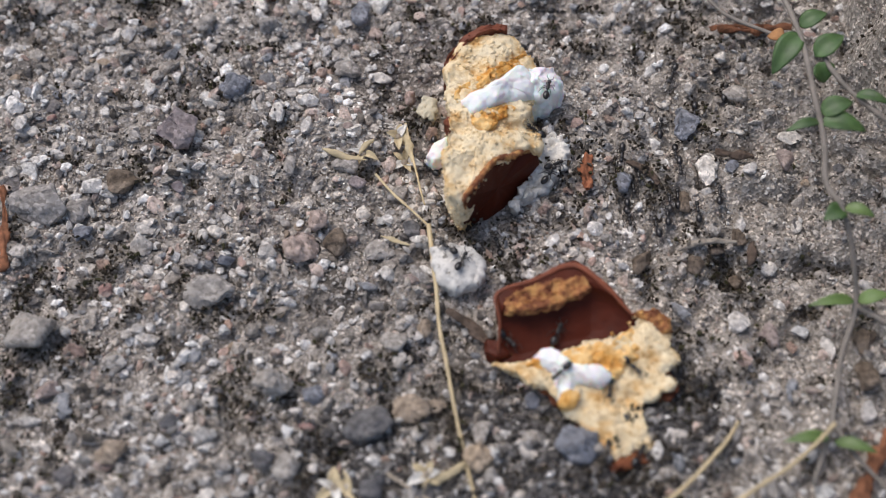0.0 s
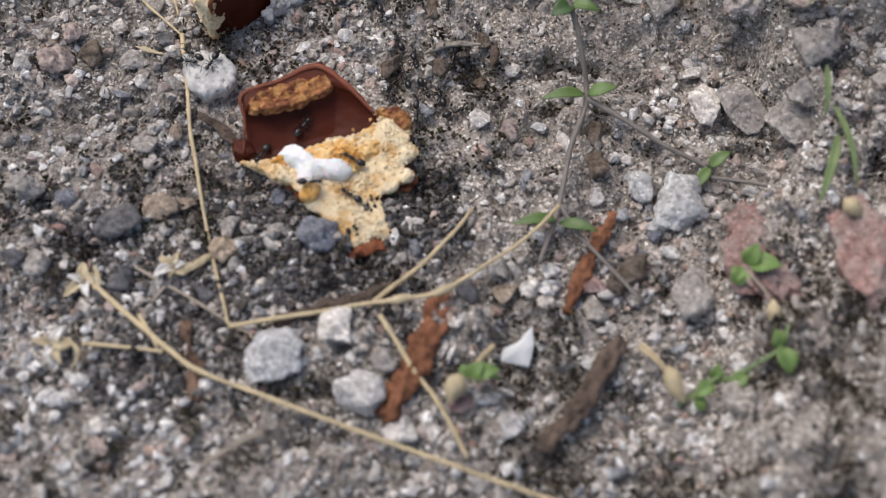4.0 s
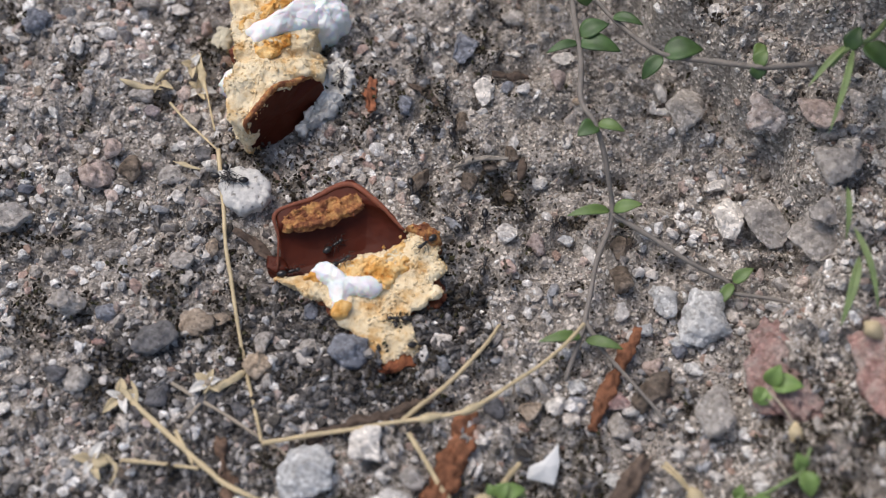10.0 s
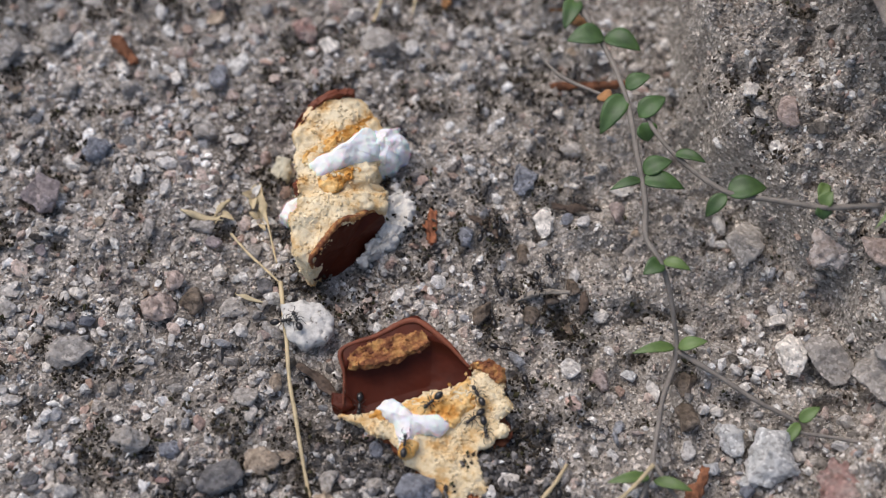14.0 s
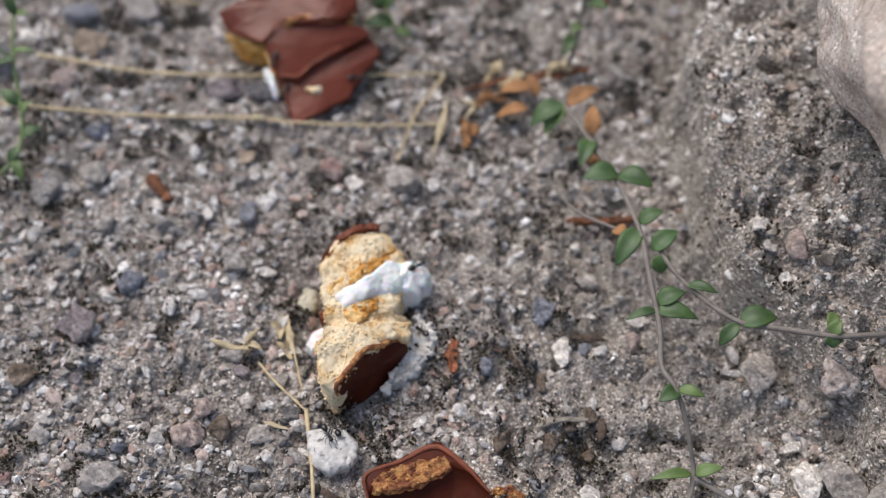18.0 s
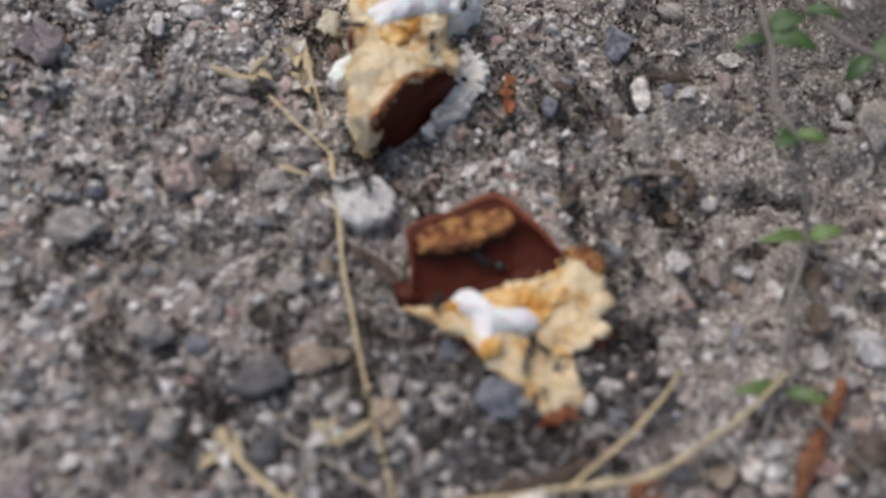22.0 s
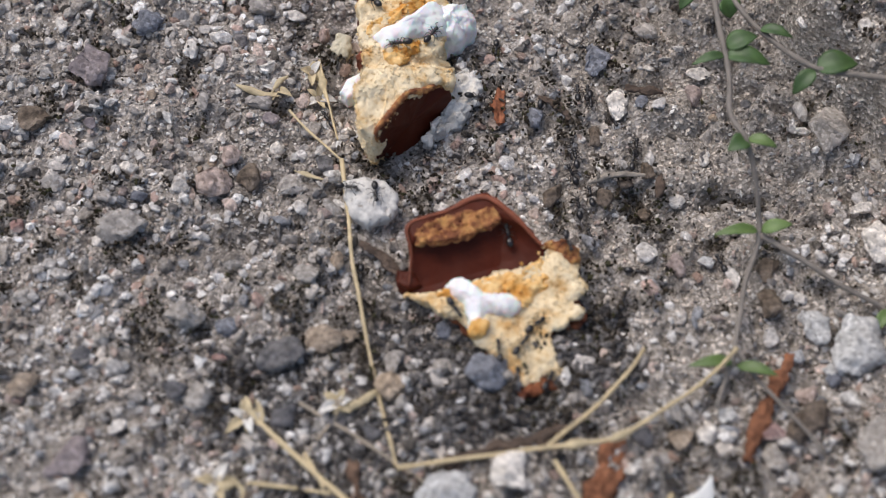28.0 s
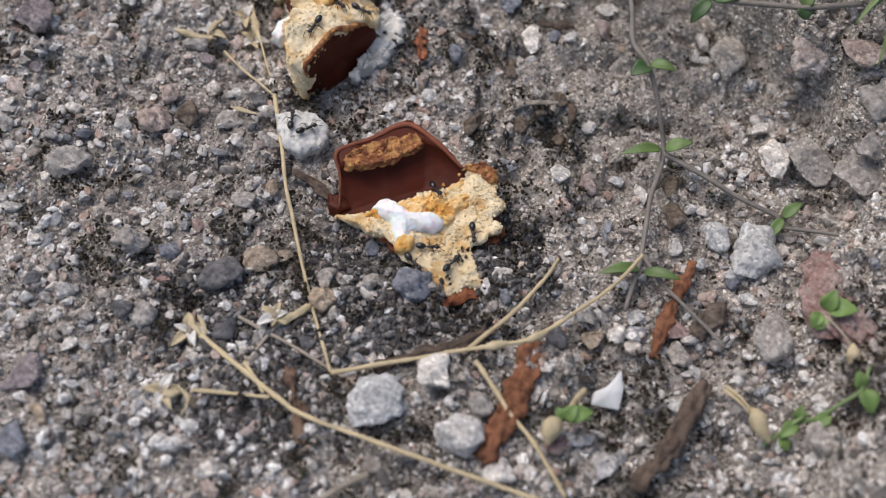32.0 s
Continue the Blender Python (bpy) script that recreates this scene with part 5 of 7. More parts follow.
stone("white", -68.6, 21.5, 2.3, 2.5, -6, seed=406, sub=2)
stone("white", -86.5, 15.5, 2.9, 2.9, -15, seed=407)
stone("red", -84.0, 18.3, 2.3, 1.6, 18, seed=408, sub=2)
stone("tan", -92.1, 26.3, 2.9, 1.6, 16, seed=409)
stone("blue", -83.7, 23.2, 2.1, 1.6, -15, seed=410, sub=2)
stone("white", -88.6, 6.6, 2.8, 2.8, -4, seed=411)
stone("cool", -73.3, 11.4, 1.6, 2.4, 13, seed=412, sub=2)
stone("white", -57.7, 0.5, 2.6, 2.1, 7, seed=413, sub=2)
stone("white", -70.5, 2.3, 1.6, 2.3, -5, seed=414, sub=2)
stone("white", -72.0, -2.6, 2.5, 1.6, 19, seed=415, sub=2)
stone("white", -77.1, -10.8, 2.3, 2.8, 4, seed=416)
stone("white", -78.4, -14.1, 2.1, 1.6, 14, seed=417, sub=2)
stone("grey", -73.0, -14.4, 2.3, 2.1, -11, seed=418, sub=2)
stone("pink", -56.5, -6.8, 1.4, 2.4, 1, seed=419, sub=2)
stone("white", -52.4, -4.8, 2.5, 2.4, -8, seed=420, sub=2)
stone("white", -49.1, -1.0, 2.3, 2.7, 1, seed=421)
stone("white", -51.4, -1.6, 2.0, 1.2, -3, seed=422, sub=2)
stone("grey", -50.7, 6.8, 2.4, 1.9, -23, seed=423, sub=2)
stone("grey", -63.5, 7.8, 2.8, 2.6, -23, seed=424)
stone("grey", -57.5, 8.1, 4.0, 3.6, -24, seed=425)
stone("lilac", -58.3, 4.0, 3.2, 2.3, 1, seed=426)
stone("grey", -53.5, -9.9, 3.3, 2.4, -20, seed=427)
stone("tan", -22.8, 38.2, 2.1, 1.7, 15, seed=428, sub=2)
stone("white", -38.8, 23.3, 2.9, 2.3, 21, seed=429)
stone("white", -15.0, 23.1, 2.2, 2.0, 8, seed=430, sub=2)
stone("tan", -48.2, 9.9, 2.2, 2.6, 4, seed=431, sub=2)
stone("tan", -21.8, 17.1, 1.8, 1.5, 17, seed=432, sub=2)
stone("pink", -30.0, 17.6, 2.0, 1.8, -1, seed=433, sub=2)
stone("pink", -46.4, 0.6, 2.9, 2.7, -18, seed=434)
stone("grey", -18.0, -7.2, 2.5, 2.3, 18, seed=435, sub=2)
stone("pink", -16.4, -11.2, 3.8, 2.5, 8, seed=436)
stone("tan", -38.4, -3.4, 1.7, 2.0, -10, seed=437, sub=2)
stone("tan", -36.5, -2.2, 1.6, 1.8, 23, seed=438, sub=2)
stone("white", -25.8, 1.9, 2.7, 2.7, 12, seed=439)
stone("cool", -22.8, 0.9, 2.3, 2.0, -5, seed=440, sub=2)
stone("lilac", -27.3, 7.0, 3.4, 2.5, 5, seed=441)
stone("grey", -20.3, 6.2, 3.9, 3.1, 24, seed=442)
stone("white", -32.4, -12.5, 1.8, 2.7, -4, seed=443)
stone("tan", -44.6, -24.5, 2.2, 1.8, -11, seed=444, sub=2)
stone("white", -52.8, -31.5, 2.5, 1.3, 3, seed=445, sub=2)
stone("dark", -45.8, -32.4, 1.9, 1.9, -25, seed=446, sub=2)
stone("white", -46.4, -34.5, 3.3, 2.3, -25, seed=447)
stone("pink", -39.7, -36.8, 2.5, 2.2, 16, seed=448, sub=2)
stone("grey", -39.6, -34.2, 3.3, 2.3, -7, seed=449)
stone("white", -36.4, -36.4, 2.3, 1.7, 12, seed=450, sub=2)
stone("red", -30.9, -37.8, 3.8, 2.0, -18, seed=451)
stone("grey", -42.7, -45.1, 3.4, 2.7, 12, seed=452)
stone("dark", -52.4, -38.8, 3.8, 2.8, 21, seed=453)
stone("tan", -11.0, -33.7, 3.9, 2.8, 8, seed=454)
stone("white", -45.2, -50.2, 3.4, 2.5, 24, seed=455)
stone("cool", -42.3, -50.5, 2.1, 1.8, -24, seed=456, sub=2)
stone("dark", -19.6, -47.3, 5.7, 3.9, -4, seed=457)
stone("cool", -23.2, -45.4, 2.5, 2.0, -15, seed=458, sub=2)
stone("white", -16.1, -31.5, 1.4, 1.1, 18, seed=459, sub=2)
stone("white", -25.8, -34.3, 1.2, 1.3, 11, seed=460, sub=2)
stone("dark", -12.0, -48.0, 3.8, 3.5, 10, seed=461)
stone("blue", 37.2, 13.5, 2.5, 3.1, 2, seed=462)
stone("white", 34.5, 20.5, 2.6, 2.1, -9, seed=463, sub=2)
stone("white", 37.1, 21.3, 1.9, 1.1, -9, seed=464, sub=2)
stone("white", 47.3, 20.7, 5.3, 3.4, 7, seed=465)
stone("dark", 56.1, 16.0, 2.5, 2.2, -9, seed=466, sub=2)
stone("cool", 47.7, -15.5, 3.6, 2.6, 25, seed=467)
stone("white", 51.6, -18.7, 3.0, 4.9, -7, seed=468)
stone("white", 43.3, -4.3, 3.7, 2.9, -14, seed=469)
stone("grey", 51.9, -4.6, 2.0, 2.5, 7, seed=470, sub=2)
stone("white", 48.0, 3.5, 2.3, 2.4, 6, seed=471, sub=2)
stone("white", 62.2, -22.7, 2.9, 2.3, -12, seed=472)
stone("white", 69.1, -23.0, 2.2, 1.7, 12, seed=473, sub=2)
stone("white", -72.5, 36.7, 3.3, 4.2, 5, seed=474)
stone("tan", -69.7, 39.4, 2.6, 1.9, 23, seed=475)
stone("pink", -66.4, 39.5, 2.2, 2.4, 8, seed=476, sub=2)
stone("grey", -72.2, 32.2, 3.7, 2.8, 24, seed=477)
stone("white", -49.6, 45.2, 4.4, 4.1, 25, seed=478)
stone("white", -41.1, 64.2, 2.8, 3.1, -23, seed=479)
stone("white", -25.5, 30.4, 4.3, 2.3, 3, seed=480)
stone("tan", -34.5, 39.7, 1.8, 3.3, 11, seed=481)
stone("white", -30.3, 35.3, 2.6, 2.1, 1, seed=482)
stone("grey", -33.1, 52.5, 4.5, 3.2, 15, seed=483)
stone("white", 17.7, 53.2, 3.4, 2.5, 19, seed=484)
stone("white", 19.9, 56.1, 3.4, 2.0, 23, seed=485)
stone("cool", 25.7, 60.4, 2.7, 2.3, -15, seed=486)
stone("white", 16.5, 45.8, 2.4, 1.9, 23, seed=487, sub=2)
stone("white", 32.4, 25.2, 1.7, 1.5, 11, seed=488, sub=2)
stone("white", 38.6, 21.1, 1.9, 1.3, 2, seed=489, sub=2)
stone("tan", 39.0, 51.8, 2.5, 2.9, 24, seed=490)
stone("white", 45.1, 50.6, 2.7, 2.9, -4, seed=491)
stone("white", 25.6, 26.2, 2.1, 1.5, 24, seed=492, sub=2)
stone("tan", 50.0, 12.0, 2.5, 1.7, 15, seed=493, sub=2)
stone("white", -16.7, -53.8, 2.1, 1.2, 14, seed=494, sub=2)
stone("white", -43.3, -62.5, 2.3, 2.0, 4, seed=495, sub=2)
stone("pink", -42.4, -65.6, 2.1, 1.5, 7, seed=496, sub=2)
stone("white", -37.8, -54.8, 1.8, 1.2, 23, seed=497, sub=2)
stone("white", -20.1, -71.4, 3.8, 2.7, -16, seed=498)
stone("white", -28.8, -63.5, 1.9, 1.6, 8, seed=499, sub=2)
stone("white", -28.1, -72.9, 1.7, 1.6, 22, seed=500, sub=2)
stone("white", -34.2, -74.3, 1.9, 1.4, -1, seed=501, sub=2)
stone("cool", -12.2, -64.4, 1.9, 1.1, -14, seed=502, sub=2)
stone("dark", -6.3, -49.2, 3.6, 3.1, -5, seed=503)
stone("cool", -5.1, -46.7, 3.3, 1.6, -15, seed=504)
stone("grey", -13.5, -38.4, 3.3, 2.4, 23, seed=505)
stone("white", 33.4, -53.9, 3.6, 2.6, -9, seed=506)
stone("white", 45.4, -47.8, 3.7, 3.9, -13, seed=507)
stone("red", 55.5, -46.5, 5.5, 4.4, -21, seed=508)
stone("white", 51.7, -57.3, 2.7, 2.0, 19, seed=509)
stone("cool", 54.3, -59.1, 3.6, 3.4, 19, seed=510)
stone("cool", 48.8, -43.7, 3.3, 3.6, -6, seed=511)
stone("red", 35.0, -66.9, 5.2, 3.6, -9, seed=512)
stone("white", 48.2, -65.7, 2.6, 2.1, 9, seed=513)
stone("tan", 59.4, -68.1, 1.6, 1.5, 14, seed=514, sub=2)
stone("white", 57.7, -60.9, 1.8, 2.0, 25, seed=515, sub=2)
stone("white", 43.8, -42.3, 1.9, 1.8, -24, seed=516, sub=2)
stone("white", 61.2, -56.1, 2.2, 1.4, 10, seed=517, sub=2)
stone("blue", 24.5, -61.7, 1.4, 1.3, 20, seed=518, sub=2)
stone("pale", 116, 47, 84, 112, 8, c=58, sink=0.1, seed=304, name="boulder", label="pale pinkish weathered boulder resting on the earth bank", cat="stone", sub=5, rough=0.2, cuts=3)
stone("rust", 81.5, -43.2, 14, 24, 12, c=8, sink=0.5, seed=303, name="rock", label="crumbling reddish weathered rock at the foot of the bank", cat="stone", sub=5, rough=0.5, cuts=14)
stone("red", 95.7, -44.1, 12, 18, -10, c=8, sink=0.42, seed=305, name="rock", label="crumbling reddish weathered rock at the foot of the bank", cat="stone", sub=5, rough=0.34)
stone("grey", 89.3, -19.2, 9, 11, 20, c=7, sink=0.42, seed=306, name="rock", label="grey crumbly rock set into the earth bank", cat="stone", sub=5, rough=0.3)
stone("pale", 83.3, 3.7, 9, 10, -20, c=5, sink=0.55, seed=307, name="rock", label="grey crumbly rock set into the earth bank", cat="stone", sub=5, rough=0.3)

stone("cool", 71.2, -28.2, 5.6, 4.4, 20, seed=601)
stone("cool", 66.4, -35.0, 4.6, 3.2, -15, seed=602)
stone("cool", 60.2, -32.8, 3.6, 3.0, 0, seed=603)
stone("cool", 73.4, -32.4, 4.4, 3.8, 30, seed=604)
stone("cool", 62.4, -25.6, 3.0, 2.6, 10, seed=605)
pale_pebble = thing_mesh("pebble", solid(outline("-13.8,-6.1,4.0 -10.0,-5.1,4.0 -6.7,-5.5,4.0 -4.3,-8.3,4.0 -4.2,-11.0,4.0 -5.4,-13.1,4.0 -9.1,-14.4,4.0 -11.5,-12.8,4.0 -13.3,-9.7,4.0", 4.0), foot=-0.6, bulge=0.7, round_=0.9, m=150, rings=30, rough=0.5, scale=2.4, fine=0.16, spread=0.8, seed=46), PALE, "pale speckled angular pebble beside a straw stalk", "stone", "pebbles on the ground")

# ---- dry stalks, husks and bark ----
straw([(-14.2, -1.2, 2.6), (-13.1, -7.6, 2.6), (-11.2, -19.8, 2.2), (-8.0, -33.7, 2.2), (-4.6, -45.8, 2.2), (-1.8, -55.0, 2.5)], 0.30, STRAW, nodes=(), seed=1)
straw([(-1.8, -55.0, 2.5), (9.6, -53.3, 4.0), (18.8, -52.3, 5.5), (24.7, -51.3, 6.0), (31.4, -49.7, 6.0), (39.6, -43.9, 6.0), (46.0, -38.7, 6.0), (49.7, -35.0, 7.0)], 0.34, STRAW, nodes=(3, 4), seed=2)
straw([(20.1, -52.0, 5.4), (27.6, -44.7, 4.5), (33.1, -38.3, 4.0), (35.9, -33.9, 3.5)], 0.32, STRAW, nodes=(), seed=3)
straw([(-23.7, -48.4, 2.2), (-17.7, -53.5, 2.6), (-10.0, -59.8, 3.0), (-5.3, -62.9, 3.4), (10.0, -68.7, 4.0), (40.6, -79.4, 4.0), (52.1, -83.2, 4.0)], 0.38, STRAW, nodes=(), seed=4)
straw([(21.6, -53.8, 5.2), (24.6, -58.3, 4.5), (27.3, -62.4, 4.0), (30.4, -66.4, 3.5), (35.4, -75.6, 3.5)], 0.36, STRAW, nodes=(), seed=5)
straw([(-24.0, -58.7, 2.6), (-17.3, -59.0, 2.6), (-11.4, -59.6, 3.0)], 0.32, STRAW, nodes=(), seed=6)
straw([(-17.5, -45.2, 2.0), (-8.8, -50.2, 2.2), (-0.3, -55.5, 2.4), (4.3, -58.4, 2.4)], 0.26, STRAW_GREY, nodes=(), seed=7, label="thin greyish dry stalk lying on the gravel")
straw([(-10.7, -46.3, 2.4), (-13.0, -49.7, 2.2), (-15.1, -53.0, 2.0)], 0.26, STRAW_GREY, nodes=(), seed=8, label="thin greyish dry stalk lying on the gravel")
straw([(-15.9, -53.4, 2.6), (-13.8, -56.5, 3.0), (-12.3, -59.0, 3.2)], 0.26, STRAW, nodes=(), seed=9)
straw([(-24.3, 8.7, 1.8), (-20.6, 4.4, 2.0), (-17.2, 1.2, 2.4), (-14.6, -1.2, 2.6)], 0.20, STRAW, nodes=(), seed=10)
straw([(-19.9, 19.2, 2.4), (-17.7, 10.3, 2.6), (-15.2, 2.3, 2.8)], 0.18, STRAW, nodes=(), seed=11)
straw([(-95.0, 70.8, 3.5), (-77.6, 69.5, 3.2), (-55.6, 68.2, 3.0), (-31.4, 68.3, 3.2), (-24.2, 67.8, 2.6), (-7.4, 67.9, 2.4), (8.2, 68.6, 2.4)], 0.34, STRAW, nodes=(3,), seed=12)
straw([(-82.4, 85.2, 3.0), (-57.8, 81.0, 3.0), (-32.9, 80.7, 3.0), (-8.2, 82.1, 2.6), (7.8, 83.2, 2.6)], 0.34, STRAW, nodes=(3,), seed=13)
straw([(8.4, 82.9, 2.6), (2.7, 72.3, 2.4), (0.6, 64.6, 2.2), (-0.7, 58.4, 2.0)], 0.29, STRAW, nodes=(), seed=14)
straw([(-91.0, 111.9, 3.0), (-81.0, 108.5, 3.0), (-68.6, 106.1, 3.0), (-48.4, 102.6, 3.0)], 0.38, STRAW, nodes=(), seed=15)
straw([(-76.6, 123.7, 3.0), (-78.5, 117.0, 4.0), (-84.3, 112.6, 4.0), (-89.9, 119.2, 3.4), (-97.4, 127.4, 3.0)], 0.34, STRAW, nodes=(), seed=16)
straw([(-8.8, 92.7, 5.0), (-1.1, 89.7, 4.0), (10.3, 83.8, 2.5)], 0.38, STRAW_GREY, nodes=(), seed=17, label="grey dry twig lying behind the cake")
straw([(61.6, -57.5, 4.0), (64.1, -59.8, 4.0), (66.6, -63.0, 3.5)], 0.30, STRAW, nodes=(), seed=18)
straw([(4.8, -71.8, 2.0), (1.3, -73.8, 2.5), (-3.8, -76.9, 2.0)], 0.45, STRAW_GREY, nodes=(), seed=19, label="bent grey dry stalk on the gravel")
chip([(58.9, -33.0, 2.5), (56.7, -38.0, 2.6), (54.2, -43.1, 2.6), (52.7, -46.9, 2.2), (50.8, -51.3, 2.0)], 2.3, 1.2, BARK, "rusty red-brown strip of bark lying on the gravel", "bark", "bark_strip", seed=1)
chip([(31.7, -49.1, 2.6), (29.3, -55.7, 3.0), (26.9, -60.7, 3.2), (24.6, -65.4, 3.0), (22.0, -69.0, 2.5)], 4.6, 1.8, BARK, "rusty red-brown strip of bark lying on the gravel", "bark", "bark_strip", seed=2)
chip([(-8.8, -54.0, 2.4), (-7.6, -58.1, 2.4), (-6.5, -62.8, 2.2), (-5.9, -66.9, 2.0)], 2.6, 1.2, BARK_BROWN, "dark brown bark splinter lying on the gravel", "bark", "bark_strip", seed=3)
chip([(-89.1, 3.2, 1.6), (-87.2, -2.0, 1.8), (-85.9, -7.5, 1.8), (-84.4, -13.2, 1.4)], 1.7, 1.1, BARK, "rust-coloured scaly conifer twig on the gravel", "twig", "twig", seed=4)
chip([(-70.0, 123.8, 2.0), (-64.8, 129.8, 2.2), (-57.3, 139.2, 2.0)], 2.2, 1.0, BARK, "rusty red-brown strip of bark lying on the gravel", "bark", "bark_strip", seed=5)
chip([(-11.2, 131.0, 2.0), (-0.4, 134.3, 2.0), (12.7, 137.6, 2.0)], 2.2, 1.0, BARK, "rusty red-brown strip of bark lying on the gravel", "bark", "bark_strip", seed=6)
chip([(-51.8, 53.1, 1.6), (-50.2, 50.2, 1.6), (-47.8, 47.0, 1.4)], 2.2, 0.8, BARK, "small rust-coloured bark chip on the gravel", "bark", "bark_chip", seed=7)
chip([(12.8, 79.3, 2.2), (21.4, 81.2, 2.6), (30.0, 83.2, 3.0), (40.6, 86.1, 2.6)], 1.9, 0.7, BARK, "dry rust-coloured leaf strips under the creeping stem", "bark", "bark_strip", seed=8)
chip([(34.2, 43.5, 1.8), (40.4, 44.1, 2.0), (47.8, 44.4, 2.0)], 1.7, 0.8, BARK, "rusty red-brown strip of bark lying on the gravel", "bark", "bark_strip", seed=9)
chip([(12.3, 14.4, 1.8), (12.1, 10.9, 2.0), (12.7, 7.8, 1.6)], 3.2, 1.6, CHIP_RED, "small rust-red bark chip beside a pebble", "bark", "bark_chip", seed=10)
chip([(5.1, -54.3, 2.0), (11.5, -52.0, 2.2), (17.9, -50.2, 2.4), (25.6, -47.2, 2.0)], 2.4, 1.4, WOOD, "dark rotten wood stick half sunk in the soil", "wood", "wood_stick", seed=11)
chip([(58.7, -56.2, 3.0), (55.4, -62.2, 3.4), (51.8, -67.9, 3.4), (47.0, -73.8, 3.0)], 3.6, 1.9, WOOD, "dark brown dead root lying in the gravel", "root", "dead_root", seed=12)
chip([(-10.5, -16.8, 1.8), (-6.3, -19.5, 2.0), (-2.5, -22.8, 1.6)], 2.2, 1.0, WOOD, "grey-brown weathered bark piece beside the cake", "bark", "bark_piece", seed=14)
chip([(36.2, 43.1, 2.0), (41.9, 44.0, 2.2), (49.2, 44.9, 2.0)], 1.7, 1.0, BARK, "rusty red-brown strip of bark lying on the gravel", "bark", "bark_strip", seed=15)
chip([(49.5, 119.0, 2.6), (45.7, 111.3, 2.6), (43.2, 104.3, 2.2)], 2.2, 1.0, BARK, "rusty red-brown strip of bark lying on the gravel", "bark", "bark_strip", seed=16)
chip([(-95.0, 13.9, 1.6), (-93.0, 12.1, 1.6), (-91.0, 9.9, 1.4)], 2.3, 1.0, BARK, "rusty red-brown strip of bark lying on the gravel", "bark", "bark_chip", seed=17)
chip([(34.2, 16.5, 1.6), (37.9, 16.2, 1.8), (41.1, 16.4, 1.6)], 1.4, 1.0, WOOD, "short dark dead twig on the soil", "twig", "twig", seed=18)
chip([(38.6, -5.2, 1.6), (39.4, -3.1, 2.0), (40.1, -0.5, 1.8)], 1.7, 1.1, WOOD, "small curled brown bark chip beside the ant hole", "bark", "bark_chip", seed=19)
chip([(27.7, -2.9, 1.4), (31.9, -1.5, 1.6), (37.6, -1.0, 1.6)], 1.4, 1.0, TWIG, "short pale grey segmented twig on the soil", "twig", "twig", seed=20)
chip([(18.8, 14.1, 1.4), (21.7, 12.1, 1.6), (24.9, 9.9, 1.4)], 1.6, 0.9, WOOD, "small brown bark chip on the soil", "bark", "bark_chip", seed=21)
chip([(-19.9, 18.8, 2.0), (-18.8, 14.8, 2.4), (-18.0, 11.3, 2.0)], 1.8, 0.9, HUSK, "dry straw-coloured grass seed husk on the gravel", "husk", "seed_husk", seed=185, rough=0.5, taper=0.25)
chip([(-34.0, 13.6, 1.6), (-29.5, 12.0, 1.8), (-25.7, 11.7, 1.6)], 1.4, 0.7, HUSK, "dry straw-coloured grass seed husk on the gravel", "husk", "seed_husk", seed=186, rough=0.5, taper=0.25)
chip([(-27.9, 11.9, 1.6), (-26.6, 14.3, 1.8), (-25.2, 15.8, 1.6)], 0.9, 0.4, HUSK, "dry straw-coloured grass seed husk on the gravel", "husk", "seed_husk", seed=187, rough=0.5, taper=0.25)
chip([(-22.3, -3.2, 1.6), (-19.6, -4.1, 1.8), (-17.3, -4.6, 1.6)], 1.0, 0.5, HUSK, "dry straw-coloured grass seed husk on the gravel", "husk", "seed_husk", seed=188, rough=0.5, taper=0.25)
chip([(-29.6, -57.8, 2.0), (-27.4, -59.6, 3.0), (-25.4, -58.5, 2.6)], 1.4, 0.7, HUSK, "dry straw-coloured grass seed husk on the gravel", "husk", "seed_husk", seed=189, rough=0.5, taper=0.25)
chip([(-26.3, -57.7, 3.0), (-24.5, -60.1, 3.0), (-25.3, -62.5, 2.0)], 0.9, 0.4, HUSK, "dry straw-coloured grass seed husk on the gravel", "husk", "seed_husk", seed=190, rough=0.5, taper=0.25)
chip([(-11.8, -46.8, 2.4), (-9.1, -45.4, 2.8), (-6.0, -43.1, 2.4)], 1.8, 0.9, HUSK, "dry straw-coloured grass seed husk on the gravel", "husk", "seed_husk", seed=191, rough=0.5, taper=0.25)
chip([(-26.6, -46.5, 2.2), (-24.6, -47.6, 2.6), (-22.6, -49.5, 2.4)], 1.4, 0.7, HUSK, "dry straw-coloured grass seed husk on the gravel", "husk", "seed_husk", seed=192, rough=0.5, taper=0.25)
chip([(-24.5, -44.9, 2.2), (-23.2, -47.6, 2.6), (-23.1, -50.0, 2.4)], 1.0, 0.5, HUSK, "dry straw-coloured grass seed husk on the gravel", "husk", "seed_husk", seed=193, rough=0.5, taper=0.25)
chip([(9.2, 76.9, 2.0), (8.2, 68.0, 2.2), (6.6, 60.6, 1.8)], 1.9, 1.0, HUSK, "pale dry leaf blade lying on the soil", "husk", "seed_husk", seed=194, rough=0.5, taper=0.25)
chip([(11.7, 76.2, 2.0), (14.7, 74.1, 2.6), (13.0, 70.6, 2.0)], 1.2, 0.6, HUSK, "dry straw-coloured grass seed husk on the gravel", "husk", "seed_husk", seed=195, rough=0.5, taper=0.25)
chip([(-37.2, 123.5, 2.0), (-33.8, 117.4, 2.4), (-30.9, 115.0, 2.0)], 1.7, 0.8, HUSK, "dry straw-coloured grass seed husk on the gravel", "husk", "seed_husk", seed=196, rough=0.5, taper=0.25)

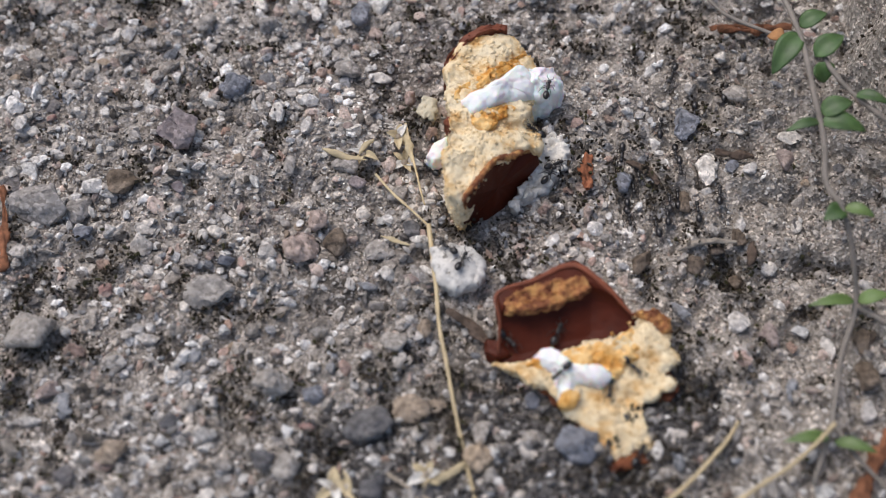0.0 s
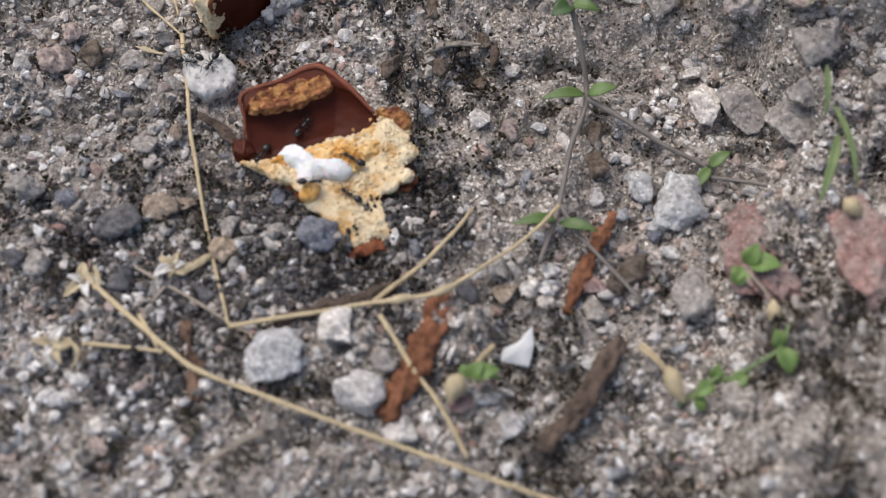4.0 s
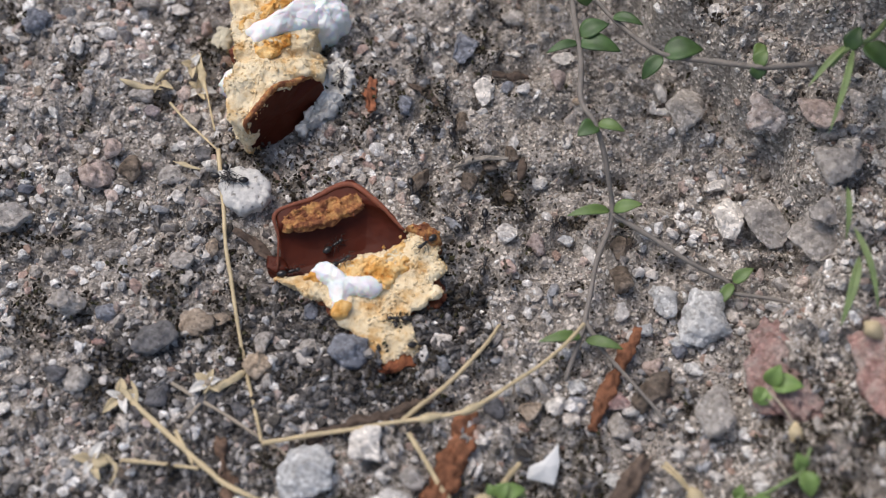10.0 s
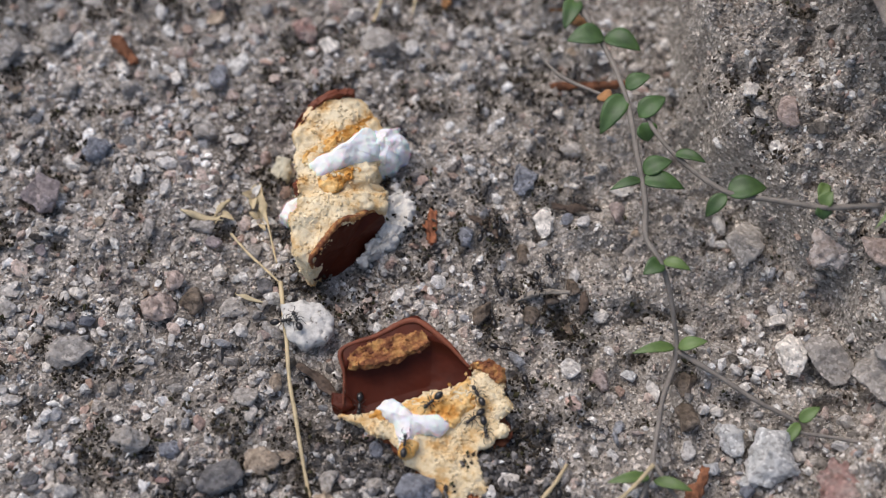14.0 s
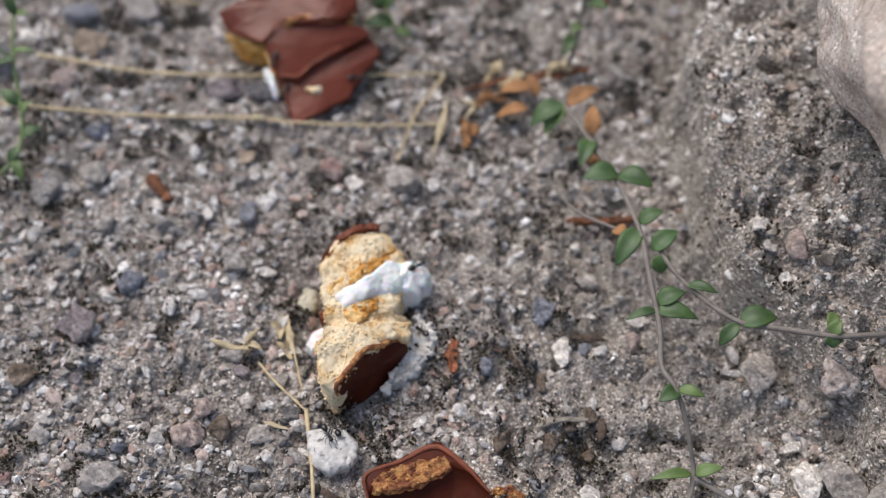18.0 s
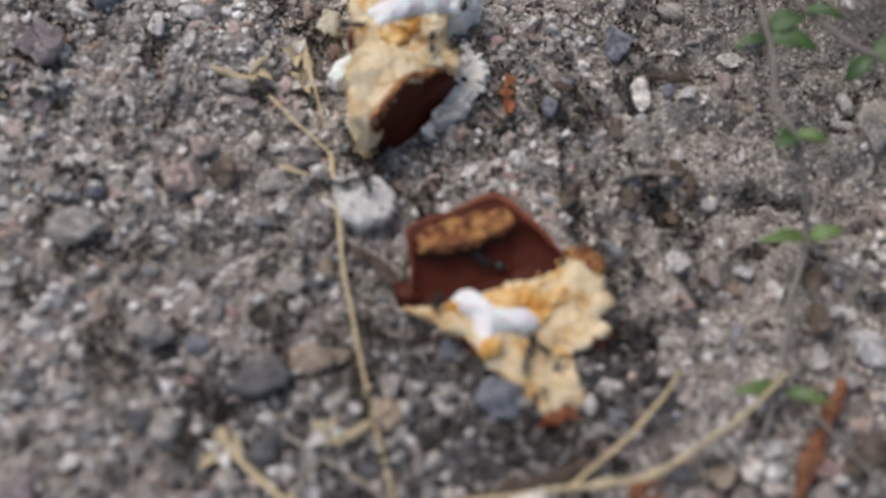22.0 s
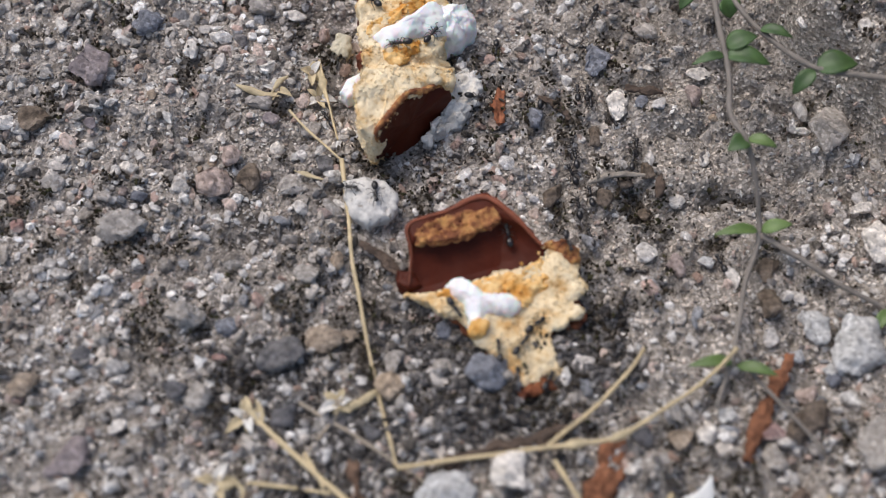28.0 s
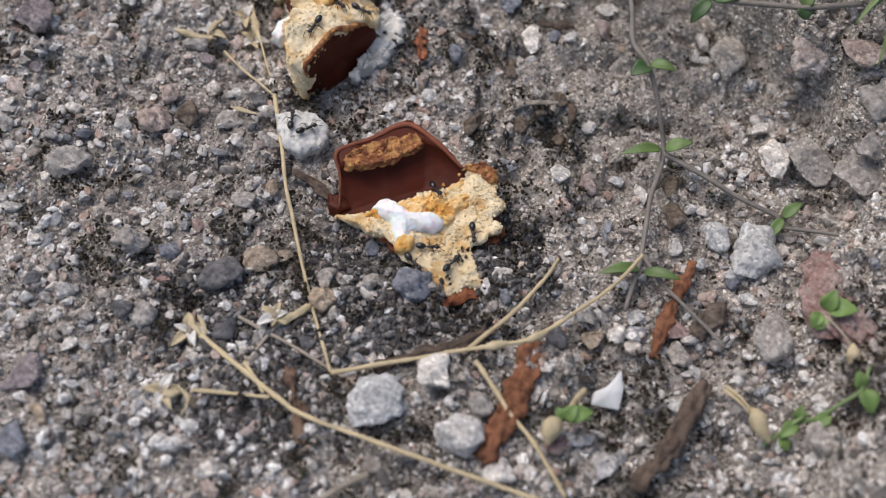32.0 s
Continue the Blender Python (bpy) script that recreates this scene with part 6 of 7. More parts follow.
for k, run in enumerate(([(15.5, 74.0, 2.4), (18.4, 76.2, 3.4), (21.6, 76.0, 2.6)], [(21.0, 79.6, 2.6), (24.2, 81.4, 3.8), (27.0, 80.4, 3.0)], [(12.0, 70.6, 2.2), (13.8, 66.4, 3.0), (13.2, 62.2, 2.2)],
                          [(30.6, 83.0, 2.6), (33.4, 84.4, 4.2), (36.8, 84.2, 3.0)], [(34.6, 62.4, 2.6), (38.8, 60.4, 3.4), (42.6, 57.2, 2.6)], [(17.4, 81.6, 2.4), (19.8, 84.6, 3.2), (20.6, 87.6, 2.4)])):
    chip(run, 3.0, 0.7, LEAF_DRY if k % 2 == 0 else HUSK, "crumpled dry brown leaf fragment under the creeping stem", "leaf", "dry_leaf", seed=210 + k, rough=1.1, taper=0.3)


def dried_flower(x, y, count, size, seed, turn=0.0):
    """A dry spent flower head: thin papery husks round a small pale core."""
    rs = np.random.RandomState(seed)
    z = ground_z(x, y) + 1.2
    ob = empty("dried_flower", x, y, z)
    sub_mesh("core", tube([(x - 0.5, y, z), (x, y, z + 0.4), (x + 0.6, y, z + 0.2)], [0.3, 0.8, 0.3], 10, 0.9, 0.1, seed), STRAW_GREY, ob)
    for k in range(count):
        a = math.radians(turn) + k * 2 * math.pi / count + rs.uniform(-0.4, 0.4)
        r = size * rs.uniform(0.6, 1.1)
        sub_mesh("husk", leaf_shape((x, y, z + 0.3), (x + r * math.cos(a), y + r * math.sin(a), z + rs.uniform(0.2, 1.6)), size * rs.uniform(0.3, 0.55), 0.6, rs.uniform(-0.1, 0.25), 0.12), HUSK if k % 3 else FLAKE, ob, "thin papery pale husk")
    return tagged(ob, "dry pale papery spent flower lying on the gravel", "dried flower", "dry stalks")


dried_flower(-25.2, -48.0, 7, 3.6, 1)
dried_flower(-11.4, -45.4, 6, 3.4, 2, 20)
dried_flower(-28.6, -58.8, 6, 3.8, 3, 70)
dried_flower(-21.0, 16.6, 6, 3.0, 4, 40)
dried_flower(-19.6, 12.4, 5, 3.2, 5, 10)
dried_flower(-27.0, 13.2, 4, 3.2, 6, 160)

# ---- eggshell-white chips ----
chip_shell = thing_mesh("shell_chip", solid(outline("45.4,-54.2,3.6 45.6,-57.4,3.0 44.9,-60.5,1.6 42.6,-59.9,1.4 40.3,-59.6,1.6 40.8,-57.7,2.4 43.0,-56.9,3.0", 2.6), thick=0.5, bulge=0.5, round_=0.15, m=90, rings=12, seed=51), SHELL, "smooth white angular shell chip on the gravel", "shell")

# ---- creeping plant with opposite leaves ----
plant = empty("creeping_plant", *(32.7, 69.7, 10.0))
tagged(plant, "creeping weed with brown woody stems and small oval green leaves", "plant", "weeds and creepers")
sub_mesh("stem", tube([(32.7, 69.7, 10.0), (34.9, 63.8, 12.0), (38.6, 55.0, 14.0), (43.2, 43.2, 16.0), (46.5, 31.5, 17.0), (47.9, 20.5, 17.0), (49.0, 9.0, 17.0), (49.0, 2.5, 16.0), (51.5, -2.2, 15.0), (53.8, -8.7, 10.0), (55.0, -13.7, 5.0), (52.3, -22.3, 4.5), (49.8, -33.7, 4.0), (46.7, -43.5, 3.0)], list(np.linspace(0.55, 0.45, 14)), 8, 1.0, 0.15, 3), STEM, plant)
sub_mesh("stem", tube([(49.0, 30.3, 17.0), (51.5, 23.6, 17.0), (55.4, 17.5, 17.5), (62.3, 10.6, 18.5), (69.5, 8.4, 20.0), (77.3, 5.3, 23.0), (86.6, 4.6, 25.0)], list(np.linspace(0.45, 0.50, 7)), 8, 1.0, 0.15, 3), STEM, plant)
sub_mesh("stem", tube([(55.2, -13.7, 5.0), (60.9, -17.4, 5.0), (67.6, -21.8, 4.5), (74.3, -24.9, 3.5), (74.5, -26.9, 3.5), (82.0, -28.3, 4.0), (92.5, -31.1, 6.0)], list(np.linspace(0.50, 0.30, 7)), 8, 1.0, 0.15, 3), STEM, plant)
sub_mesh("stem", tube([(50.0, -33.2, 4.0), (53.3, -38.5, 3.5), (58.2, -44.5, 4.0), (62.5, -50.2, 4.0)], list(np.linspace(0.40, 0.30, 4)), 8, 1.0, 0.15, 3), STEM, plant)
sub_mesh("stem", tube([(31.9, 45.2, 10.0), (35.8, 38.5, 12.0), (42.8, 33.5, 14.0), (45.6, 31.2, 15.5)], list(np.linspace(0.35, 0.35, 4)), 8, 1.0, 0.15, 3), STEM, plant)
sub_mesh("stem", tube([(32.7, 69.7, 10.0), (30.6, 74.0, 8.0), (27.3, 78.1, 5.0), (22.6, 80.6, 2.5)], list(np.linspace(0.45, 0.40, 4)), 8, 1.0, 0.15, 3), STEM, plant)
sub_mesh("leaf", leaf_shape((33.4, 66.8, 12.0), (26.5, 62.9, 10.0), 4.6), LEAF, plant)
sub_mesh("leaf", leaf_shape((33.3, 66.5, 12.0), (29.6, 61.3, 9.0), 4.0), LEAF_PALE, plant)
sub_mesh("leaf", leaf_shape((38.6, 55.7, 14.0), (36.2, 48.5, 15.0), 3.6), LEAF, plant)
sub_mesh("leaf", leaf_shape((43.3, 45.2, 16.0), (36.4, 44.0, 17.0), 4.8), LEAF, plant)
sub_mesh("leaf", leaf_shape((43.3, 45.2, 16.0), (49.8, 42.3, 17.0), 4.6), LEAF, plant)
sub_mesh("leaf", leaf_shape((46.6, 32.8, 17.0), (50.8, 34.7, 19.0), 3.2), LEAF, plant)
sub_mesh("leaf", leaf_shape((46.5, 31.5, 17.0), (42.0, 24.6, 15.0), 4.2), LEAF, plant)
sub_mesh("leaf", leaf_shape((48.7, 26.6, 17.0), (53.3, 30.1, 19.0), 3.8), LEAF, plant)
sub_mesh("leaf", leaf_shape((49.3, 25.4, 17.0), (50.7, 22.8, 15.0), 4.0), LEAF, plant)
sub_mesh("leaf", leaf_shape((48.6, 13.3, 17.0), (43.1, 11.6, 17.0), 1.8), LEAF, plant)
sub_mesh("leaf", leaf_shape((48.6, 13.3, 17.0), (55.7, 11.8, 18.0), 3.6), LEAF, plant)
sub_mesh("leaf", leaf_shape((48.8, 14.9, 17.0), (53.6, 16.5, 19.0), 3.6), LEAF, plant)
sub_mesh("leaf", leaf_shape((54.5, 18.6, 17.5), (59.5, 16.6, 19.0), 2.2), LEAF, plant)
sub_mesh("leaf", leaf_shape((62.8, 10.3, 18.5), (69.4, 11.1, 20.0), 4.6), LEAF, plant)
sub_mesh("leaf", leaf_shape((62.7, 10.0, 18.5), (59.3, 7.0, 16.0), 2.8), LEAF, plant)
sub_mesh("leaf", leaf_shape((77.3, 5.5, 23.0), (78.7, 7.1, 25.0), 2.6), LEAF_PALE, plant)
sub_mesh("leaf", leaf_shape((77.3, 5.5, 23.0), (77.7, 3.4, 22.0), 3.0), LEAF, plant)
sub_mesh("leaf", leaf_shape((34.2, 66.5, 12.0), (40.5, 69.3, 15.0), 4.0), LEAF_DRY, plant)
sub_mesh("leaf", leaf_shape((38.7, 56.7, 14.0), (39.0, 62.4, 17.0), 3.4), LEAF_DRY, plant)
sub_mesh("leaf", leaf_shape((27.3, 77.3, 5.0), (20.1, 77.6, 4.0), 3.6), LEAF_DRY, plant)
sub_mesh("leaf", leaf_shape((28.4, 74.1, 6.0), (26.5, 78.7, 8.0), 2.8), LEAF_DRY, plant)
sub_mesh("leaf", leaf_shape((26.7, 72.6, 4.0), (19.5, 71.1, 3.0), 3.0), LEAF_DRY, plant)
sub_mesh("leaf", leaf_shape((44.2, 31.8, 15.0), (41.8, 33.4, 14.0), 3.0), LEAF_DRY, plant)
sub_mesh("leaf", leaf_shape((51.7, -1.9, 15.0), (48.3, -4.3, 16.0), 3.2), LEAF, plant)
sub_mesh("leaf", leaf_shape((51.7, -1.6, 15.0), (56.1, -3.2, 16.0), 2.2), LEAF_PALE, plant)
sub_mesh("leaf", leaf_shape((54.6, -13.4, 6.0), (47.3, -15.1, 8.0), 2.0), LEAF_PALE, plant)
sub_mesh("leaf", leaf_shape((55.1, -13.4, 6.0), (59.7, -12.7, 8.0), 2.4), LEAF_PALE, plant)
sub_mesh("leaf", leaf_shape((49.5, -36.0, 4.0), (42.5, -37.4, 6.0), 2.0), LEAF_PALE, plant)
sub_mesh("leaf", leaf_shape((50.0, -36.6, 4.0), (55.8, -38.4, 6.0), 2.0), LEAF_PALE, plant)
sub_mesh("leaf", leaf_shape((75.1, -25.4, 4.0), (78.2, -23.5, 6.0), 2.2), LEAF_PALE, plant)
sub_mesh("leaf", leaf_shape((75.1, -25.6, 4.0), (72.2, -29.5, 3.0), 2.0), LEAF_PALE, plant)
plant = empty("creeping_plant", *(34.9, 84.2, 3.0))
tagged(plant, "upright shoot of a creeping weed with small green leaves", "plant", "weeds and creepers")
sub_mesh("stem", tube([(34.9, 84.2, 3.0), (36.8, 87.1, 9.0), (38.3, 92.8, 17.0), (38.7, 97.0, 23.0), (37.0, 104.9, 27.0), (35.5, 112.9, 31.0)], list(np.linspace(0.50, 0.40, 6)), 8, 1.0, 0.15, 3), STEM, plant)
sub_mesh("leaf", leaf_shape((37.2, 89.6, 9.0), (34.0, 83.9, 9.0), 3.0), LEAF, plant)
sub_mesh("leaf", leaf_shape((38.0, 91.1, 11.0), (35.9, 86.9, 13.0), 2.8), LEAF_PALE, plant)
sub_mesh("leaf", leaf_shape((38.3, 92.8, 17.0), (35.4, 92.1, 21.0), 4.0), LEAF, plant)
sub_mesh("leaf", leaf_shape((38.1, 90.3, 17.0), (42.0, 86.8, 21.0), 4.0), LEAF, plant)
sub_mesh("leaf", leaf_shape((38.5, 95.3, 23.0), (42.2, 96.3, 27.0), 4.2), LEAF, plant)
sub_mesh("leaf", leaf_shape((38.2, 94.4, 23.0), (33.0, 92.6, 25.0), 3.8), LEAF_PALE, plant)
sub_mesh("leaf", leaf_shape((37.8, 100.0, 25.0), (33.4, 99.0, 29.0), 3.5), LEAF, plant)
sub_mesh("leaf", leaf_shape((36.9, 108.5, 27.0), (31.7, 104.7, 31.0), 3.0), LEAF_PALE, plant)
sub_mesh("leaf", leaf_shape((36.9, 107.6, 27.0), (39.4, 104.8, 31.0), 3.0), LEAF, plant)
plant = empty("small_weed", *(-87.0, 46.2, 3.0))
tagged(plant, "small upright green weed with narrow leaves on the gravel", "weed", "weeds and creepers")
sub_mesh("stem", tube([(-87.0, 46.2, 3.0), (-82.0, 49.2, 5.0), (-78.2, 52.1, 8.0), (-77.6, 57.8, 11.0), (-79.1, 64.9, 15.0), (-80.2, 70.6, 19.0), (-81.4, 82.0, 23.0)], list(np.linspace(0.50, 0.30, 7)), 8, 1.0, 0.15, 3), GREEN_STEM, plant)
sub_mesh("stem", tube([(-80.7, 69.9, 18.0), (-82.6, 70.3, 20.0), (-85.2, 72.3, 22.0)], list(np.linspace(0.30, 0.25, 3)), 8, 1.0, 0.15, 3), GREEN_STEM, plant)
sub_mesh("leaf", leaf_shape((-85.2, 72.0, 22.0), (-87.1, 73.8, 25.0), 2.2), LEAF_PALE, plant)
sub_mesh("leaf", leaf_shape((-85.2, 72.0, 22.0), (-84.5, 74.2, 25.0), 2.2), LEAF, plant)
sub_mesh("leaf", leaf_shape((-80.8, 78.1, 22.0), (-82.5, 81.4, 26.0), 2.0), LEAF, plant)
sub_mesh("leaf", leaf_shape((-80.8, 78.1, 22.0), (-77.3, 77.0, 24.0), 1.8), LEAF_PALE, plant)
sub_mesh("leaf", leaf_shape((-80.2, 70.6, 19.0), (-75.6, 70.4, 20.0), 1.6), LEAF_PALE, plant)
sub_mesh("leaf", leaf_shape((-79.5, 68.2, 19.0), (-83.8, 68.2, 18.0), 2.0), LEAF, plant)
sub_mesh("leaf", leaf_shape((-78.6, 61.3, 13.0), (-82.4, 64.0, 15.0), 2.8), LEAF, plant)
sub_mesh("leaf", leaf_shape((-77.7, 59.1, 13.0), (-75.6, 61.2, 15.0), 1.8), LEAF_PALE, plant)
sub_mesh("leaf", leaf_shape((-77.4, 55.6, 10.0), (-73.4, 57.6, 11.0), 2.8), LEAF, plant)
sub_mesh("leaf", leaf_shape((-77.6, 53.5, 9.0), (-80.1, 50.6, 7.0), 2.6), LEAF, plant)
sub_mesh("leaf", leaf_shape((-78.3, 51.3, 8.0), (-76.6, 47.2, 6.0), 2.2), LEAF_PALE, plant)
plant = empty("small_weed", *(-1.3, 92.4, 2.0))
tagged(plant, "small green weed growing behind the chocolate-topped cake", "weed", "weeds and creepers")
sub_mesh("stem", tube([(-1.3, 92.4, 2.0), (-3.2, 94.6, 6.0), (-5.4, 96.8, 9.0)], list(np.linspace(0.35, 0.30, 3)), 8, 1.0, 0.15, 3), GREEN_STEM, plant)
sub_mesh("leaf", leaf_shape((-5.4, 96.8, 9.0), (-8.8, 99.9, 12.0), 4.0), LEAF, plant)
sub_mesh("leaf", leaf_shape((-5.4, 96.8, 9.0), (-3.0, 99.2, 12.0), 3.4), LEAF, plant)
sub_mesh("leaf", leaf_shape((-3.6, 94.6, 6.0), (-10.1, 93.9, 7.0), 4.4), LEAF, plant)
sub_mesh("leaf", leaf_shape((-3.2, 93.8, 5.0), (1.0, 93.2, 4.0), 2.6), LEAF_PALE, plant)
sub_mesh("leaf", leaf_shape((-35.5, 126.6, 2.0), (-29.7, 126.3, 6.0), 5.0), LEAF, plant)
sub_mesh("leaf", leaf_shape((-38.5, 128.5, 2.0), (-41.9, 124.2, 4.0), 3.4), LEAF_PALE, plant)
plant = empty("small_weed", *(73.2, -62.7, 3.0))
tagged(plant, "low green weed with tan seed capsules on gravel", "weed", "weeds and creepers")
sub_mesh("stem", tube([(73.2, -62.7, 3.0), (76.0, -62.8, 6.0), (78.8, -61.5, 9.0), (81.5, -59.8, 11.0), (83.0, -56.4, 12.0)], list(np.linspace(0.40, 0.30, 5)), 8, 1.0, 0.15, 3), GREEN_STEM, plant)
sub_mesh("stem", tube([(67.6, -66.2, 2.0), (71.9, -63.5, 4.0), (74.5, -61.9, 5.0)], list(np.linspace(0.35, 0.30, 3)), 8, 1.0, 0.15, 3), GREEN_STEM, plant)
sub_mesh("stem", tube([(78.1, -46.4, 9.0), (80.1, -49.8, 10.0), (81.5, -52.7, 10.0)], list(np.linspace(0.25, 0.20, 3)), 8, 1.0, 0.15, 3), STRAW_GREY, plant)
sub_mesh("stem", tube([(62.1, -57.0, 4.0), (64.3, -59.7, 5.0), (65.9, -62.1, 5.0)], list(np.linspace(0.25, 0.20, 3)), 8, 1.0, 0.15, 3), STRAW, plant)
sub_mesh("leaf", leaf_shape((77.7, -46.4, 9.0), (76.8, -48.5, 8.0), 3.2), LEAF_WEED, plant)
sub_mesh("leaf", leaf_shape((78.7, -45.4, 9.0), (83.1, -46.0, 11.0), 3.4), LEAF_WEED, plant)
sub_mesh("leaf", leaf_shape((78.3, -45.4, 9.0), (79.5, -43.3, 12.0), 3.0), LEAF_WEED, plant)
sub_mesh("leaf", leaf_shape((77.7, -45.9, 9.0), (75.9, -48.0, 8.0), 2.4), LEAF_WEED, plant)
sub_mesh("leaf", leaf_shape((82.0, -59.8, 11.0), (83.1, -63.6, 10.0), 3.2), LEAF_WEED, plant)
sub_mesh("leaf", leaf_shape((81.5, -59.8, 11.0), (80.7, -57.8, 13.0), 2.6), LEAF_WEED, plant)
sub_mesh("leaf", leaf_shape((72.9, -63.0, 4.0), (69.9, -65.4, 4.0), 2.4), LEAF_WEED, plant)
sub_mesh("leaf", leaf_shape((72.9, -62.6, 4.0), (73.5, -60.9, 6.0), 2.0), LEAF_WEED, plant)
sub_mesh("leaf", leaf_shape((77.5, -62.6, 7.0), (74.8, -64.5, 6.0), 2.4), LEAF_WEED, plant)
sub_mesh("leaf", leaf_shape((70.2, -65.1, 3.0), (71.6, -67.1, 2.0), 2.0), LEAF_WEED, plant)
sub_mesh("seed_capsule", tube([(65.8, -60.9, 5.0), (66.3, -62.6, 5.0), (66.9, -64.5, 4.6), (68.1, -66.4, 4.0)], [0.15, 1.45, 1.2, 0.3], 12, 0.95, 0.0), HUSK, plant, "pale tan seed capsule")
sub_mesh("seed_capsule", tube([(81.7, -51.6, 10.0), (81.5, -53.2, 10.0), (81.6, -54.5, 9.6), (81.5, -55.9, 9.4)], [0.15, 1.10, 0.88, 0.3], 12, 0.95, 0.0), HUSK, plant, "pale tan seed capsule")
plant = empty("small_weed", *(40.2, -62.4, 2.0))
tagged(plant, "tan seed capsule on a green stalk among the gravel", "weed", "weeds and creepers")
sub_mesh("stem", tube([(40.2, -62.4, 2.0), (36.6, -62.6, 5.0), (35.1, -63.4, 6.0)], list(np.linspace(0.40, 0.40, 3)), 8, 1.0, 0.15, 3), GREEN_STEM, plant)
sub_mesh("stem", tube([(39.3, -57.5, 3.0), (37.1, -60.7, 5.0), (35.6, -63.3, 6.0)], list(np.linspace(0.50, 0.50, 3)), 8, 1.0, 0.15, 3), STRAW, plant)
sub_mesh("leaf", leaf_shape((35.6, -63.6, 6.0), (39.9, -62.6, 7.0), 2.8), LEAF_WEED, plant)
sub_mesh("leaf", leaf_shape((35.5, -63.9, 6.0), (37.1, -62.1, 8.0), 2.6), LEAF_WEED, plant)
sub_mesh("leaf", leaf_shape((35.1, -63.9, 6.0), (34.2, -62.1, 7.0), 2.0), LEAF_WEED, plant)
sub_mesh("seed_capsule", tube([(34.7, -63.3, 6.0), (33.7, -64.6, 6.0), (33.0, -66.1, 5.6), (32.7, -67.6, 5.0)], [0.15, 1.6, 1.4, 0.3], 12, 0.95, 0.0), HUSK, plant, "pale tan seed capsule")
plant = empty("grass_tuft", *(97.2, 10.0, 30.0))
tagged(plant, "green grass blades hanging over the edge of the bank", "grass", "weeds and creepers")
sub_mesh("stem", tube([(97.2, 10.0, 30.0), (94.3, 6.5, 30.0), (90.7, 4.9, 29.0), (87.9, 2.2, 28.0)], list(np.linspace(0.50, 0.30, 4)), 8, 1.0, 0.15, 3), GREEN_STEM, plant)
sub_mesh("leaf", leaf_shape((90.8, 6.0, 29.0), (84.3, -0.6, 27.0), 1.1), GRASS, plant)
sub_mesh("leaf", leaf_shape((91.7, 5.5, 29.0), (87.4, -8.5, 26.0), 1.1), GRASS, plant)
sub_mesh("leaf", leaf_shape((90.9, -15.4, 20.0), (90.6, -23.7, 18.0), 1.0), GRASS, plant)
sub_mesh("leaf", leaf_shape((91.1, -22.6, 20.0), (94.6, -35.5, 18.0), 1.1), GRASS, plant)
sub_mesh("leaf", leaf_shape((93.2, 5.4, 30.0), (96.2, 1.0, 30.0), 4.0), LEAF, plant)
sub_mesh("leaf", leaf_shape((90.7, 4.9, 29.0), (92.0, 7.2, 32.0), 3.0), LEAF, plant)
sub_mesh("leaf", leaf_shape((92.1, -26.7, 18.0), (88.8, -37.7, 16.0), 1.5), GRASS, plant)
sub_mesh("leaf", leaf_shape((78.9, 10.7, 22.0), (77.5, 7.1, 22.0), 2.2), LEAF_PALE, plant)
sub_mesh("seed_capsule", tube([(92.3, -37.1, 16.0), (93.1, -38.0, 16.0), (94.0, -38.8, 15.6), (95.0, -39.5, 15.0)], [0.15, 1.40, 1.12, 0.3], 12, 0.95, 0.0), HUSK, plant, "pale tan seed capsule")

# ---- ants: one built in parts, then copied ----
from mathutils.bvhtree import BVHTree


def skin(things):
    """A search tree over the meshes of some things, in world millimetres."""
    vs, fs, at = [], [], 0
    for o in things:
        m = np.array(o.matrix_basis if o.parent is None else o.parent.matrix_basis @ o.matrix_basis)
        n = len(o.data.vertices)
        co = np.empty(n * 3, np.float32)
        o.data.vertices.foreach_get("co", co)
        co = (co.reshape(-1, 3) @ m[:3, :3].T + m[:3, 3]) / MM
        tri = np.empty(len(o.data.loops), np.int32)
        o.data.loops.foreach_get("vertex_index", tri)
        vs.append(co)
        fs.append(tri.reshape(-1, 3) + at)
        at += n
    return BVHTree.FromPolygons([tuple(map(float, v)) for v in np.vstack(vs)], [tuple(map(int, f)) for f in np.vstack(fs)])


SKIN = skin([c for k in (cake_a, cake_b, cake_c) for c in k.children] + [flake, pale_pebble])


LIE_X, LIE_Y = np.arange(-110, 125, 1.0), np.arange(-100, 180, 1.0)
LIE = height(*np.meshgrid(LIE_X, LIE_Y))


def lie(x, y):
    """The ground's height, from a coarse table of it."""
    i, j = min(max(int(x + 110), 0), len(LIE_X) - 2), min(max(int(y + 100), 0), len(LIE_Y) - 2)
    u, v = x + 110 - i, y + 100 - j
    return float((1 - v) * ((1 - u) * LIE[j, i] + u * LIE[j, i + 1]) + v * ((1 - u) * LIE[j + 1, i] + u * LIE[j + 1, i + 1]))


def footing(x, y):
    """The height and slope of what an ant stands on."""
    z = lie(x, y) + 0.3
    hit, nrm, _, _ = SKIN.ray_cast((x, y, 60.0), (0, 0, -1))
    if hit is not None and hit.z > z:
        n = Vector(nrm)
        if n.z < 0:
            n = -n
        return hit.z, (n + Vector((0, 0, 1.2))).normalized()
    dx, dy = lie(x + 1, y) - lie(x - 1, y), lie(x, y + 1) - lie(x, y - 1)
    return z, Vector((-dx / 4, -dy / 4, 1)).normalized()


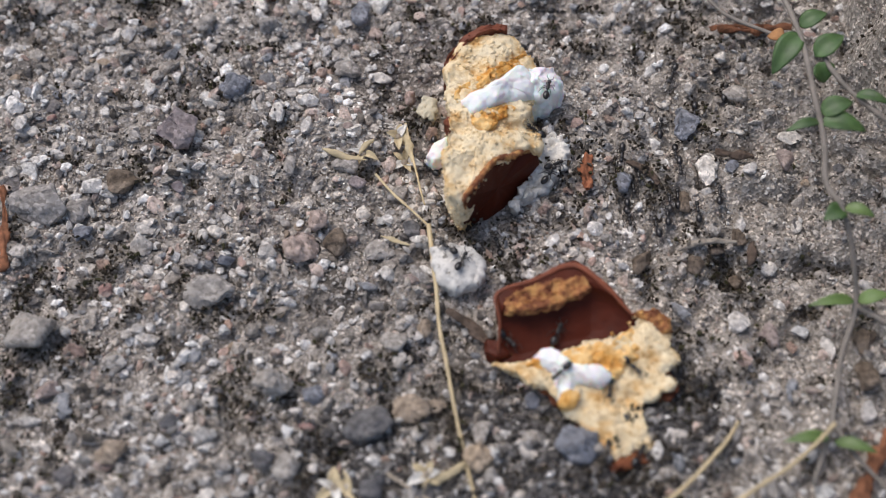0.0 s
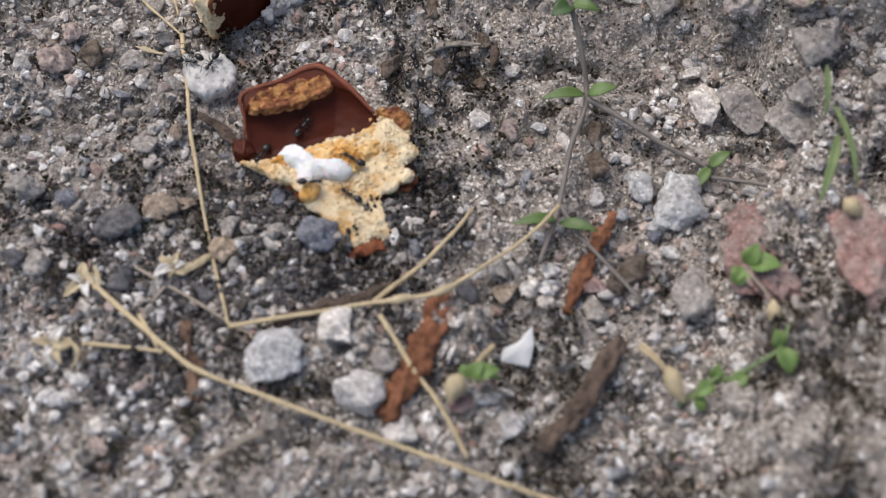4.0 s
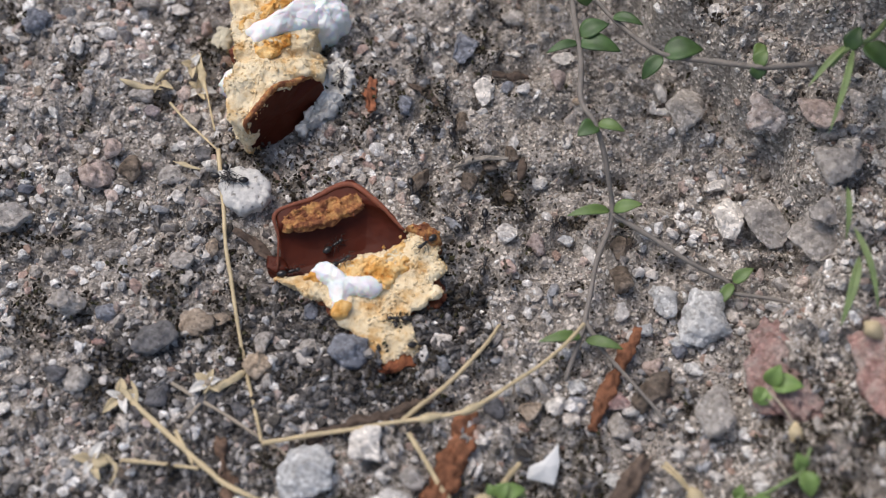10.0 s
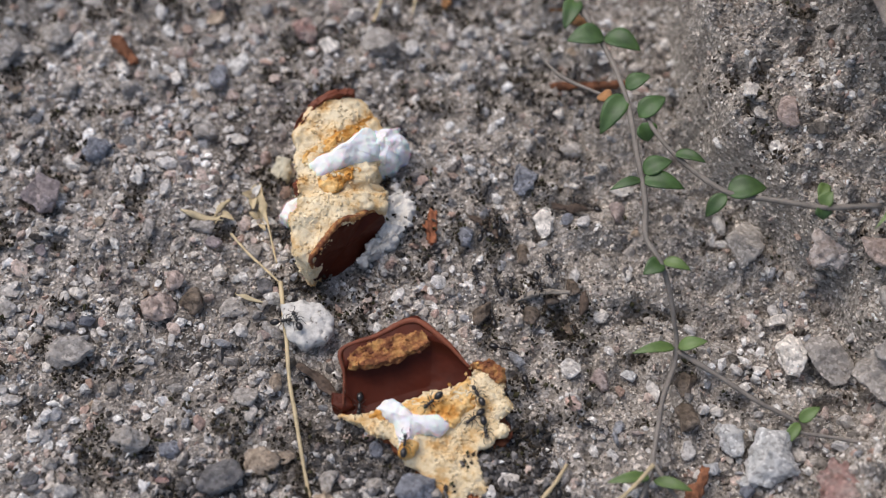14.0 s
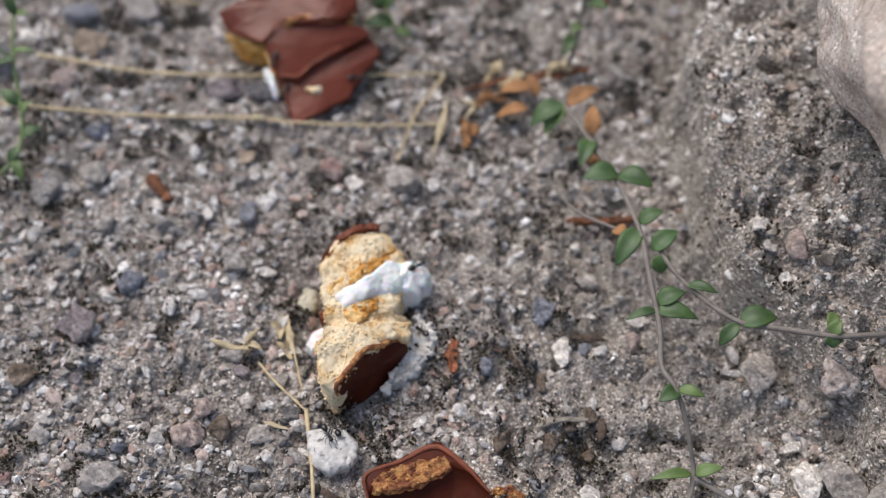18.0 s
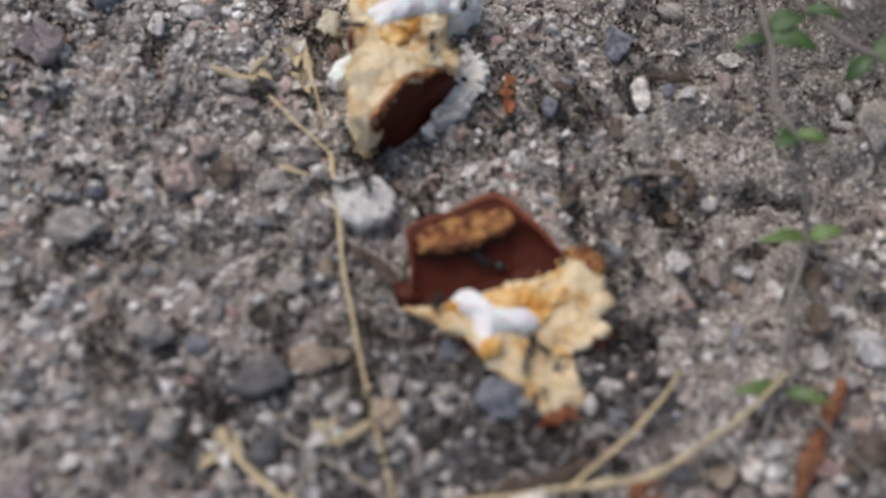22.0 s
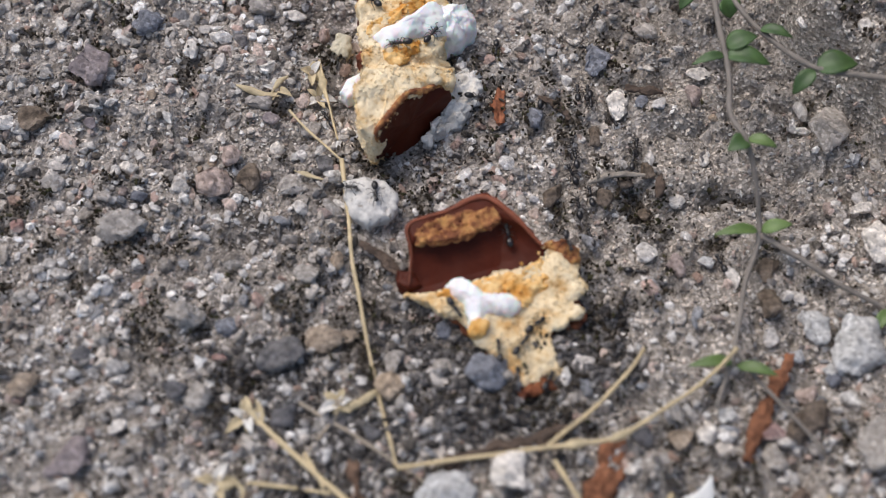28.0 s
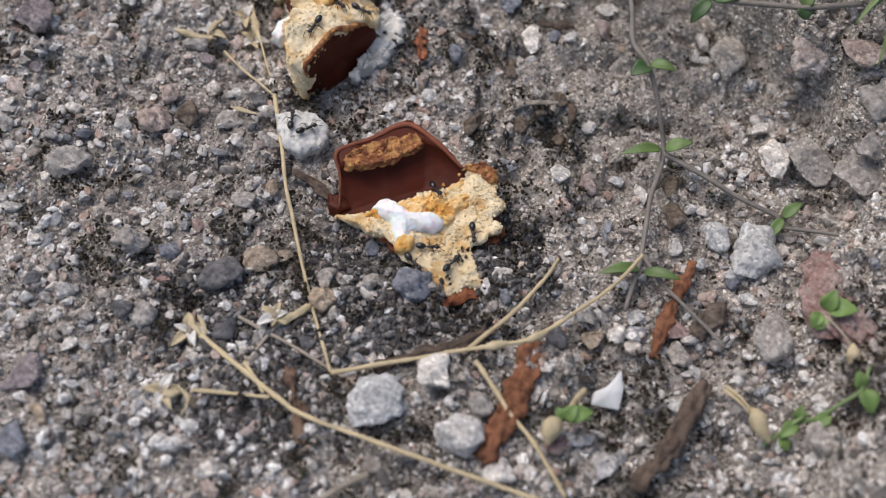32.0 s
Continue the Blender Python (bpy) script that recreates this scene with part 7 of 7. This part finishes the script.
def ball(cx, cy, cz, a, b, c, sub=2, waist=0.0):
    v, f = ICO[sub]
    v = v.copy()
    if waist:
        v[:, 1:] *= (1 - waist * np.abs(v[:, :1]) ** 2)
    return v * (a, b, c) + (cx, cy, cz), f


def build_ant():
    """A black ant four millimetres long that looks along +x, its feet at height 0."""
    ob = empty("ant")
    part("thorax", mesh_of("thorax", *merge(ball(0.05, 0, 0.78, 0.62, 0.27, 0.26, 2, 0.25), ball(0.42, 0, 0.84, 0.3, 0.27, 0.25, 2), ball(-0.66, 0, 0.72, 0.14, 0.12, 0.2, 1))), ANT_BODY, ob)
    part("gaster", mesh_of("gaster", *merge(ball(-1.42, 0, 0.78, 0.8, 0.52, 0.46, 3, 0.12))), ANT_BODY, ob, "shiny black abdomen")
    head = part("head", mesh_of("head", *merge(ball(1.02, 0, 0.86, 0.42, 0.36, 0.28, 2, 0.2), ball(1.42, 0.1, 0.74, 0.16, 0.05, 0.05, 1), ball(1.42, -0.1, 0.74, 0.16, 0.05, 0.05, 1))), ANT_BODY, ob)
    for s in (1, -1):
        part("antenna", mesh_of("antenna", *tube([(1.3, 0.12 * s, 0.95), (1.55, 0.5 * s, 1.2), (1.95, 0.55 * s, 0.9), (2.3, 0.5 * s, 0.6)], [0.05, 0.05, 0.05, 0.04], 6, steps=4)), ANT_LEG, head)
    legs = []
    for k, (bx, fx) in enumerate(((0.42, 1.25), (0.1, 0.0), (-0.2, -1.45))):
        for s in (1, -1):
            reach = 1.25 if k == 1 else 1.05
            kx = bx + (fx - bx) * 0.45
            pts = [(0, 0, 0), (0.8 * (kx - bx), 0.5 * s, 0.34), (0.8 * (fx - bx), 0.72 * reach * s, -0.35), (0.85 * (fx - bx) + 0.1 * (1 - k), 0.88 * reach * s, -0.68)]
            leg = part("leg", mesh_of("leg", *tube(pts, [0.065, 0.055, 0.038, 0.025], 6, steps=4)), ANT_LEG, ob)
            leg.matrix_basis = pose(bx * MM, 0.18 * s * MM, 0.68 * MM)
            legs.append(leg)
    return tagged(ob, "small shiny black ant crawling over gravel and cake", "ant", "foraging ants")


first_ant = build_ant()
first_ant.scale = (1.12, 1.12, 1.12)
KEYED = []


def march(where, size=1.0, step=0.25):
    """Keeps the rows of one ant that goes where(t) takes it, in millimetres, and those of its legs."""
    ants = len(KEYED)
    ob = first_ant if ants == 0 else copy_thing(first_ant, Matrix.Identity(4))
    ts = np.arange(0, 32.0 + 1e-6, step)
    p = np.array([where(t) for t in ts])
    ahead = np.array([np.subtract(where(min(t + 0.35, 32.0)), where(max(t - 0.15, 0.0))) for t in ts])
    rows, turn, gone = [], None, 0.0
    for k, t in enumerate(ts):
        if k:
            gone += float(np.hypot(*(p[k] - p[k - 1])))
        a = math.atan2(ahead[k][1], ahead[k][0])
        if turn is None:
            turn = a
        elif np.hypot(*ahead[k]) > 0.12:
            d = (a - turn + math.pi) % (2 * math.pi) - math.pi
            turn += max(-0.8, min(0.8, d))
        z, n = footing(*p[k])
        fwd = Vector((math.cos(turn), math.sin(turn), 0))
        fwd = (fwd - n * fwd.dot(n)).normalized()
        m = Matrix((fwd, n.cross(fwd), n)).transposed().to_4x4()
        m.translation = Vector((p[k][0], p[k][1], z)) * MM
        rows.append((float(t), m, gone))
    KEYED.append((ob, rows))


def along(pts, speed, start):
    """A place on a closed run through the points, at an even pace."""
    c = curve(np.vstack([pts, pts[:1]]), 6)
    d = np.r_[0, np.cumsum(np.linalg.norm(np.diff(c, axis=0), axis=1))]
    return lambda t: np.array([np.interp((start + speed * t) % d[-1], d, c[:, k]) for k in (0, 1)])


def feeder(seen):
    """An ant that stays on one thing and shifts from spot to spot, resting at each."""
    s = np.array(seen, float)

    def where(t):
        k = int(np.clip(np.searchsorted(s[:, 0], t) - 1, 0, len(s) - 2))
        u = np.clip((t - s[k, 0]) / (s[k + 1, 0] - s[k, 0]), 0, 1)
        u = u * u * u * (u * (6 * u - 15) + 10)
        wob = 0.22 * np.array([math.sin(1.9 * t + s[0, 1]), math.cos(1.3 * t + s[0, 2])])
        return s[k, 1:] + (s[k + 1, 1:] - s[k, 1:]) * u + wob
    march(where)


def trail_ant(rs):
    """An ant on the trail that runs past the cake, down one lane and back up the other."""
    lane = rs.uniform(-8, 9)
    lo, hi = rs.uniform(-38, -8), rs.uniform(8, 62)
    ys = np.linspace(hi, lo, max(4, int((hi - lo) / 7)))
    mid = np.interp(ys, [-45, -30, -20, -8, 5, 18, 32, 50, 70], [24, 31, 32.5, 30, 27, 28, 29, 33, 36])
    gap = rs.uniform(1.6, 3.0)
    down = np.stack([mid + lane - gap + rs.normal(0, 0.8, len(ys)), ys + rs.normal(0, 0.6, len(ys))], 1)
    up = np.stack([mid + lane + gap + rs.normal(0, 0.8, len(ys)), ys + rs.normal(0, 0.6, len(ys))], 1)[::-1]
    march(along(np.vstack([down, up]), rs.uniform(5, 10), rs.uniform(0, 200)))


def roamer(rs, cx, cy, rx, ry):
    """An ant that circles over a patch of gravel."""
    n = 9
    a = np.arange(n) * 2 * math.pi / n * rs.choice([-1, 1])
    r = rs.uniform(0.65, 1.1, n)
    march(along(np.stack([cx + rx * r * np.cos(a), cy + ry * r * np.sin(a)], 1), rs.uniform(4, 8), rs.uniform(0, 90)))


def motions():
    """Keys the ants, and the legs of each in two threes that swing by turns."""
    feeder([(0, 7.5, -20.9), (1, 7.6, -21.0), (2, 6.9, -22.1), (3.5, 7.7, -20.0), (5.5, 8.6, -19.6), (7, 4.9, -19.4), (9, 4.7, -19.9), (10, 7.6, -20.6), (13, 12.9, -20.5), (14, 13.2, -24.4), (18.5, 21.3, -19.3), (21.5, 6.7, -18.4), (24, 13.9, -21.6), (26, 14.5, -20.0), (28.5, 14.1, -15.5), (31.8, 15.3, -22.7)])
    feeder([(0, 19.5, -26.5), (1, 19.9, -27.6), (2, 18.8, -27.0), (3.5, 15.9, -26.9), (7, 10.8, -25.8), (9, 9.5, -25.7), (10, 9.4, -24.4), (13, 21.1, -28.5), (14, 20.8, -22.9), (19, 15.9, -22.9), (22.5, 9.4, -19.5), (24, 20.5, -17.8), (26, 17.7, -31.3), (29.5, 19.5, -30.6), (31.8, 21.6, -30.6)])
    feeder([(0, 16.0, -30.6), (1, 16.3, -31.8), (2, 16.2, -32.2), (3.5, 16.2, -32.9), (7, 14.8, -33.6), (9, 23.8, -20.9), (10, 23.1, -20.8), (14, 20.6, -27.2), (19, 10.5, -27.1), (24, 18.7, -34.4), (26, 16.0, -36.5), (29.5, 16.8, -34.4), (31.8, 17.5, -35.7)])
    feeder([(0, 8.1, -28.7), (1, 7.4, -29.6), (2, 9.8, -29.2), (3.5, 9.5, -32.1), (6.5, 27.5, -31.0), (8.5, 28.0, -29.0), (10, 18.6, -33.6), (13, 8.7, -32.8), (18.5, 18.4, -24.7), (24, 13.4, -38.1), (26, 13.5, -38.5), (29.5, 12.9, -34.6), (31.8, 14.0, -33.4)])
    feeder([(0, -0.0, -22.8), (2, 1.2, -25.6), (7, 0.5, -25.9), (13, 0.9, -25.0), (24, 2.3, -26.7), (26, 1.7, -25.8), (29.5, 8.1, -32.6), (31.8, 11.9, -36.1)])
    feeder([(0, 2.2, 16.2), (2, 2.0, 16.0), (9, 1.9, 16.5), (13, 2.6, 29.0), (14.5, 3.2, 30.2), (17.5, 3.8, 31.0), (19, 3.9, 30.5), (22.5, -0.4, 12.0), (24, -1.9, 14.8), (26, -2.1, 16.1), (29.5, -7.1, 15.7), (32, 1.2, 11.5)])
    feeder([(0, 6.5, 11.0), (9, 6.8, 13.0), (14, 5.2, 31.6), (15.5, 5.4, 31.8), (17.5, 6.4, 15.6), (20, 4.5, 20.0), (24, 2.0, 10.0), (26, -5.2, 12.7), (29.5, 2.9, 24.4), (32, -6.7, 6.3)])
    feeder([(0, -14.8, 12.0), (9, -15.4, 17.0), (14, -14.6, 10.0), (17.5, -15.0, 9.0), (21, -14.0, 14.5), (24, -4.5, 15.5), (26, -8.2, 23.1), (29.5, -12.1, 25.6), (32, -2.9, 12.7)])
    feeder([(0, -8.0, -9.0), (7, -8.5, -8.4), (13.6, -12.6, -9.5), (18.2, -9.7, -7.7), (24, -10.6, -7.5), (26, -8.6, -7.0), (29.5, -8.1, -10.6), (32, -7.8, -10.1)])
    feeder([(0, -10.9, -7.0), (7, -12.6, -6.3), (13.6, -10.5, -10.0), (18.2, -8.3, -5.9), (24, -8.5, -8.6), (26, -10.3, -5.8), (29.5, -8.8, -32.0), (32, -10.5, -7.8)])
    feeder([(0, -6.2, 71.4), (14, -22.8, 75.9), (17.5, -28.7, 81.9), (18.2, -28.5, 79.2), (26, -8.8, 66.8), (32, -10.0, 66.3)])
    feeder([(0, -6.1, 69.4), (14, -21.5, 72.4), (17.5, -27.1, 73.6), (18.2, -25.7, 75.2), (26, -8.2, 64.9), (32, -8.8, 64.2)])
    feeder([(0, 2.4, 71.9), (14, -12.1, 75.1), (17.5, -11.7, 78.1), (18.2, -9.8, 78.6), (26, -2.4, 65.6), (32, -0.6, 65.1)])
    rs = np.random.RandomState(5)
    for _ in range(20):
        trail_ant(rs)
    for cx, cy, rx, ry in ((8, 22, 5, 7), (9, 8, 5, 4), (-17, 14, 3, 6), (-9, -4, 7, 5), (28, -40, 7, 5), (10, -44, 8, 4), (18, -52, 9, 6), (46, -20, 9, 8),
                           (30, 62, 8, 8), (-6, 66, 9, 6), (44, 30, 8, 12), (4, 42, 8, 5), (22, -2, 5, 7), (-12, -20, 5, 6)):
        roamer(rs, cx, cy, rx, ry)
    for ob, rows in KEYED:
        walk(ob, [(t, m) for t, m, gone in rows])
        legs = [c for c in ob.children if c.name.startswith("leg")]
        for k, leg in enumerate(legs):
            side, pair = (1 if k % 2 == 0 else -1), k // 2
            home = leg.matrix_basis.copy()
            sign = 1 if (pair + k) % 2 == 0 else -1
            keys = []
            for j, (t, m, gone) in enumerate(rows[::3]):
                moving = 1.0 if j == 0 else min(1.0, (gone - rows[::3][j - 1][2]) / 0.8)
                keys.append((t, home @ pose(0, 0, 0, 0, 0, side * sign * (1 if j % 2 else -1) * 16 * moving)))
            walk(leg, keys)


motions()
